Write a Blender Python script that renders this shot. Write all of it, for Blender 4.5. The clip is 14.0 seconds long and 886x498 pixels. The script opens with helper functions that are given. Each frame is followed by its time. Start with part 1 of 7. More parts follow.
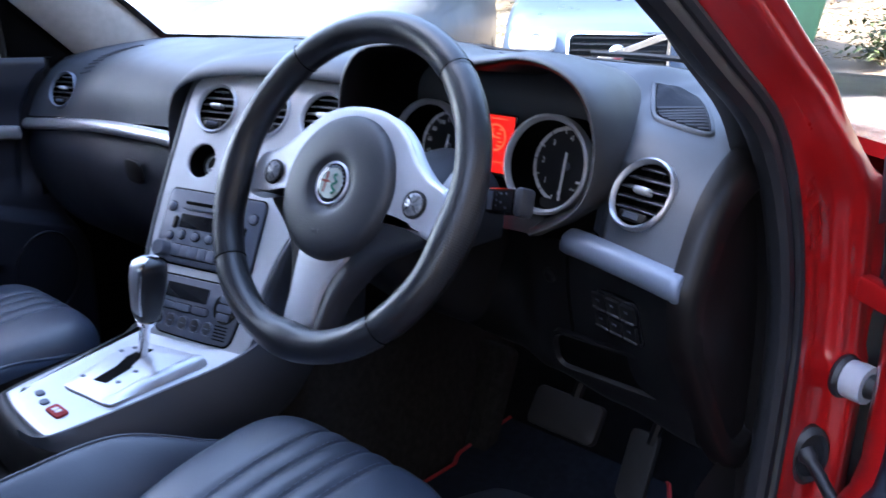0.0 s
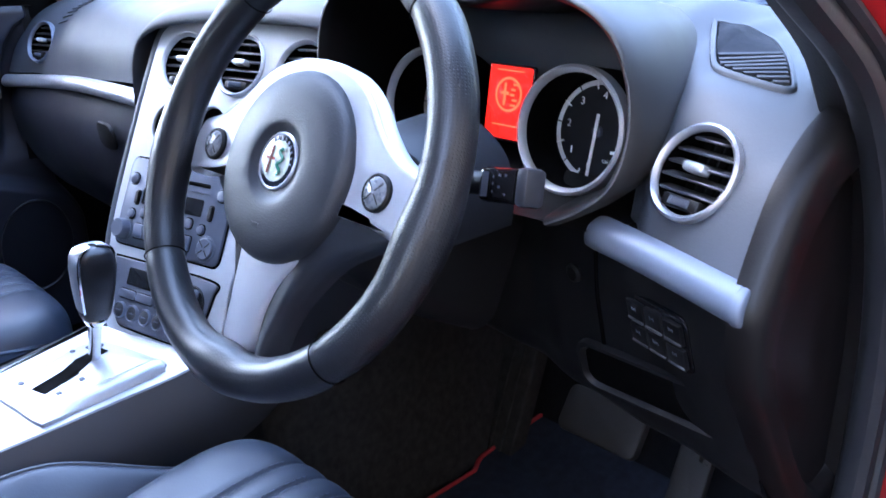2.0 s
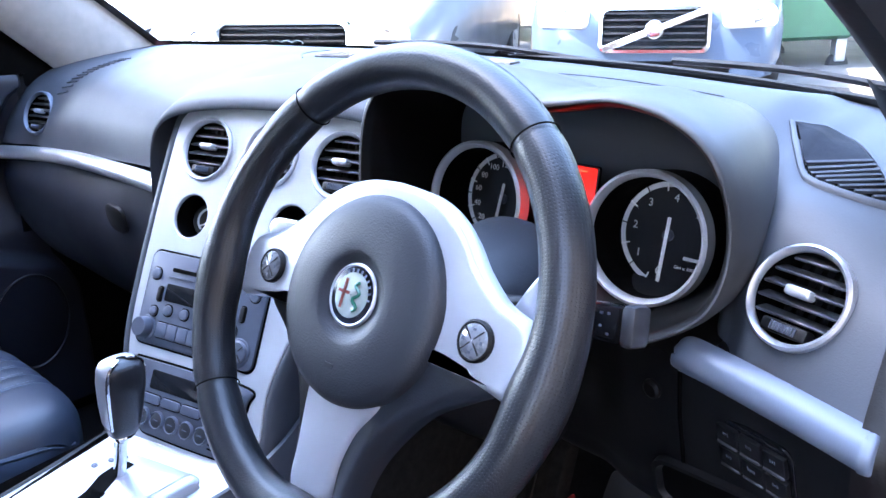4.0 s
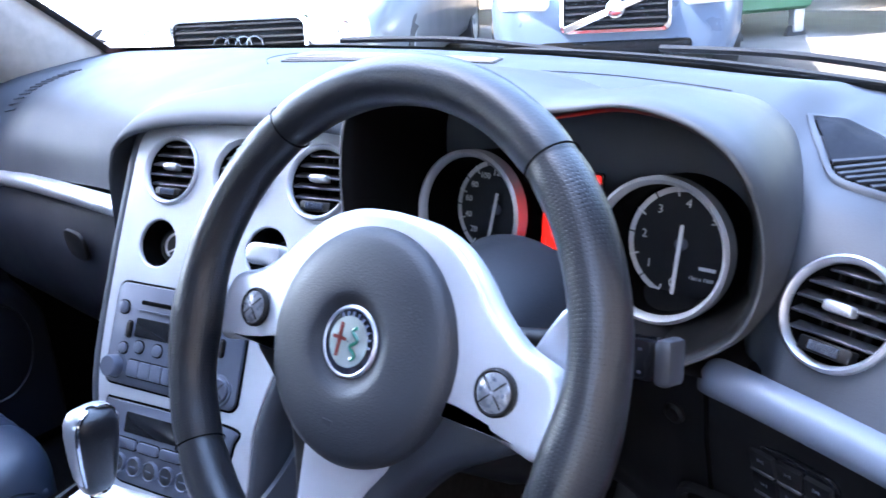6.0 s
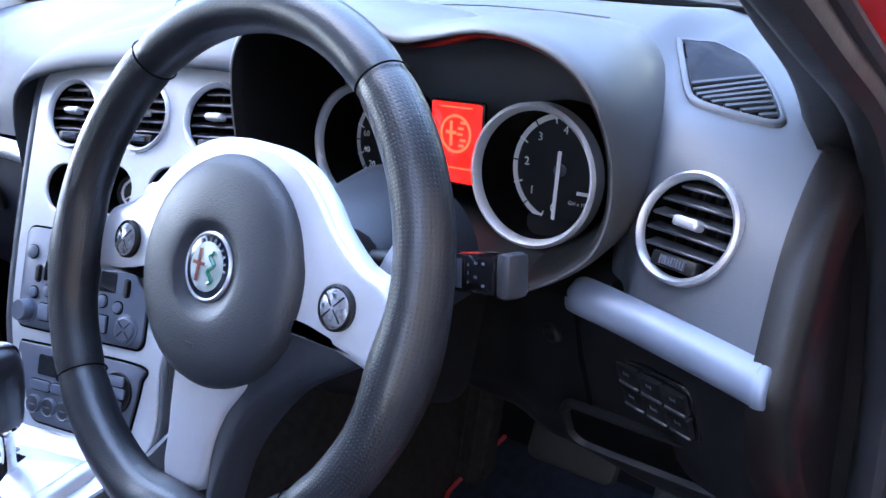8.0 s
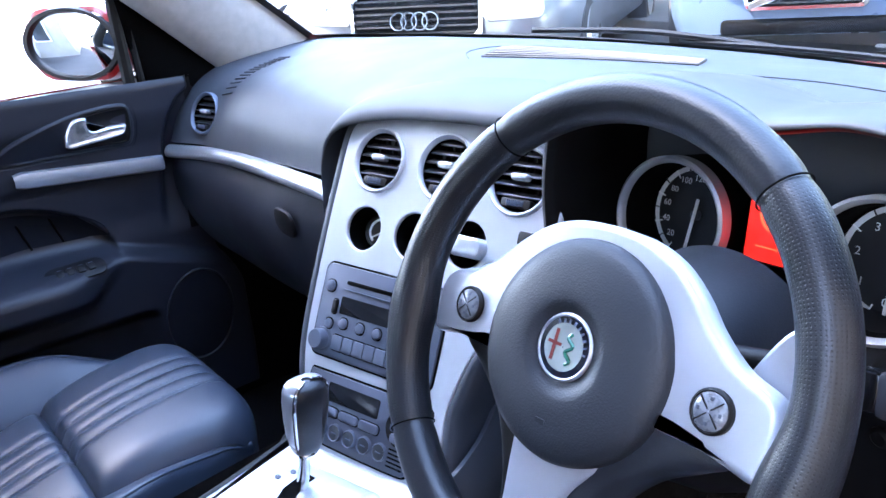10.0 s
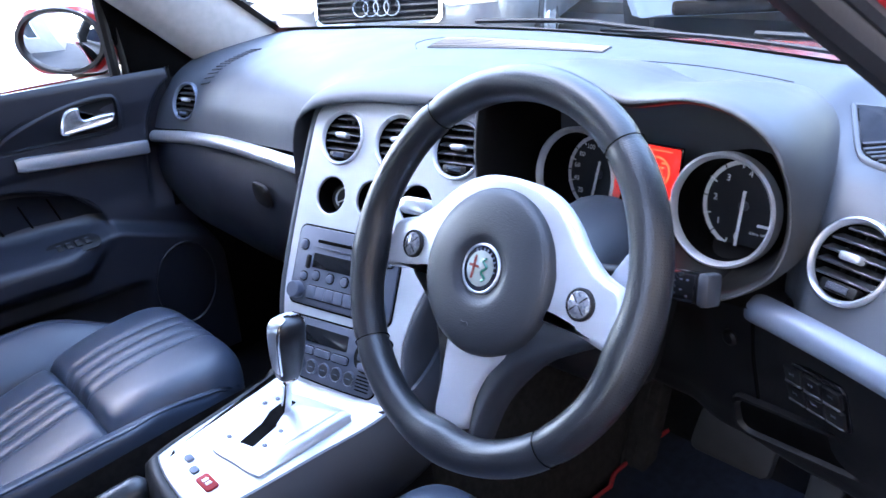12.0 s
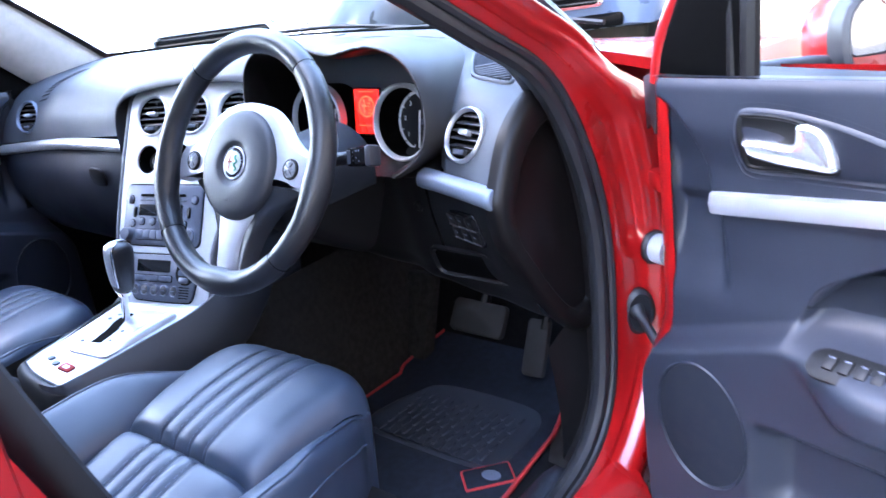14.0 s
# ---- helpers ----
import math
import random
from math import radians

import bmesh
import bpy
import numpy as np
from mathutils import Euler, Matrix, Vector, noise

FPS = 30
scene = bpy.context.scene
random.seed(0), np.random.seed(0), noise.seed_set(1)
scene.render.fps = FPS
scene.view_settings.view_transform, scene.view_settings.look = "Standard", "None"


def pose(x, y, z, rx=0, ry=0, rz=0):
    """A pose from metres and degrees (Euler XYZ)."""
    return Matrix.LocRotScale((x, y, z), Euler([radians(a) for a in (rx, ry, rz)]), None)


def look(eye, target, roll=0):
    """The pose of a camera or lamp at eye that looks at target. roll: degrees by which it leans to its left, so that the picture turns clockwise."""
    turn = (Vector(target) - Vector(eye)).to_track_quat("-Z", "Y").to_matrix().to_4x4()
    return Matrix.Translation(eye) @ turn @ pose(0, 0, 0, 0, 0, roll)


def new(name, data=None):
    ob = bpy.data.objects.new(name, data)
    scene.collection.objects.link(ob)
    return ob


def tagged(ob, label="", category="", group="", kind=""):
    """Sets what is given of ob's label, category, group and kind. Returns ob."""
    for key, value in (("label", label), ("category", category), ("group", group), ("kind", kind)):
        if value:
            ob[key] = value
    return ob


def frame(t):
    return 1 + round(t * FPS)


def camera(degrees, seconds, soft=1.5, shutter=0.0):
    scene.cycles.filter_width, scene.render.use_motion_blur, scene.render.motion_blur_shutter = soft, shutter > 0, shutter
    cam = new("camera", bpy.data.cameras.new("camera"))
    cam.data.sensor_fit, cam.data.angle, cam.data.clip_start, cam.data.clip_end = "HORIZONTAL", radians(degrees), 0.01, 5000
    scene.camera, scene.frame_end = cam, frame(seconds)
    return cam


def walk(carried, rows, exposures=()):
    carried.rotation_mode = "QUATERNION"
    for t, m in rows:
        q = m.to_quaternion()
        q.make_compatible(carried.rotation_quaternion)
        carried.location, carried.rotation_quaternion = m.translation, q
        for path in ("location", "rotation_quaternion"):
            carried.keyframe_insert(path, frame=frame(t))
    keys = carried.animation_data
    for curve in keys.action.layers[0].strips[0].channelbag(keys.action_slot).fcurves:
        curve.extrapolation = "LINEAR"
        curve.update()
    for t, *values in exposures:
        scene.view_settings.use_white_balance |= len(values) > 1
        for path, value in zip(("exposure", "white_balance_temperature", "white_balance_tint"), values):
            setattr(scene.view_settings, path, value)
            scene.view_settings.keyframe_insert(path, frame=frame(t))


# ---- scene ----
cam = camera(56.4, 14.0, shutter=0.3)
PATH = [
    (0, (1.021, -0.512, 1.03), (-0.245, 0.91, 0.416), 0.2),
    (0.5, (1.002, -0.435, 0.98), (-0.175, 1.054, 0.35), 0.9),
    (1, (0.984, -0.38, 0.969), (-0.237, 1.023, 0.233), -0.2),
    (1.5, (0.957, -0.346, 0.971), (-0.329, 0.99, 0.221), -1.2),
    (2, (0.926, -0.322, 1.002), (-0.411, 0.976, 0.276), -1.2),
    (2.5, (0.883, -0.33, 1.021), (-0.456, 0.998, 0.355), -0.8),
    (3, (0.852, -0.331, 1.05), (-0.48, 1.017, 0.411), -1.4),
    (3.5, (0.836, -0.333, 1.061), (-0.469, 1.035, 0.409), -1.4),
    (3.7, (0.83, -0.331, 1.059), (-0.471, 1.038, 0.399), -1.4),
    (5.8, (0.744, -0.301, 1.068), (-0.519, 1.081, 0.364), -3.8),
    (6, (0.756, -0.292, 1.068), (-0.48, 1.113, 0.364), -3.9),
    (6.5, (0.789, -0.273, 1.061), (-0.379, 1.174, 0.325), -4.1),
    (7, (0.809, -0.268, 1.06), (-0.322, 1.191, 0.291), -4.1),
    (7.5, (0.818, -0.266, 1.056), (-0.322, 1.175, 0.267), -4.2),
    (8, (0.828, -0.26, 1.05), (-0.346, 1.141, 0.238), -4.9),
    (8.5, (0.799, -0.274, 1.059), (-0.446, 1.073, 0.263), -4.8),
    (9, (0.749, -0.293, 1.072), (-0.622, 0.966, 0.339), -4.3),
    (9.2, (0.73, -0.304, 1.079), (-0.691, 0.91, 0.368), -4.3),
    (11.3, (0.823, -0.38, 1.132), (-0.676, 0.676, 0.334), -6.2),
    (11.5, (0.843, -0.394, 1.136), (-0.634, 0.695, 0.341), -6.1),
    (12, (0.899, -0.429, 1.141), (-0.529, 0.733, 0.36), -5.8),
    (12.5, (0.99, -0.44, 1.125), (-0.423, 0.756, 0.368), -5.9),
    (13, (1.154, -0.446, 1.105), (-0.257, 0.746, 0.338), -5.4),
    (13.5, (1.273, -0.51, 1.099), (-0.102, 0.755, 0.387), -6.5),
    (14, (1.326, -0.631, 1.09), (0.084, 0.764, 0.375), -8.8),
]
walk(cam, [(t, look(eye, target, roll)) for t, eye, target, roll in PATH], exposures=[(t, e, 6600, 17) for t, e in ((0.0, 4.25), (0.5, 4.4), (1.0, 4.65), (1.5, 4.85), (2.0, 5.1), (3.0, 5.25), (6.0, 5.15), (8.0, 5.05), (9.0, 5.15), (11.5, 5.2), (13.0, 5.3), (14.0, 5.5))])

# ---- daylight ----
world = bpy.data.worlds.new("daylight")
scene.world = world
world.use_nodes = True
wn = world.node_tree.nodes
sky = wn.new("ShaderNodeTexSky")
sky.sky_type, sky.sun_disc = "NISHITA", False
SUN_ELEV, SUN_ROT = radians(48), radians(222)
sky.sun_elevation, sky.sun_rotation = SUN_ELEV, SUN_ROT
wn["Background"].inputs[1].default_value = 0.15
world.node_tree.links.new(sky.outputs[0], wn["Background"].inputs[0])
sun = new("sun", bpy.data.lights.new("sun", "SUN"))
sun.data.energy, sun.data.angle, sun.data.color = 2.0, radians(0.6), (1.0, 0.94, 0.85)
sun_way = Vector((math.sin(SUN_ROT) * math.cos(SUN_ELEV), math.cos(SUN_ROT) * math.cos(SUN_ELEV), math.sin(SUN_ELEV)))
sun.matrix_world = look(sun_way * 30, (0, 0, 0))


# ---- materials ----
def material(name, base, rough=0.5, metal=0.0, vary=0.12, scale=30.0, bump=0.0, grain=400.0, coat=0.0, spec=0.5, kind="noise", sheen=0.0):
    """A surface with two scales of variation in colour and a fine relief."""
    m = bpy.data.materials.new(name)
    m.use_nodes = True
    n, l = m.node_tree.nodes, m.node_tree.links
    b = n["Principled BSDF"]
    co = n.new("ShaderNodeTexCoord")
    big = n.new("ShaderNodeTexNoise")
    big.inputs["Scale"].default_value, big.inputs["Detail"].default_value = scale, 5
    l.new(co.outputs["Object"], big.inputs["Vector"])
    ramp = n.new("ShaderNodeMapRange")
    ramp.inputs[1].default_value, ramp.inputs[2].default_value = 0.3, 0.7
    ramp.inputs[3].default_value, ramp.inputs[4].default_value = 1 - vary, 1 + vary
    l.new(big.outputs["Fac"], ramp.inputs[0])
    mul = n.new("ShaderNodeVectorMath")
    mul.operation = "SCALE"
    mul.inputs[0].default_value = base
    l.new(ramp.outputs[0], mul.inputs["Scale"])
    l.new(mul.outputs[0], b.inputs["Base Color"])
    rr = n.new("ShaderNodeMapRange")
    rr.inputs[1].default_value, rr.inputs[2].default_value = 0.3, 0.7
    rr.inputs[3].default_value, rr.inputs[4].default_value = max(0.02, rough * 0.88), min(1, rough * 1.12)
    l.new(big.outputs["Fac"], rr.inputs[0])
    l.new(rr.outputs[0], b.inputs["Roughness"])
    b.inputs["Metallic"].default_value = metal
    b.inputs["Specular IOR Level"].default_value = spec
    b.inputs["Coat Weight"].default_value = coat
    b.inputs["Coat Roughness"].default_value = 0.06
    b.inputs["Sheen Weight"].default_value = sheen
    if bump:
        if kind == "cells":
            fine = n.new("ShaderNodeTexVoronoi")
            fine.feature = "SMOOTH_F1"
            out = fine.outputs["Distance"]
        else:
            fine = n.new("ShaderNodeTexNoise")
            fine.inputs["Detail"].default_value = 4
            out = fine.outputs["Fac"]
        fine.inputs["Scale"].default_value = grain
        l.new(co.outputs["Object"], fine.inputs["Vector"])
        bp = n.new("ShaderNodeBump")
        bp.inputs["Strength"].default_value, bp.inputs["Distance"].default_value = bump, 0.0006
        l.new(out, bp.inputs["Height"])
        l.new(bp.outputs[0], b.inputs["Normal"])
    return m


def glow(name, colour, strength, base=(0.02, 0.02, 0.02)):
    m = material(name, base, 0.15)
    b = m.node_tree.nodes["Principled BSDF"]
    b.inputs["Emission Color"].default_value = (*colour, 1)
    b.inputs["Emission Strength"].default_value = strength
    return m


def glass(name, tint=(0.9, 0.95, 0.95)):
    """A thin clear pane: see-through with a slight mirror gloss."""
    m = bpy.data.materials.new(name)
    m.use_nodes = True
    n, l = m.node_tree.nodes, m.node_tree.links
    n.remove(n["Principled BSDF"])
    tr, gl, mix = (n.new("ShaderNode" + k) for k in ("BsdfTransparent", "BsdfGlossy", "MixShader"))
    tr.inputs[0].default_value, gl.inputs["Roughness"].default_value = (*tint, 1), 0.02
    mix.inputs[0].default_value = 0.06
    l.new(tr.outputs[0], mix.inputs[1])
    l.new(gl.outputs[0], mix.inputs[2])
    l.new(mix.outputs[0], n["Material Output"].inputs[0])
    return m


SOFT = material("soft dark dash plastic", (0.030, 0.036, 0.047), 0.62, vary=0.10, scale=9, bump=0.14, grain=900, kind="cells", spec=0.65)
HOODSKIN = material("matt binnacle skin", (0.036, 0.036, 0.038), 0.5, vary=0.12, scale=14, bump=0.15, grain=900, kind="cells", spec=0.6)
BLACKP = material("black hard plastic", (0.005, 0.005, 0.0056), 0.5, vary=0.18, scale=20, bump=0.2, grain=700, spec=0.25)
GLOSSB = material("gloss black plastic", (0.006, 0.006, 0.007), 0.12, vary=0.1, scale=20)
MATTB = material("matt black", (0.0014, 0.0014, 0.0015), 0.8, vary=0.2, scale=30, spec=0.04)
LINING = material("satin black hood lining", (0.003, 0.003, 0.003), 0.4, vary=0.2, scale=30, spec=0.16)
BROWNP = material("dark brown grained side cover", (0.0042, 0.0035, 0.0036), 0.42, vary=0.14, scale=12, bump=0.2, grain=800, kind="cells", spec=0.22)
SILVER = material("satin silver paint", (0.52, 0.54, 0.58), 0.34, metal=0.75, vary=0.05, scale=25, bump=0.05, grain=1500)
SILVER_W = material("satin silver spoke paint", (0.46, 0.48, 0.52), 0.40, metal=0.5, vary=0.05, scale=25, bump=0.05, grain=1500)
PADM = material("smoky button plastic", (0.15, 0.16, 0.18), 0.28, vary=0.25, scale=160, coat=0.4)
SILVER_L = material("light silver paint", (0.48, 0.50, 0.53), 0.40, metal=0.55, vary=0.05, scale=25, bump=0.05, grain=1500)
BRIGHTC = material("bright chrome lever", (0.85, 0.86, 0.88), 0.24, metal=0.85, vary=0.04, scale=40)
STALKG = material("grey stalk plastic", (0.030, 0.031, 0.036), 0.4, vary=0.08, scale=30)
SLATM = material("dark grey vent slats", (0.028, 0.030, 0.036), 0.34, vary=0.08, scale=30, spec=0.7)
COWL = material("slate column cowl skin", (0.013, 0.016, 0.022), 0.42, vary=0.08, scale=14, bump=0.2, grain=900, kind="cells")
STITCH = material("slate stitching", (0.085, 0.105, 0.15), 0.6, vary=0.1, scale=60)
# darkened silver; on the driver's side dash strip it paints in shade
STRIP = material("blue-grey satin, darkened silver", (0.125, 0.150, 0.195), 0.5, metal=0.35, vary=0.05, scale=25)
CHROME = material("chrome", (0.75, 0.76, 0.78), 0.09, metal=1.0, vary=0.05, scale=40)
LEATHER = material("dark blue-black leather", (0.021, 0.033, 0.055), 0.45, vary=0.06, scale=18, bump=0.12, grain=620, kind="cells", spec=0.6)
RIMLEA = material("worn black wheel leather", (0.013, 0.0145, 0.018), 0.36, vary=0.3, scale=22, bump=0.25, grain=650, kind="cells", spec=0.5)
AIRBAG = material("grained airbag skin", (0.019, 0.0225, 0.029), 0.50, vary=0.06, scale=14, bump=0.3, grain=800, kind="cells")
RADIO = material("grey-blue radio plastic", (0.070, 0.082, 0.110), 0.42, metal=0.1, vary=0.08, scale=30, bump=0.08, grain=1200, spec=0.4)
RADIOB = material("grey-blue button plastic", (0.085, 0.098, 0.130), 0.38, metal=0.1, vary=0.06, scale=30, spec=0.45)
LCD = material("dark lcd window", (0.010, 0.011, 0.013), 0.2, vary=0.06, scale=30, spec=0.25)
RED = material("red car paint", (0.27, 0.005, 0.0055), 0.30, vary=0.05, scale=6, coat=0.75)
RUBBER = material("black rubber seal", (0.010, 0.0105, 0.013), 0.5, vary=0.2, scale=30, bump=0.2, grain=300, spec=0.4)
CARPET = material("charcoal carpet", (0.007, 0.0072, 0.0078), 0.95, spec=0.05, vary=0.35, scale=120, bump=1.0, grain=900)
TUNNELC = material("grey-brown tunnel carpet", (0.022, 0.0215, 0.021), 0.95, spec=0.05, vary=0.3, scale=90, bump=1.0, grain=900)
MATM = material("black floor mat", (0.011, 0.0135, 0.019), 0.9, spec=0.1, vary=0.35, scale=70, bump=0.8, grain=700)
MATR = material("ribbed rubber heel pad", (0.014, 0.0175, 0.025), 0.5, vary=0.25, scale=50, bump=0.3, grain=300)
REDTRIM = material("red mat binding", (0.30, 0.012, 0.012), 0.8, vary=0.25, scale=90, bump=0.5, grain=600)
PEDAL = material("worn rubber pedal", (0.014, 0.013, 0.0115), 0.7, vary=0.25, scale=60, bump=0.4, grain=300)
BEIGE = material("light grey pillar cloth", (0.46, 0.45, 0.43), 0.9, vary=0.08, scale=60, bump=0.5, grain=900)
WHITEP = material("white print", (0.75, 0.76, 0.78), 0.5, vary=0.05)
DIAL = material("black dial face", (0.008, 0.009, 0.011), 0.4, vary=0.15, scale=40)
NEEDLE = material("pale needle", (0.80, 0.80, 0.80), 0.4, vary=0.04)
LCDRED = glow("red display", (1.0, 0.018, 0.012), 0.055)
LCDRED2 = glow("bright red display figures", (1.0, 0.10, 0.04), 0.085)
SCREENGLASS = glass("clear pane")
DOORP = material("slate door panel plastic", (0.0120, 0.0150, 0.0240), 0.46, vary=0.1, scale=10, bump=0.2, grain=850, kind="cells", spec=0.42)
DOORC = material("dark blue-black door cloth", (0.0058, 0.0078, 0.0135), 0.8, vary=0.2, scale=60, bump=0.4, grain=900, spec=0.2)
MIRROR = material("mirror glass", (0.85, 0.87, 0.88), 0.02, metal=1.0, vary=0.01)
ASPHALT = material("sunlit asphalt", (0.05, 0.049, 0.047), 0.9, vary=0.35, scale=1.6, bump=0.9, grain=120)
PAVE = material("pale concrete pavement", (0.085, 0.08, 0.074), 0.9, vary=0.35, scale=3, bump=0.5, grain=90)
BRICKM = material("grey-brown brick", (0.085, 0.076, 0.067), 0.9, vary=0.3, scale=14, bump=0.6, grain=90)
MORTAR = material("mortar", (0.065, 0.06, 0.055), 0.95, vary=0.15, scale=30, bump=0.5, grain=120)
BINGREEN = material("green bin plastic", (0.035, 0.12, 0.06), 0.5, vary=0.12, scale=5, bump=0.2, grain=90)
LABEL = material("pale label", (0.62, 0.63, 0.66), 0.5, vary=0.06)
CARSILV = material("silver car paint", (0.12, 0.125, 0.135), 0.35, metal=0.4, vary=0.03, scale=4, coat=0.3)
CARBLUE = material("slate blue car paint", (0.055, 0.085, 0.14), 0.3, metal=0.2, vary=0.05, scale=4, coat=0.35)
CARWHITE = material("white car paint", (0.80, 0.80, 0.80), 0.3, vary=0.03, scale=4, coat=0.8)
CARGLASS = material("dark car window", (0.02, 0.025, 0.03), 0.05, vary=0.1, scale=3)
LAMP = material("clear headlamp", (0.75, 0.77, 0.80), 0.12, metal=0.4, vary=0.1, scale=20, coat=1.0)
TYRE = material("tyre rubber", (0.02, 0.02, 0.02), 0.85, vary=0.2, scale=30)
LEAF = material("sunlit leaves", (0.042, 0.062, 0.020), 0.55, vary=0.5, scale=5)
LEAFDRY = material("dry straw leaves", (0.20, 0.155, 0.08), 0.8, vary=0.4, scale=6)
SOIL = material("dry earth bank", (0.15, 0.12, 0.085), 0.95, vary=0.35, scale=3, bump=0.8, grain=40)
BARK = material("bark", (0.12, 0.09, 0.06), 0.95, vary=0.3, scale=12, bump=1.0, grain=50)
RENDERW = material("cream rendered wall", (0.34, 0.31, 0.27), 0.9, vary=0.1, scale=2, bump=0.4, grain=60)
ROOFT = material("brown roof", (0.16, 0.09, 0.065), 0.85, vary=0.25, scale=6, bump=0.5, grain=30)


# ---- mesh tools ----
def thing(name, at, label, category, group="", kind=""):
    ob = new(name)
    ob.location = at
    ob.empty_display_size = 0.05
    return tagged(ob, label, category, group, kind)


def finish(bm, name, mat, smooth=True, angle=38):
    bmesh.ops.recalc_face_normals(bm, faces=bm.faces)
    me = bpy.data.meshes.new(name)
    bm.to_mesh(me)
    bm.free()
    for m in mat if isinstance(mat, (list, tuple)) else [mat]:
        me.materials.append(m)
    if smooth:
        me.shade_smooth()
        me.set_sharp_from_angle(angle=radians(angle))
    return me


def origin(ob):
    p = Vector()
    while ob:
        p += ob.location
        ob = ob.parent
    return p


def part(name, bm, mat, parent, label="", smooth=True, angle=38):
    """Links bm, built in world coordinates, as one mesh under a thing or a part."""
    base = origin(parent)
    bmesh.ops.translate(bm, verts=bm.verts, vec=-base)
    ob = new(name, finish(bm, name, mat, smooth, angle))
    ob.parent = parent
    if label:
        ob["label"] = label
    return ob


def single(name, bm, mat, at, label, category, group="", kind="", smooth=True):
    """A thing of one mesh."""
    bmesh.ops.translate(bm, verts=bm.verts, vec=-Vector(at))
    ob = new(name, finish(bm, name, mat, smooth))
    ob.location = at
    return tagged(ob, label, category, group, kind)


def axes(o, right, up):
    """A frame at o: x right, y up, z out of the face."""
    a = Vector(right).normalized()
    b = Vector(up)
    b = (b - a * a.dot(b)).normalized()
    c = a.cross(b)
    m = Matrix((a, b, c)).transposed().to_4x4()
    m.translation = o
    return m


def box(bm, m, sx, sy, sz, bevel=0.0, seg=2, taper=(1, 1)):
    """A box centred at m; taper scales its +z end in x and y."""
    vs = []
    for z in (-0.5, 0.5):
        kx, ky = taper if z > 0 else (1, 1)
        for x, y in ((-0.5, -0.5), (0.5, -0.5), (0.5, 0.5), (-0.5, 0.5)):
            vs.append(bm.verts.new(m @ Vector((x * sx * kx, y * sy * ky, z * sz))))
    fs = [bm.faces.new([vs[i] for i in f]) for f in ((3, 2, 1, 0), (4, 5, 6, 7), (0, 1, 5, 4), (1, 2, 6, 5), (2, 3, 7, 6), (3, 0, 4, 7))]
    if bevel:
        es = list({e for f in fs for e in f.edges})
        bmesh.ops.bevel(bm, geom=es, offset=bevel, segments=seg, affect="EDGES", profile=0.5)
    return bm


def rings(bm, loops, close=True, cap0=False, cap1=False):
    """Skins a row of equally long loops of points."""
    rows = [[bm.verts.new(p) for p in loop] for loop in loops]
    n = len(rows[0])
    for a, b in zip(rows, rows[1:]):
        for i in range(n if close else n - 1):
            j = (i + 1) % n
            bm.faces.new((a[i], a[j], b[j], b[i]))
    if cap0:
        bm.faces.new(rows[0][::-1])
    if cap1:
        bm.faces.new(rows[-1])
    return rows


def lathe(bm, m, prof, seg=32, oval=(1, 1), cap0=False, cap1=False):
    """Turns (radius, height) pairs about the z axis of m."""
    loops = [[m @ Vector((r * oval[0] * math.cos(2 * math.pi * k / seg), r * oval[1] * math.sin(2 * math.pi * k / seg), h)) for k in range(seg)] for r, h in prof]
    rings(bm, loops, True, cap0, cap1)
    return bm


def tube(bm, pts, r, seg=8, closed=False, flat=1.0):
    """A round cord along pts."""
    pts = [Vector(p) for p in pts]
    n = len(pts)
    loops = []
    side = None
    for i, p in enumerate(pts):
        a = pts[(i - 1) % n] if closed or i else pts[0]
        b = pts[(i + 1) % n] if closed or i < n - 1 else pts[-1]
        d = (b - a).normalized()
        if side is None:
            side = d.orthogonal().normalized()
        side = (side - d * d.dot(side)).normalized()
        up = d.cross(side)
        rad = r[i] if isinstance(r, (list, tuple)) else r
        loops.append([p + (side * math.cos(2 * math.pi * k / seg) + up * math.sin(2 * math.pi * k / seg) * flat) * rad for k in range(seg)])
    if closed:
        loops.append(loops[0])
        rings(bm, loops)
        bmesh.ops.remove_doubles(bm, verts=bm.verts, dist=1e-6)
    else:
        rings(bm, loops, True, True, True)
    return bm


def smooth_path(pts, n):
    """n points on a Catmull-Rom curve through pts."""
    pts = [Vector(p) for p in pts]
    out = []
    for k in range(n):
        u = k / (n - 1) * (len(pts) - 1)
        i = min(int(u), len(pts) - 2)
        f = u - i
        p0, p1, p2, p3 = pts[max(i - 1, 0)], pts[i], pts[i + 1], pts[min(i + 2, len(pts) - 1)]
        out.append(0.5 * (2 * p1 + (p2 - p0) * f + (2 * p0 - 5 * p1 + 4 * p2 - p3) * f * f + (3 * p1 - p0 - 3 * p2 + p3) * f ** 3))
    return out


def rounded(w, h, r, n=6, cx=0, cy=0):
    """Outline of a rounded rectangle."""
    out = []
    for k, (sx, sy) in enumerate(((1, 1), (-1, 1), (-1, -1), (1, -1))):
        for i in range(n + 1):
            a = math.pi / 2 * (k + i / n)
            out.append((cx + sx * (w / 2 - r) + r * math.cos(a), cy + sy * (h / 2 - r) + r * math.sin(a)))
    return out


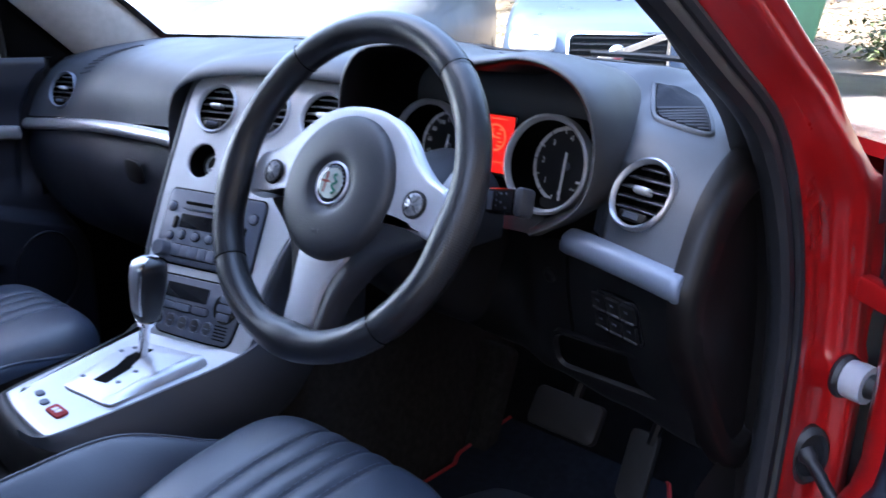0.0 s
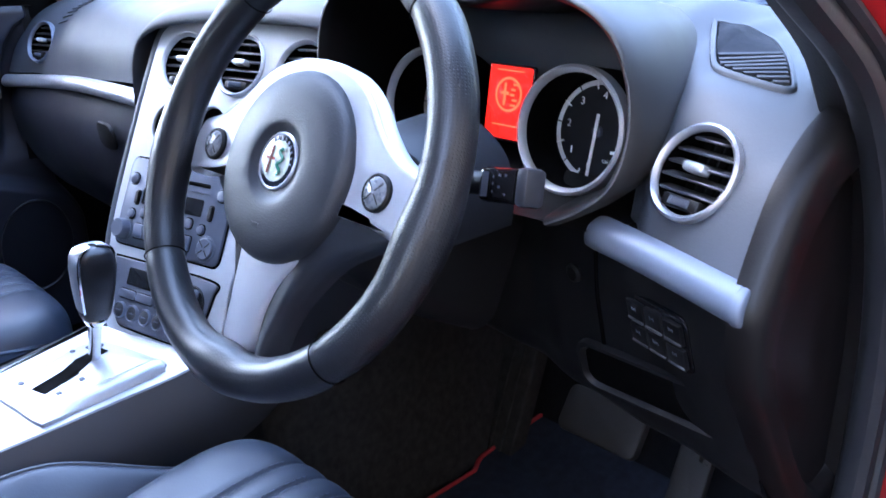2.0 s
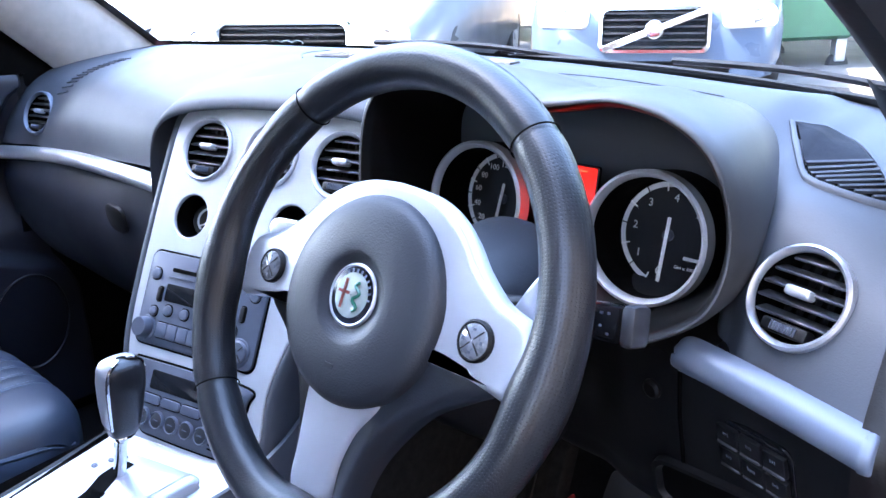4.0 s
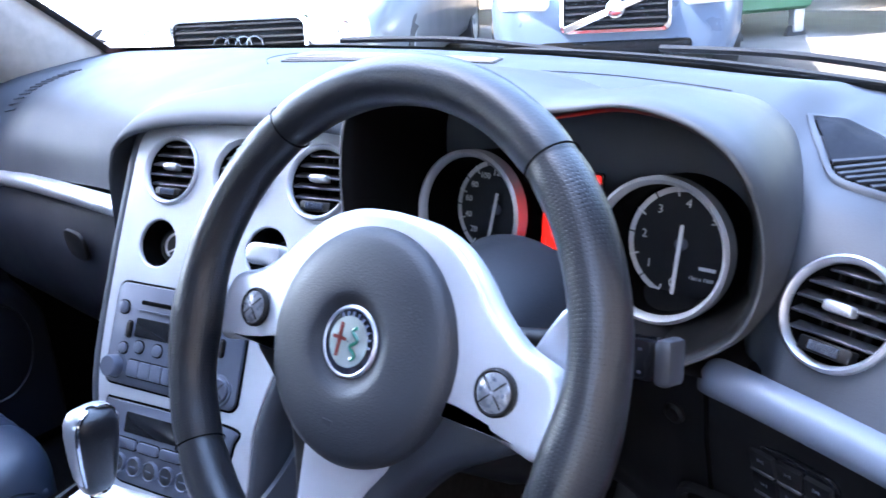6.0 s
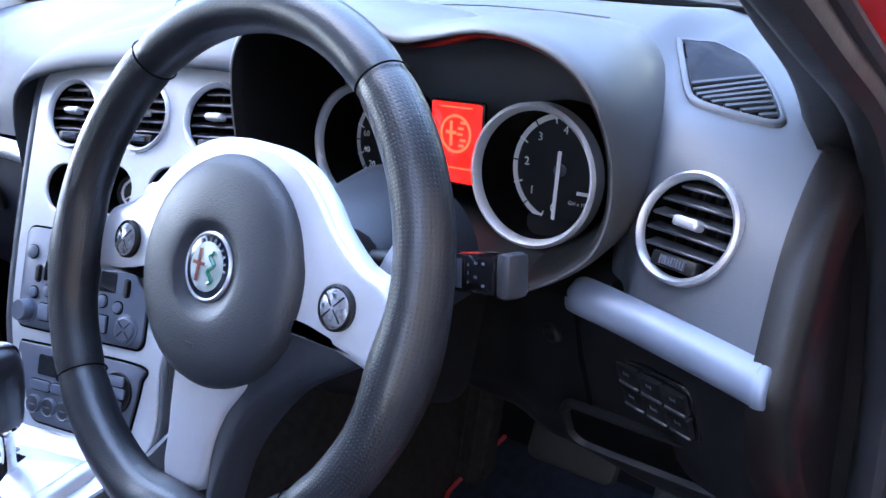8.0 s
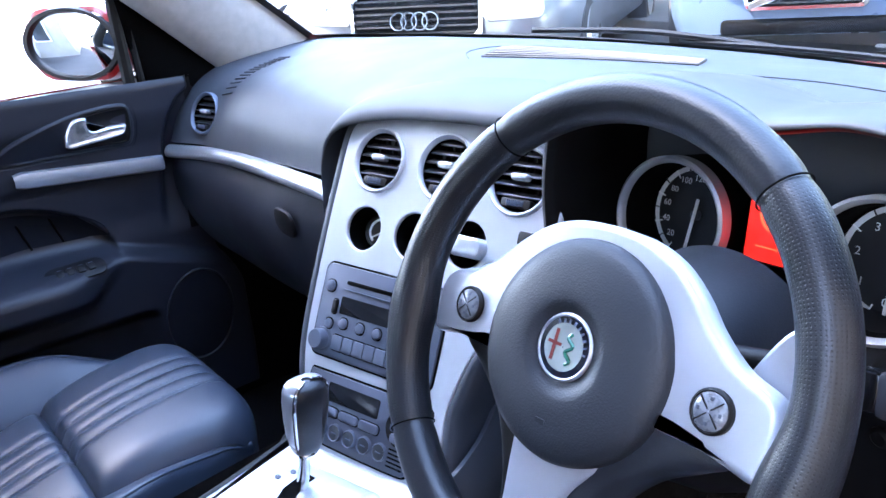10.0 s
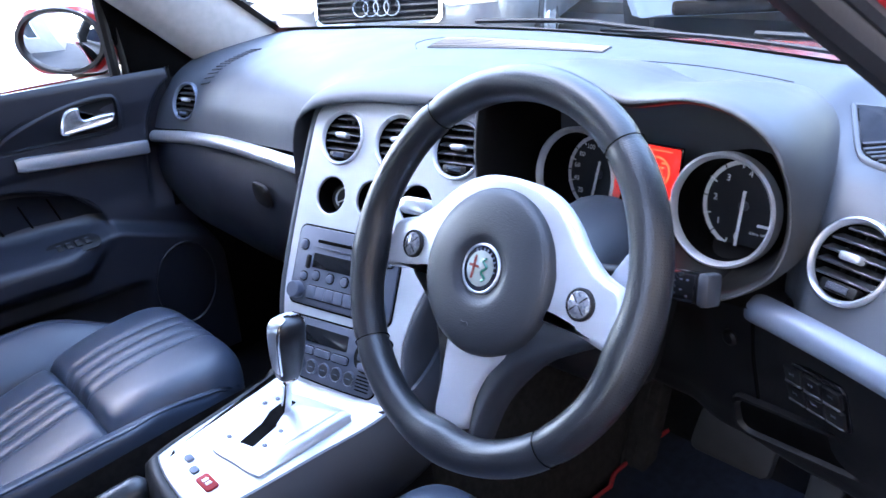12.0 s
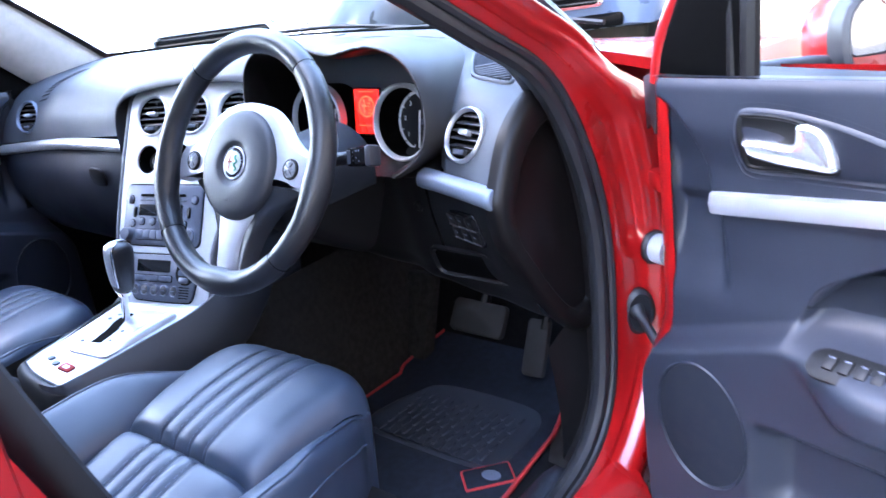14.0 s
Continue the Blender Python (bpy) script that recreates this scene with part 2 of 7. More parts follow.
def plate(bm, m, outline, thick, edge=0.0015):
    """An outline pushed out along z of m, its front rim rounded off."""
    cx = sum(p[0] for p in outline) / len(outline)
    cy = sum(p[1] for p in outline) / len(outline)

    def shrink(d):
        res = []
        for x, y in outline:
            k = math.hypot(x - cx, y - cy) or 1
            res.append((x - (x - cx) / k * d, y - (y - cy) / k * d))
        return res
    lv = [(outline, 0), (outline, thick - edge), (shrink(edge * 0.3), thick - edge * 0.3), (shrink(edge), thick)]
    rings(bm, [[m @ Vector((x, y, z)) for x, y in o] for o, z in lv], True, True, True)
    return bm


def sheet(bm, fn, nu, nv):
    """A grid of fn(u, v) over the unit square."""
    g = [[bm.verts.new(fn(i / nu, j / nv)) for j in range(nv + 1)] for i in range(nu + 1)]
    for i in range(nu):
        for j in range(nv):
            bm.faces.new((g[i][j], g[i + 1][j], g[i + 1][j + 1], g[i][j + 1]))
    return g


def slab(bm, fn, nu, nv, thick):
    """A grid with a back, offset by the vector thick."""
    g = sheet(bm, fn, nu, nv)
    t = Vector(thick)
    h = [[bm.verts.new(v.co + t) for v in row] for row in g]
    for i in range(nu):
        for j in range(nv):
            bm.faces.new((h[i][j + 1], h[i + 1][j + 1], h[i + 1][j], h[i][j]))
    rim = [(i, 0) for i in range(nu)] + [(nu, j) for j in range(nv)] + [(i, nv) for i in range(nu, 0, -1)] + [(0, j) for j in range(nv, 0, -1)]
    for (a, b), (c, d) in zip(rim, rim[1:] + rim[:1]):
        bm.faces.new((g[a][b], h[a][b], h[c][d], g[c][d]))
    return g


def ease(a, b, x):
    t = min(1, max(0, (x - a) / (b - a)))
    return t * t * (3 - 2 * t)


def B():
    return bmesh.new()


# ---- the car's shell ----
def lerp_rows(stations, x):
    """Interpolates rows of (y, z) between stations given as {x: row}."""
    xs = sorted(stations)
    if x <= xs[0]:
        return stations[xs[0]]
    for a, b in zip(xs, xs[1:]):
        if x <= b:
            t = ease(a, b, x)
            return [(p[0] + (q[0] - p[0]) * t, p[1] + (q[1] - p[1]) * t) for p, q in zip(stations[a], stations[b])]
    return stations[xs[-1]]


def along(row, v):
    p = smooth_path([(0, y, z) for y, z in row], 41)
    u = v * 40
    i = min(int(u), 39)
    return p[i].lerp(p[i + 1], u - i)


def surface(bm, stations, x0, x1, nx, nv):
    cache = []
    for i in range(nx + 1):
        x = x0 + (x1 - x0) * i / nx
        pts = smooth_path([(x, y, z) for y, z in lerp_rows(stations, x)], nv + 1)
        cache.append([bm.verts.new(p) for p in pts])
    for i in range(nx):
        for j in range(nv):
            bm.faces.new((cache[i][j], cache[i + 1][j], cache[i + 1][j + 1], cache[i][j + 1]))
    return cache


def screen_base(x):
    return 0.64 - 0.34 * x * x


car = thing("car_body", (0, 0, 0.2), "red saloon car body with open driver's door, parked", "car body")

# the seal round the driver's doorway, seen from the side as (y, z), with its x
SEAL = [(0.60, -0.42, 1.335), (0.645, -0.22, 1.26), (0.674, -0.05, 1.116), (0.704, 0.065, 1.032), (0.717, 0.155, 0.973), (0.727, 0.262, 0.902), (0.736, 0.325, 0.796),
        (0.74, 0.362, 0.66), (0.74, 0.361, 0.504), (0.74, 0.335, 0.375), (0.742, 0.255, 0.305), (0.745, 0.10, 0.285), (0.75, -0.20, 0.285), (0.755, -0.285, 0.315),
        (0.752, -0.335, 0.42), (0.752, -0.392, 0.60), (0.750, -0.456, 0.81), (0.72, -0.50, 1.02), (0.655, -0.50, 1.22), (0.60, -0.45, 1.33)]
seal_path = smooth_path(SEAL, 110)
bm = B()
tube(bm, seal_path, 0.0138, 10, flat=1.25)
seal = part("door_seal", bm, RUBBER, car, "black rubber door seal")
bm = B()
tube(bm, [p + Vector((0.014, 0.013 if p.y > -0.2 else -0.012, 0)) for p in seal_path[:78]], 0.007, 8)
part("seal_lip", bm, RUBBER, seal)

# the red door jamb and front pillar: from the seal outwards to the wing
bm = B()
sec = []
for k, p in enumerate(smooth_path([(x, y, z) for x, y, z in SEAL[0:12]], 220)):
    low = ease(0.90, 0.80, p.z)
    sill = ease(0.42, 0.29, p.z)
    f = 0.030 * low * (1 - sill)
    up = 1 - low
    sec.append([p + Vector((0.004, 0.008, 0)), p + Vector((0.018, 0.018 + 0.2 * f, 0.003 * up)), p + Vector((0.028, 0.030 + f, 0.006 * up - 0.006 * sill)),
                p + Vector((0.040, 0.040 + f * 1.35, 0.012 * up - 0.02 * sill)), p + Vector((0.052 + 0.012 * low, 0.052 + f * 1.35, 0.016 * up - 0.03 * sill)),
                p + Vector((0.046 + 0.016 * low, 0.078 + 0.05 * low + f * 0.5, 0.024 * up - 0.05 * sill)), p + Vector((0.0 + 0.055 * low, 0.12 + 0.10 * low, 0.02 * up - 0.01 * low - 0.06 * sill))])
# pressed channels run down the jamb and end in a shelf above the plug
folded = []
for ring_ in sec:
    fine = smooth_path(ring_, 48)
    out = []
    for k, q in enumerate(fine):
        s = k / (len(fine) - 1)
        deep = ease(0.600, 0.625, q.z) * ease(0.88, 0.72, q.z)
        over = ease(0.87, 0.97, q.z)
        groove = 0.011 * ease(0.20, 0.32, s) * ease(0.52, 0.42, s) + 0.012 * ease(0.52, 0.62, s) * ease(0.84, 0.74, s)
        low_ = 0.004 * ease(0.44, 0.40, q.z) * ease(0.35, 0.42, s) * ease(0.75, 0.65, s)
        step = 0.013 * ease(0.36, 0.42, s) * ease(0.80, 0.72, s)
        out.append(q - Vector((0.78, -0.62, 0)) * (groove * deep + low_) - Vector((0.70, -0.45, 0.45)) * (step * over))
    folded.append(out)
rings(bm, folded, False)
jamb = part("door_jamb", bm, RED, car, "glossy red front pillar and door jamb", angle=80)
# sill with tread plate
bm = B()
sheet(bm, lambda u, v: (0.70 + 0.155 * v, 0.32 - 1.0 * u, 0.262 + 0.030 * math.sin(math.pi * min(1, v * 1.25)) - 0.09 * ease(0.72, 1.0, v)), 30, 14)
part("sill", bm, RED, car)
bm = B()
slab(bm, lambda u, v: (0.665 + 0.062 * v, 0.27 - 0.85 * u, 0.255 + 0.038 * math.sin(math.pi * v * 0.5)), 12, 6, (0, 0, -0.012))
part("tread_plate", bm, COWL, car, "black plastic sill tread plate")
# plug, bolt, and the door's check strap
PLUG = [Vector(q) for q in ((0.788, 0.448, 0.597), (0.798, 0.445, 0.597), (0.822, 0.438, 0.597), (0.852, 0.430, 0.596))]
bm = B()
tube(bm, [PLUG[0], PLUG[0].lerp(PLUG[1], 0.5), PLUG[1]], [0.025, 0.027, 0.025], 20)
plug = part("plug", bm, RUBBER, jamb, "black cable plug with a pale band beside the door hinge")
bm = B()
tube(bm, [PLUG[1], PLUG[1].lerp(PLUG[2], 0.5), PLUG[2]], [0.0225, 0.0235, 0.0225], 20)
part("plug_band", bm, material("pale grey plastic", (0.30, 0.31, 0.34), 0.5), plug, "pale grey plastic band")
bm = B()
tube(bm, [PLUG[2], PLUG[2].lerp(PLUG[3], 0.3), PLUG[3]], [0.015, 0.013, 0.012], 16)
part("plug_boot", bm, RUBBER, plug)
# black sheet that paints the deep shade in the gap behind the hinges
bm = B()
slab(bm, lambda u, v: (0.792 + 0.10 * u, 0.492 + 0.02 * u, 0.27 + 0.56 * v), 4, 8, (0, 0.012, 0))
part("hinge_bay_shade", bm, BLACKP, car, "black sheet painting the shade behind the door hinges")
for zz in (0.705, 0.385):
    bm = B()
    box(bm, pose(0.822, 0.436, zz, 0, 0, -38), 0.075, 0.022, 0.030, 0.005)
    hinge = part("door_hinge", bm, RED, car, "red painted door hinge")
    bm = B()
    box(bm, pose(0.834, 0.430, zz + 0.032, 0, 0, -38), 0.030, 0.022, 0.036, 0.006)
    part("hinge_block", bm, RUBBER, hinge)
bm = B()
lathe(bm, axes((0.772, 0.424, 0.495), (0.62, 0.78, 0), (0, 0, 1)), [(0.034, -0.006), (0.034, 0.004), (0.028, 0.010), (0.024, 0.005), (0.001, 0.004)], 28, (0.75, 1.15), True, True)
grom = part("cable_gaiter", bm, RUBBER, jamb, "black rubber cable gaiter")
bm = B()
tube(bm, smooth_path([(0.770, 0.418, 0.502), (0.792, 0.405, 0.486), (0.82, 0.385, 0.468), (0.850, 0.370, 0.455)], 16), [0.012] * 3 + [0.0075] * 13, 10)
part("strap", bm, RUBBER, grom)
bm = B()
lathe(bm, axes((0.752, 0.378, 0.505), (0.75, 0.66, 0), (0, 0, 1)), [(0.004, 0), (0.004, 0.003), (0.001, 0.004)], 10, (1, 1), True, True)
part("bolt", bm, CHROME, jamb)

# front wing, bonnet and scuttle
bm = B()
sheet(bm, lambda u, v: (0.84 + 0.05 * math.sin(math.pi * v) - 0.10 * (1 - v) ** 3 + 0.03 * math.sin(u * 3), 0.53 + 1.17 * u, 0.30 + (0.545 - 0.17 * u * u) * v), 24, 14)
part("front_wing", bm, RED, car)
bm = B()
slab(bm, lambda u, v: (-0.80 + 1.60 * u, 0.74 - 0.30 * (u - 0.5) ** 2 + (1.0) * v, 0.850 - 0.03 * (2 * u - 1) ** 4 - 0.15 * v + 0.02 * math.sin(math.pi * u) * (1 - v)), 30, 16, (0, 0, -0.02))
part("bonnet", bm, RED, car, "red bonnet in the sun")
bm = B()
slab(bm, lambda u, v: (-0.70 + 1.31 * u, screen_base(-0.70 + 1.31 * u) + 0.02 + 0.12 * v, 0.902 - 0.02 * v - 0.03 * ease(0.85, 1, u)), 30, 4, (0, 0, -0.03))
scut = part("scuttle", bm, DOORP, car, "black plastic scuttle below the windscreen")
for x0, x1, dy in ((-0.62, 0.08, 0.045), (-0.02, 0.58, 0.075)):
    bm = B()
    pts = [(x0 + (x1 - x0) * k / 14, screen_base(x0 + (x1 - x0) * k / 14) + dy - 0.012 * (k / 14), 0.907 + 0.004 * math.sin(k / 14 * math.pi)) for k in range(15)]
    tube(bm, pts, 0.0032, 6, flat=1.4)
    wip = part("wiper", bm, BLACKP, car, "black windscreen wiper at rest")
    bm = B()
    tube(bm, smooth_path([Vector(pts[7]) + Vector((0, 0.004, 0.01)), Vector(pts[11]) + Vector((0, 0.03, 0.012)), Vector(pts[14]) + Vector((0.05, 0.05, 0.0))], 10), 0.005, 6)
    part("wiper_arm", bm, BLACKP, wip)

# windscreen, roof, left front pillar, back of the cabin
TOPZ = 1.36


def screen(u, v):
    x = (-0.70 + 1.40 * u) * (1 - 0.14 * v)
    y0 = screen_base(-0.70 + 1.40 * u)
    y1 = -0.06 - 0.16 * (2 * u - 1) ** 2
    return (x, y0 + (y1 - y0) * v, 0.912 + (TOPZ - 0.912) * v + 0.035 * math.sin(math.pi * v))


bm = B()
sheet(bm, screen, 30, 16)
pane = part("windscreen", bm, SCREENGLASS, car, "clear raked windscreen")
pane.visible_shadow = False
bm = B()
slab(bm, lambda u, v: ((-0.62 + 1.24 * u), -0.05 - 0.16 * (2 * u - 1) ** 2 - 1.75 * v, TOPZ + 0.03 + 0.05 * math.sin(math.pi * min(1, v + 0.12)) * (1 - (2 * u - 1) ** 4) - 0.05 * (2 * u - 1) ** 4 * 0.6 - 0.1 * v * v), 20, 20, (0, 0, 0.025))
part("roof", bm, RED, car)
bm = B()
sheet(bm, lambda u, v: ((-0.61 + 1.22 * u), -0.05 - 0.16 * (2 * u - 1) ** 2 - 1.72 * v, TOPZ + 0.012 + 0.045 * math.sin(math.pi * min(1, v + 0.12)) * (1 - (2 * u - 1) ** 4) - 0.03 * (2 * u - 1) ** 4 - 0.1 * v * v), 20, 20)
part("headlining", bm, BEIGE, car, "pale cloth headlining")


def pillar(side, inner, mat, name, w0, w1, label):
    bm = B()
    loops = []
    for k in range(25):
        v = k / 24
        p = Vector(screen(0.0 if side < 0 else 1.0, v))
        wide = w0 + (w1 - w0) * v
        o = Vector((-side * inner, -0.035, -0.01))
        c = p + o
        loops.append([c + Vector((side * 0.012, 0.030, 0.008)), c + Vector((-side * wide * 0.30, 0.012, -0.008)), c + Vector((-side * wide * 0.42, -0.018, -0.022)),
                      c + Vector((-side * wide * 0.2, -0.052, -0.036)), c + Vector((side * 0.03, -0.075, -0.038)), c + Vector((side * 0.05, -0.02, 0.0))])
    rings(bm, loops)
    return part(name, bm, mat, car, label)


bm = B()
loops = []
for k in range(25):
    v = k / 24
    p = Vector(screen(0.0, v))
    w = 0.185 - 0.10 * v
    loops.append([p + Vector(o) for o in ((0.004, 0.008, 0.004), (0.020, -0.012, -0.006), (0.022, -0.3 * w, -0.014), (0.010, -0.7 * w, -0.020), (-0.012, -w, -0.024), (-0.045, -w, -0.024), (-0.05, 0.0, 0.0))])
rings(bm, loops)
part("pillar_trim", bm, BEIGE, car, "pale cloth covered pillar trim", angle=60)
pillar(1, 0.010, DOORP, "pillar_trim", 0.05, 0.05, "dark plastic pillar trim")
bm = B()
rings(bm, [[p + Vector(o) for o in ((-0.020, 0.012, 0.0), (-0.012, 0.03, 0.02), (0.012, 0.035, 0.02), (0.005, -0.005, -0.005))] for p in seal_path[:36]], True)
part("pillar_edge", bm, BLACKP, car)
bm = B()
rings(bm, [[Vector(screen(0, v)) + Vector(o) for o in ((-0.022, 0.0, 0.004), (-0.06, -0.02, 0.0), (-0.11, -0.12, -0.02), (-0.06, -0.13, -0.02), (-0.02, -0.05, -0.012))] for v in [k / 12 for k in range(13)]])
part("outer_pillar", bm, RED, car)
# dark border printed on the glass along its foot and its left edge
bm = B()
sheet(bm, lambda u, v: Vector(screen(u, 0.018 * v)) + Vector((0, -0.004, 0)), 40, 2)
part("screen_border", bm, RUBBER, pane)
bm = B()
sheet(bm, lambda u, v: Vector(screen(0.022 * u, v)) + Vector((0.002, -0.005, 0)), 2, 20)
part("screen_border", bm, RUBBER, pane)
# trim between the end of the dash and the door seal
bm = B()
rings(bm, [[p + Vector((0.0, 0.004, 0)), Vector((0.715, p.y + 0.004, p.z - 0.002)), Vector((0.690, p.y + 0.010, p.z - 0.004)), Vector((0.670, p.y + 0.05, p.z - 0.004))] for p in seal_path if p.y > 0.10 and 0.30 < p.z < 1.0], False)
part("aperture_trim", bm, BROWNP, car, "dark trim inside the door seal", angle=70)
# rear of the cabin
bm = B()
sheet(bm, lambda u, v: (-0.72 + 1.44 * u, -1.75 + 0.05 * v, 0.25 + 0.85 * v), 4, 4)
part("rear_bench", bm, LEATHER, car, "dark leather rear bench")
for side in (-1, 1):
    bm = B()
    box(bm, pose(side * 0.71, -0.62, 1.10, 0, side * -14, 0), 0.07, 0.20, 0.66, 0.015)
    box(bm, pose(side * 0.775, -0.58, 0.55), 0.07, 0.20, 0.62, 0.02)
    part("centre_pillar", bm, RED if side > 0 else BLACKP, car)
    bm = B()
    box(bm, pose(side * 0.80, -1.25, 0.55), 0.10, 1.10, 0.66, 0.03)
    part("rear_door_skin", bm, RED, car)
# red flank behind the doorway
bm = B()
sheet(bm, lambda u, v: (0.772 + 0.05 * math.sin(math.pi * u * 0.5) + 0.02 * v - 0.02 * ease(0.75, 1, v), -0.322 - 0.19 * v - 0.10 * u, 0.30 + 0.62 * v), 10, 20)
part("centre_pillar_skin", bm, RED, car, angle=60)

# rear screen, boot and road wheels
bm = B()
sheet(bm, lambda u, v: ((-0.58 + 1.16 * u) * (1 - 0.06 * (1 - v)), -2.25 + 0.45 * v, 0.98 + 0.36 * v), 8, 4)
rs = part("rear_screen", bm, SCREENGLASS, car, "raked rear screen")
rs.visible_shadow = False
bm = B()
loops = []
for y, hw, z in ((-1.78, 0.80, 0.86), (-2.2, 0.80, 0.98), (-2.55, 0.77, 0.98), (-2.75, 0.70, 0.93), (-2.82, 0.62, 0.80), (-2.84, 0.60, 0.45)):
    loops.append([Vector(p) for p in ((-hw * 0.95, y, 0.28), (-hw, y, 0.45), (-hw, y, z - 0.16), (-hw * 0.88, y, z - 0.02), (0, y, z + 0.01), (hw * 0.88, y, z - 0.02), (hw, y, z - 0.16), (hw, y, 0.45), (hw * 0.95, y, 0.28))])
rings(bm, loops, True, False, True)
part("boot", bm, RED, car, "red boot and rear wings", angle=50)
bm = B()
loops = []
for y, hw, z in ((1.66, 0.80, 0.68), (1.82, 0.76, 0.60), (1.90, 0.66, 0.50), (1.92, 0.62, 0.36)):
    loops.append([Vector(p) for p in ((-hw, y, 0.24), (-hw, y, z - 0.10), (-hw * 0.9, y, z), (0, y, z + 0.02), (hw * 0.9, y, z), (hw, y, z - 0.10), (hw, y, 0.24))])
rings(bm, loops, True, False, True)
part("front_bumper", bm, RED, car, angle=50)
for sx in (-1, 1):
    for y in (1.12, -1.55):
        bm = B()
        lathe(bm, pose(sx * 0.76, y, 0.315, 0, 90 * sx, 0), [(0.20, -0.10), (0.30, -0.09), (0.315, -0.06), (0.315, 0.06), (0.30, 0.095), (0.21, 0.10)], 36)
        wh = part("wheel", bm, TYRE, car, "road wheel")
        bm = B()
        lathe(bm, pose(sx * 0.76, y, 0.315, 0, 90 * sx, 0), [(0.215, 0.08), (0.20, 0.096), (0.06, 0.085), (0.05, 0.10), (0.0005, 0.10)], 36)
        part("rim", bm, SILVER, wh)

# floor, tunnel and bulkhead
bm = B()
sheet(bm, lambda u, v: (-0.72 + 1.43 * u, -1.75 + 2.35 * v + 0.0, 0.235 + 0.006 * math.sin(u * 31) * math.sin(v * 27)), 40, 50)
part("floor_pan", bm, CARPET, car, "charcoal carpeted floor")
bm = B()
sheet(bm, lambda u, v: (-0.72 + 1.43 * u, 0.54 + 0.26 * v, 0.232 + 0.42 * v), 12, 10)
part("bulkhead", bm, CARPET, car)
bm = B()
for side in (-1, 1):
    sheet(bm, lambda u, v: (0.045 + side * (0.118 + 0.036 * v), -0.40 + 1.15 * u, 0.50 - 0.27 * v + 0.04 * math.sin(min(1, u * 1.2) * 2.2) * (1 - v)), 20, 10)
part("tunnel", bm, TUNNELC, car, "grey-brown carpeted tunnel side")
bm = B()
sheet(bm, lambda u, v: (0.705 + 0.012 * math.sin(v * 3), 0.62 - 0.36 * u, 0.235 + 0.36 * v - 0.10 * u * v), 8, 8)
part("kick_panel", bm, BLACKP, car, "black plastic kick panel by the doorway")

bm = B()
sheet(bm, lambda u, v: (-0.700 - 0.008 * math.sin(v * 3), 0.80 - 0.62 * u, 0.235 + 0.53 * v), 8, 8)
part("kick_panel", bm, CARPET, car)
bm = B()
box(bm, pose(-0.81, 0.66, 0.53), 0.12, 0.78, 0.58, 0.03)
part("front_wing", bm, RED, car)

# ---- dashboard ----
dash = thing("dashboard", (0, 0.3, 0.75), "dark soft dashboard with silver trim and round vents", "dashboard")
DASH = {
    -0.720: [(0.180, 0.772), (0.205, 0.822), (0.250, 0.868), (0.310, 0.893), (0.390, 0.905), (0.455, 0.912)],
    -0.600: [(0.195, 0.778), (0.215, 0.830), (0.255, 0.878), (0.320, 0.902), (0.420, 0.915), (0.510, 0.916)],
    -0.400: [(0.185, 0.795), (0.195, 0.846), (0.232, 0.892), (0.310, 0.916), (0.430, 0.926), (0.585, 0.916)],
    -0.150: [(0.168, 0.812), (0.180, 0.862), (0.213, 0.902), (0.300, 0.926), (0.430, 0.935), (0.632, 0.916)],
    -0.050: [(0.190, 0.840), (0.192, 0.885), (0.212, 0.916), (0.290, 0.932), (0.430, 0.939), (0.640, 0.916)],
    0.150: [(0.245, 0.850), (0.235, 0.890), (0.250, 0.926), (0.310, 0.936), (0.430, 0.940), (0.632, 0.916)],
    0.205: [(0.270, 0.820), (0.262, 0.880), (0.270, 0.920), (0.320, 0.936), (0.430, 0.940), (0.625, 0.916)],
    0.223: [(0.320, 0.790), (0.325, 0.860), (0.330, 0.910), (0.360, 0.934), (0.430, 0.940), (0.618, 0.916)],
    0.532: [(0.320, 0.790), (0.325, 0.850), (0.330, 0.900), (0.360, 0.926), (0.430, 0.934), (0.555, 0.916)],
    0.574: [(0.240, 0.772), (0.255, 0.825), (0.280, 0.872), (0.330, 0.904), (0.420, 0.916), (0.533, 0.915)],
    0.600: [(0.212, 0.770), (0.236, 0.825), (0.266, 0.868), (0.305, 0.890), (0.405, 0.906), (0.518, 0.914)],
    0.703: [(0.182, 0.770), (0.216, 0.828), (0.262, 0.860), (0.312, 0.874), (0.385, 0.890), (0.470, 0.910)],
}
VENT_R = axes((0.630, 0.2300, 0.8265), (0.965, -0.26, 0), (0, 0.50, 0.86))
VENT_L = axes((-0.617, 0.2115, 0.829), (0.97, 0.18, 0), (0, 0.42, 0.91))
bm = B()
surface(bm, DASH, -0.72, 0.699, 280, 70)
cut = []
for m, r in ((VENT_R, 0.0390), (VENT_L, 0.037)):
    inv = m.inverted()
    for f in bm.faces:
        q = inv @ f.calc_center_median()
        if math.hypot(q.x, q.y) < r * 0.93 and abs(q.z) < 0.05:
            cut.append(f)
bmesh.ops.delete(bm, geom=list(set(cut)), context="FACES")
pad = part("upper_pad", bm, SOFT, dash, "dark grained soft dash pad", angle=70)

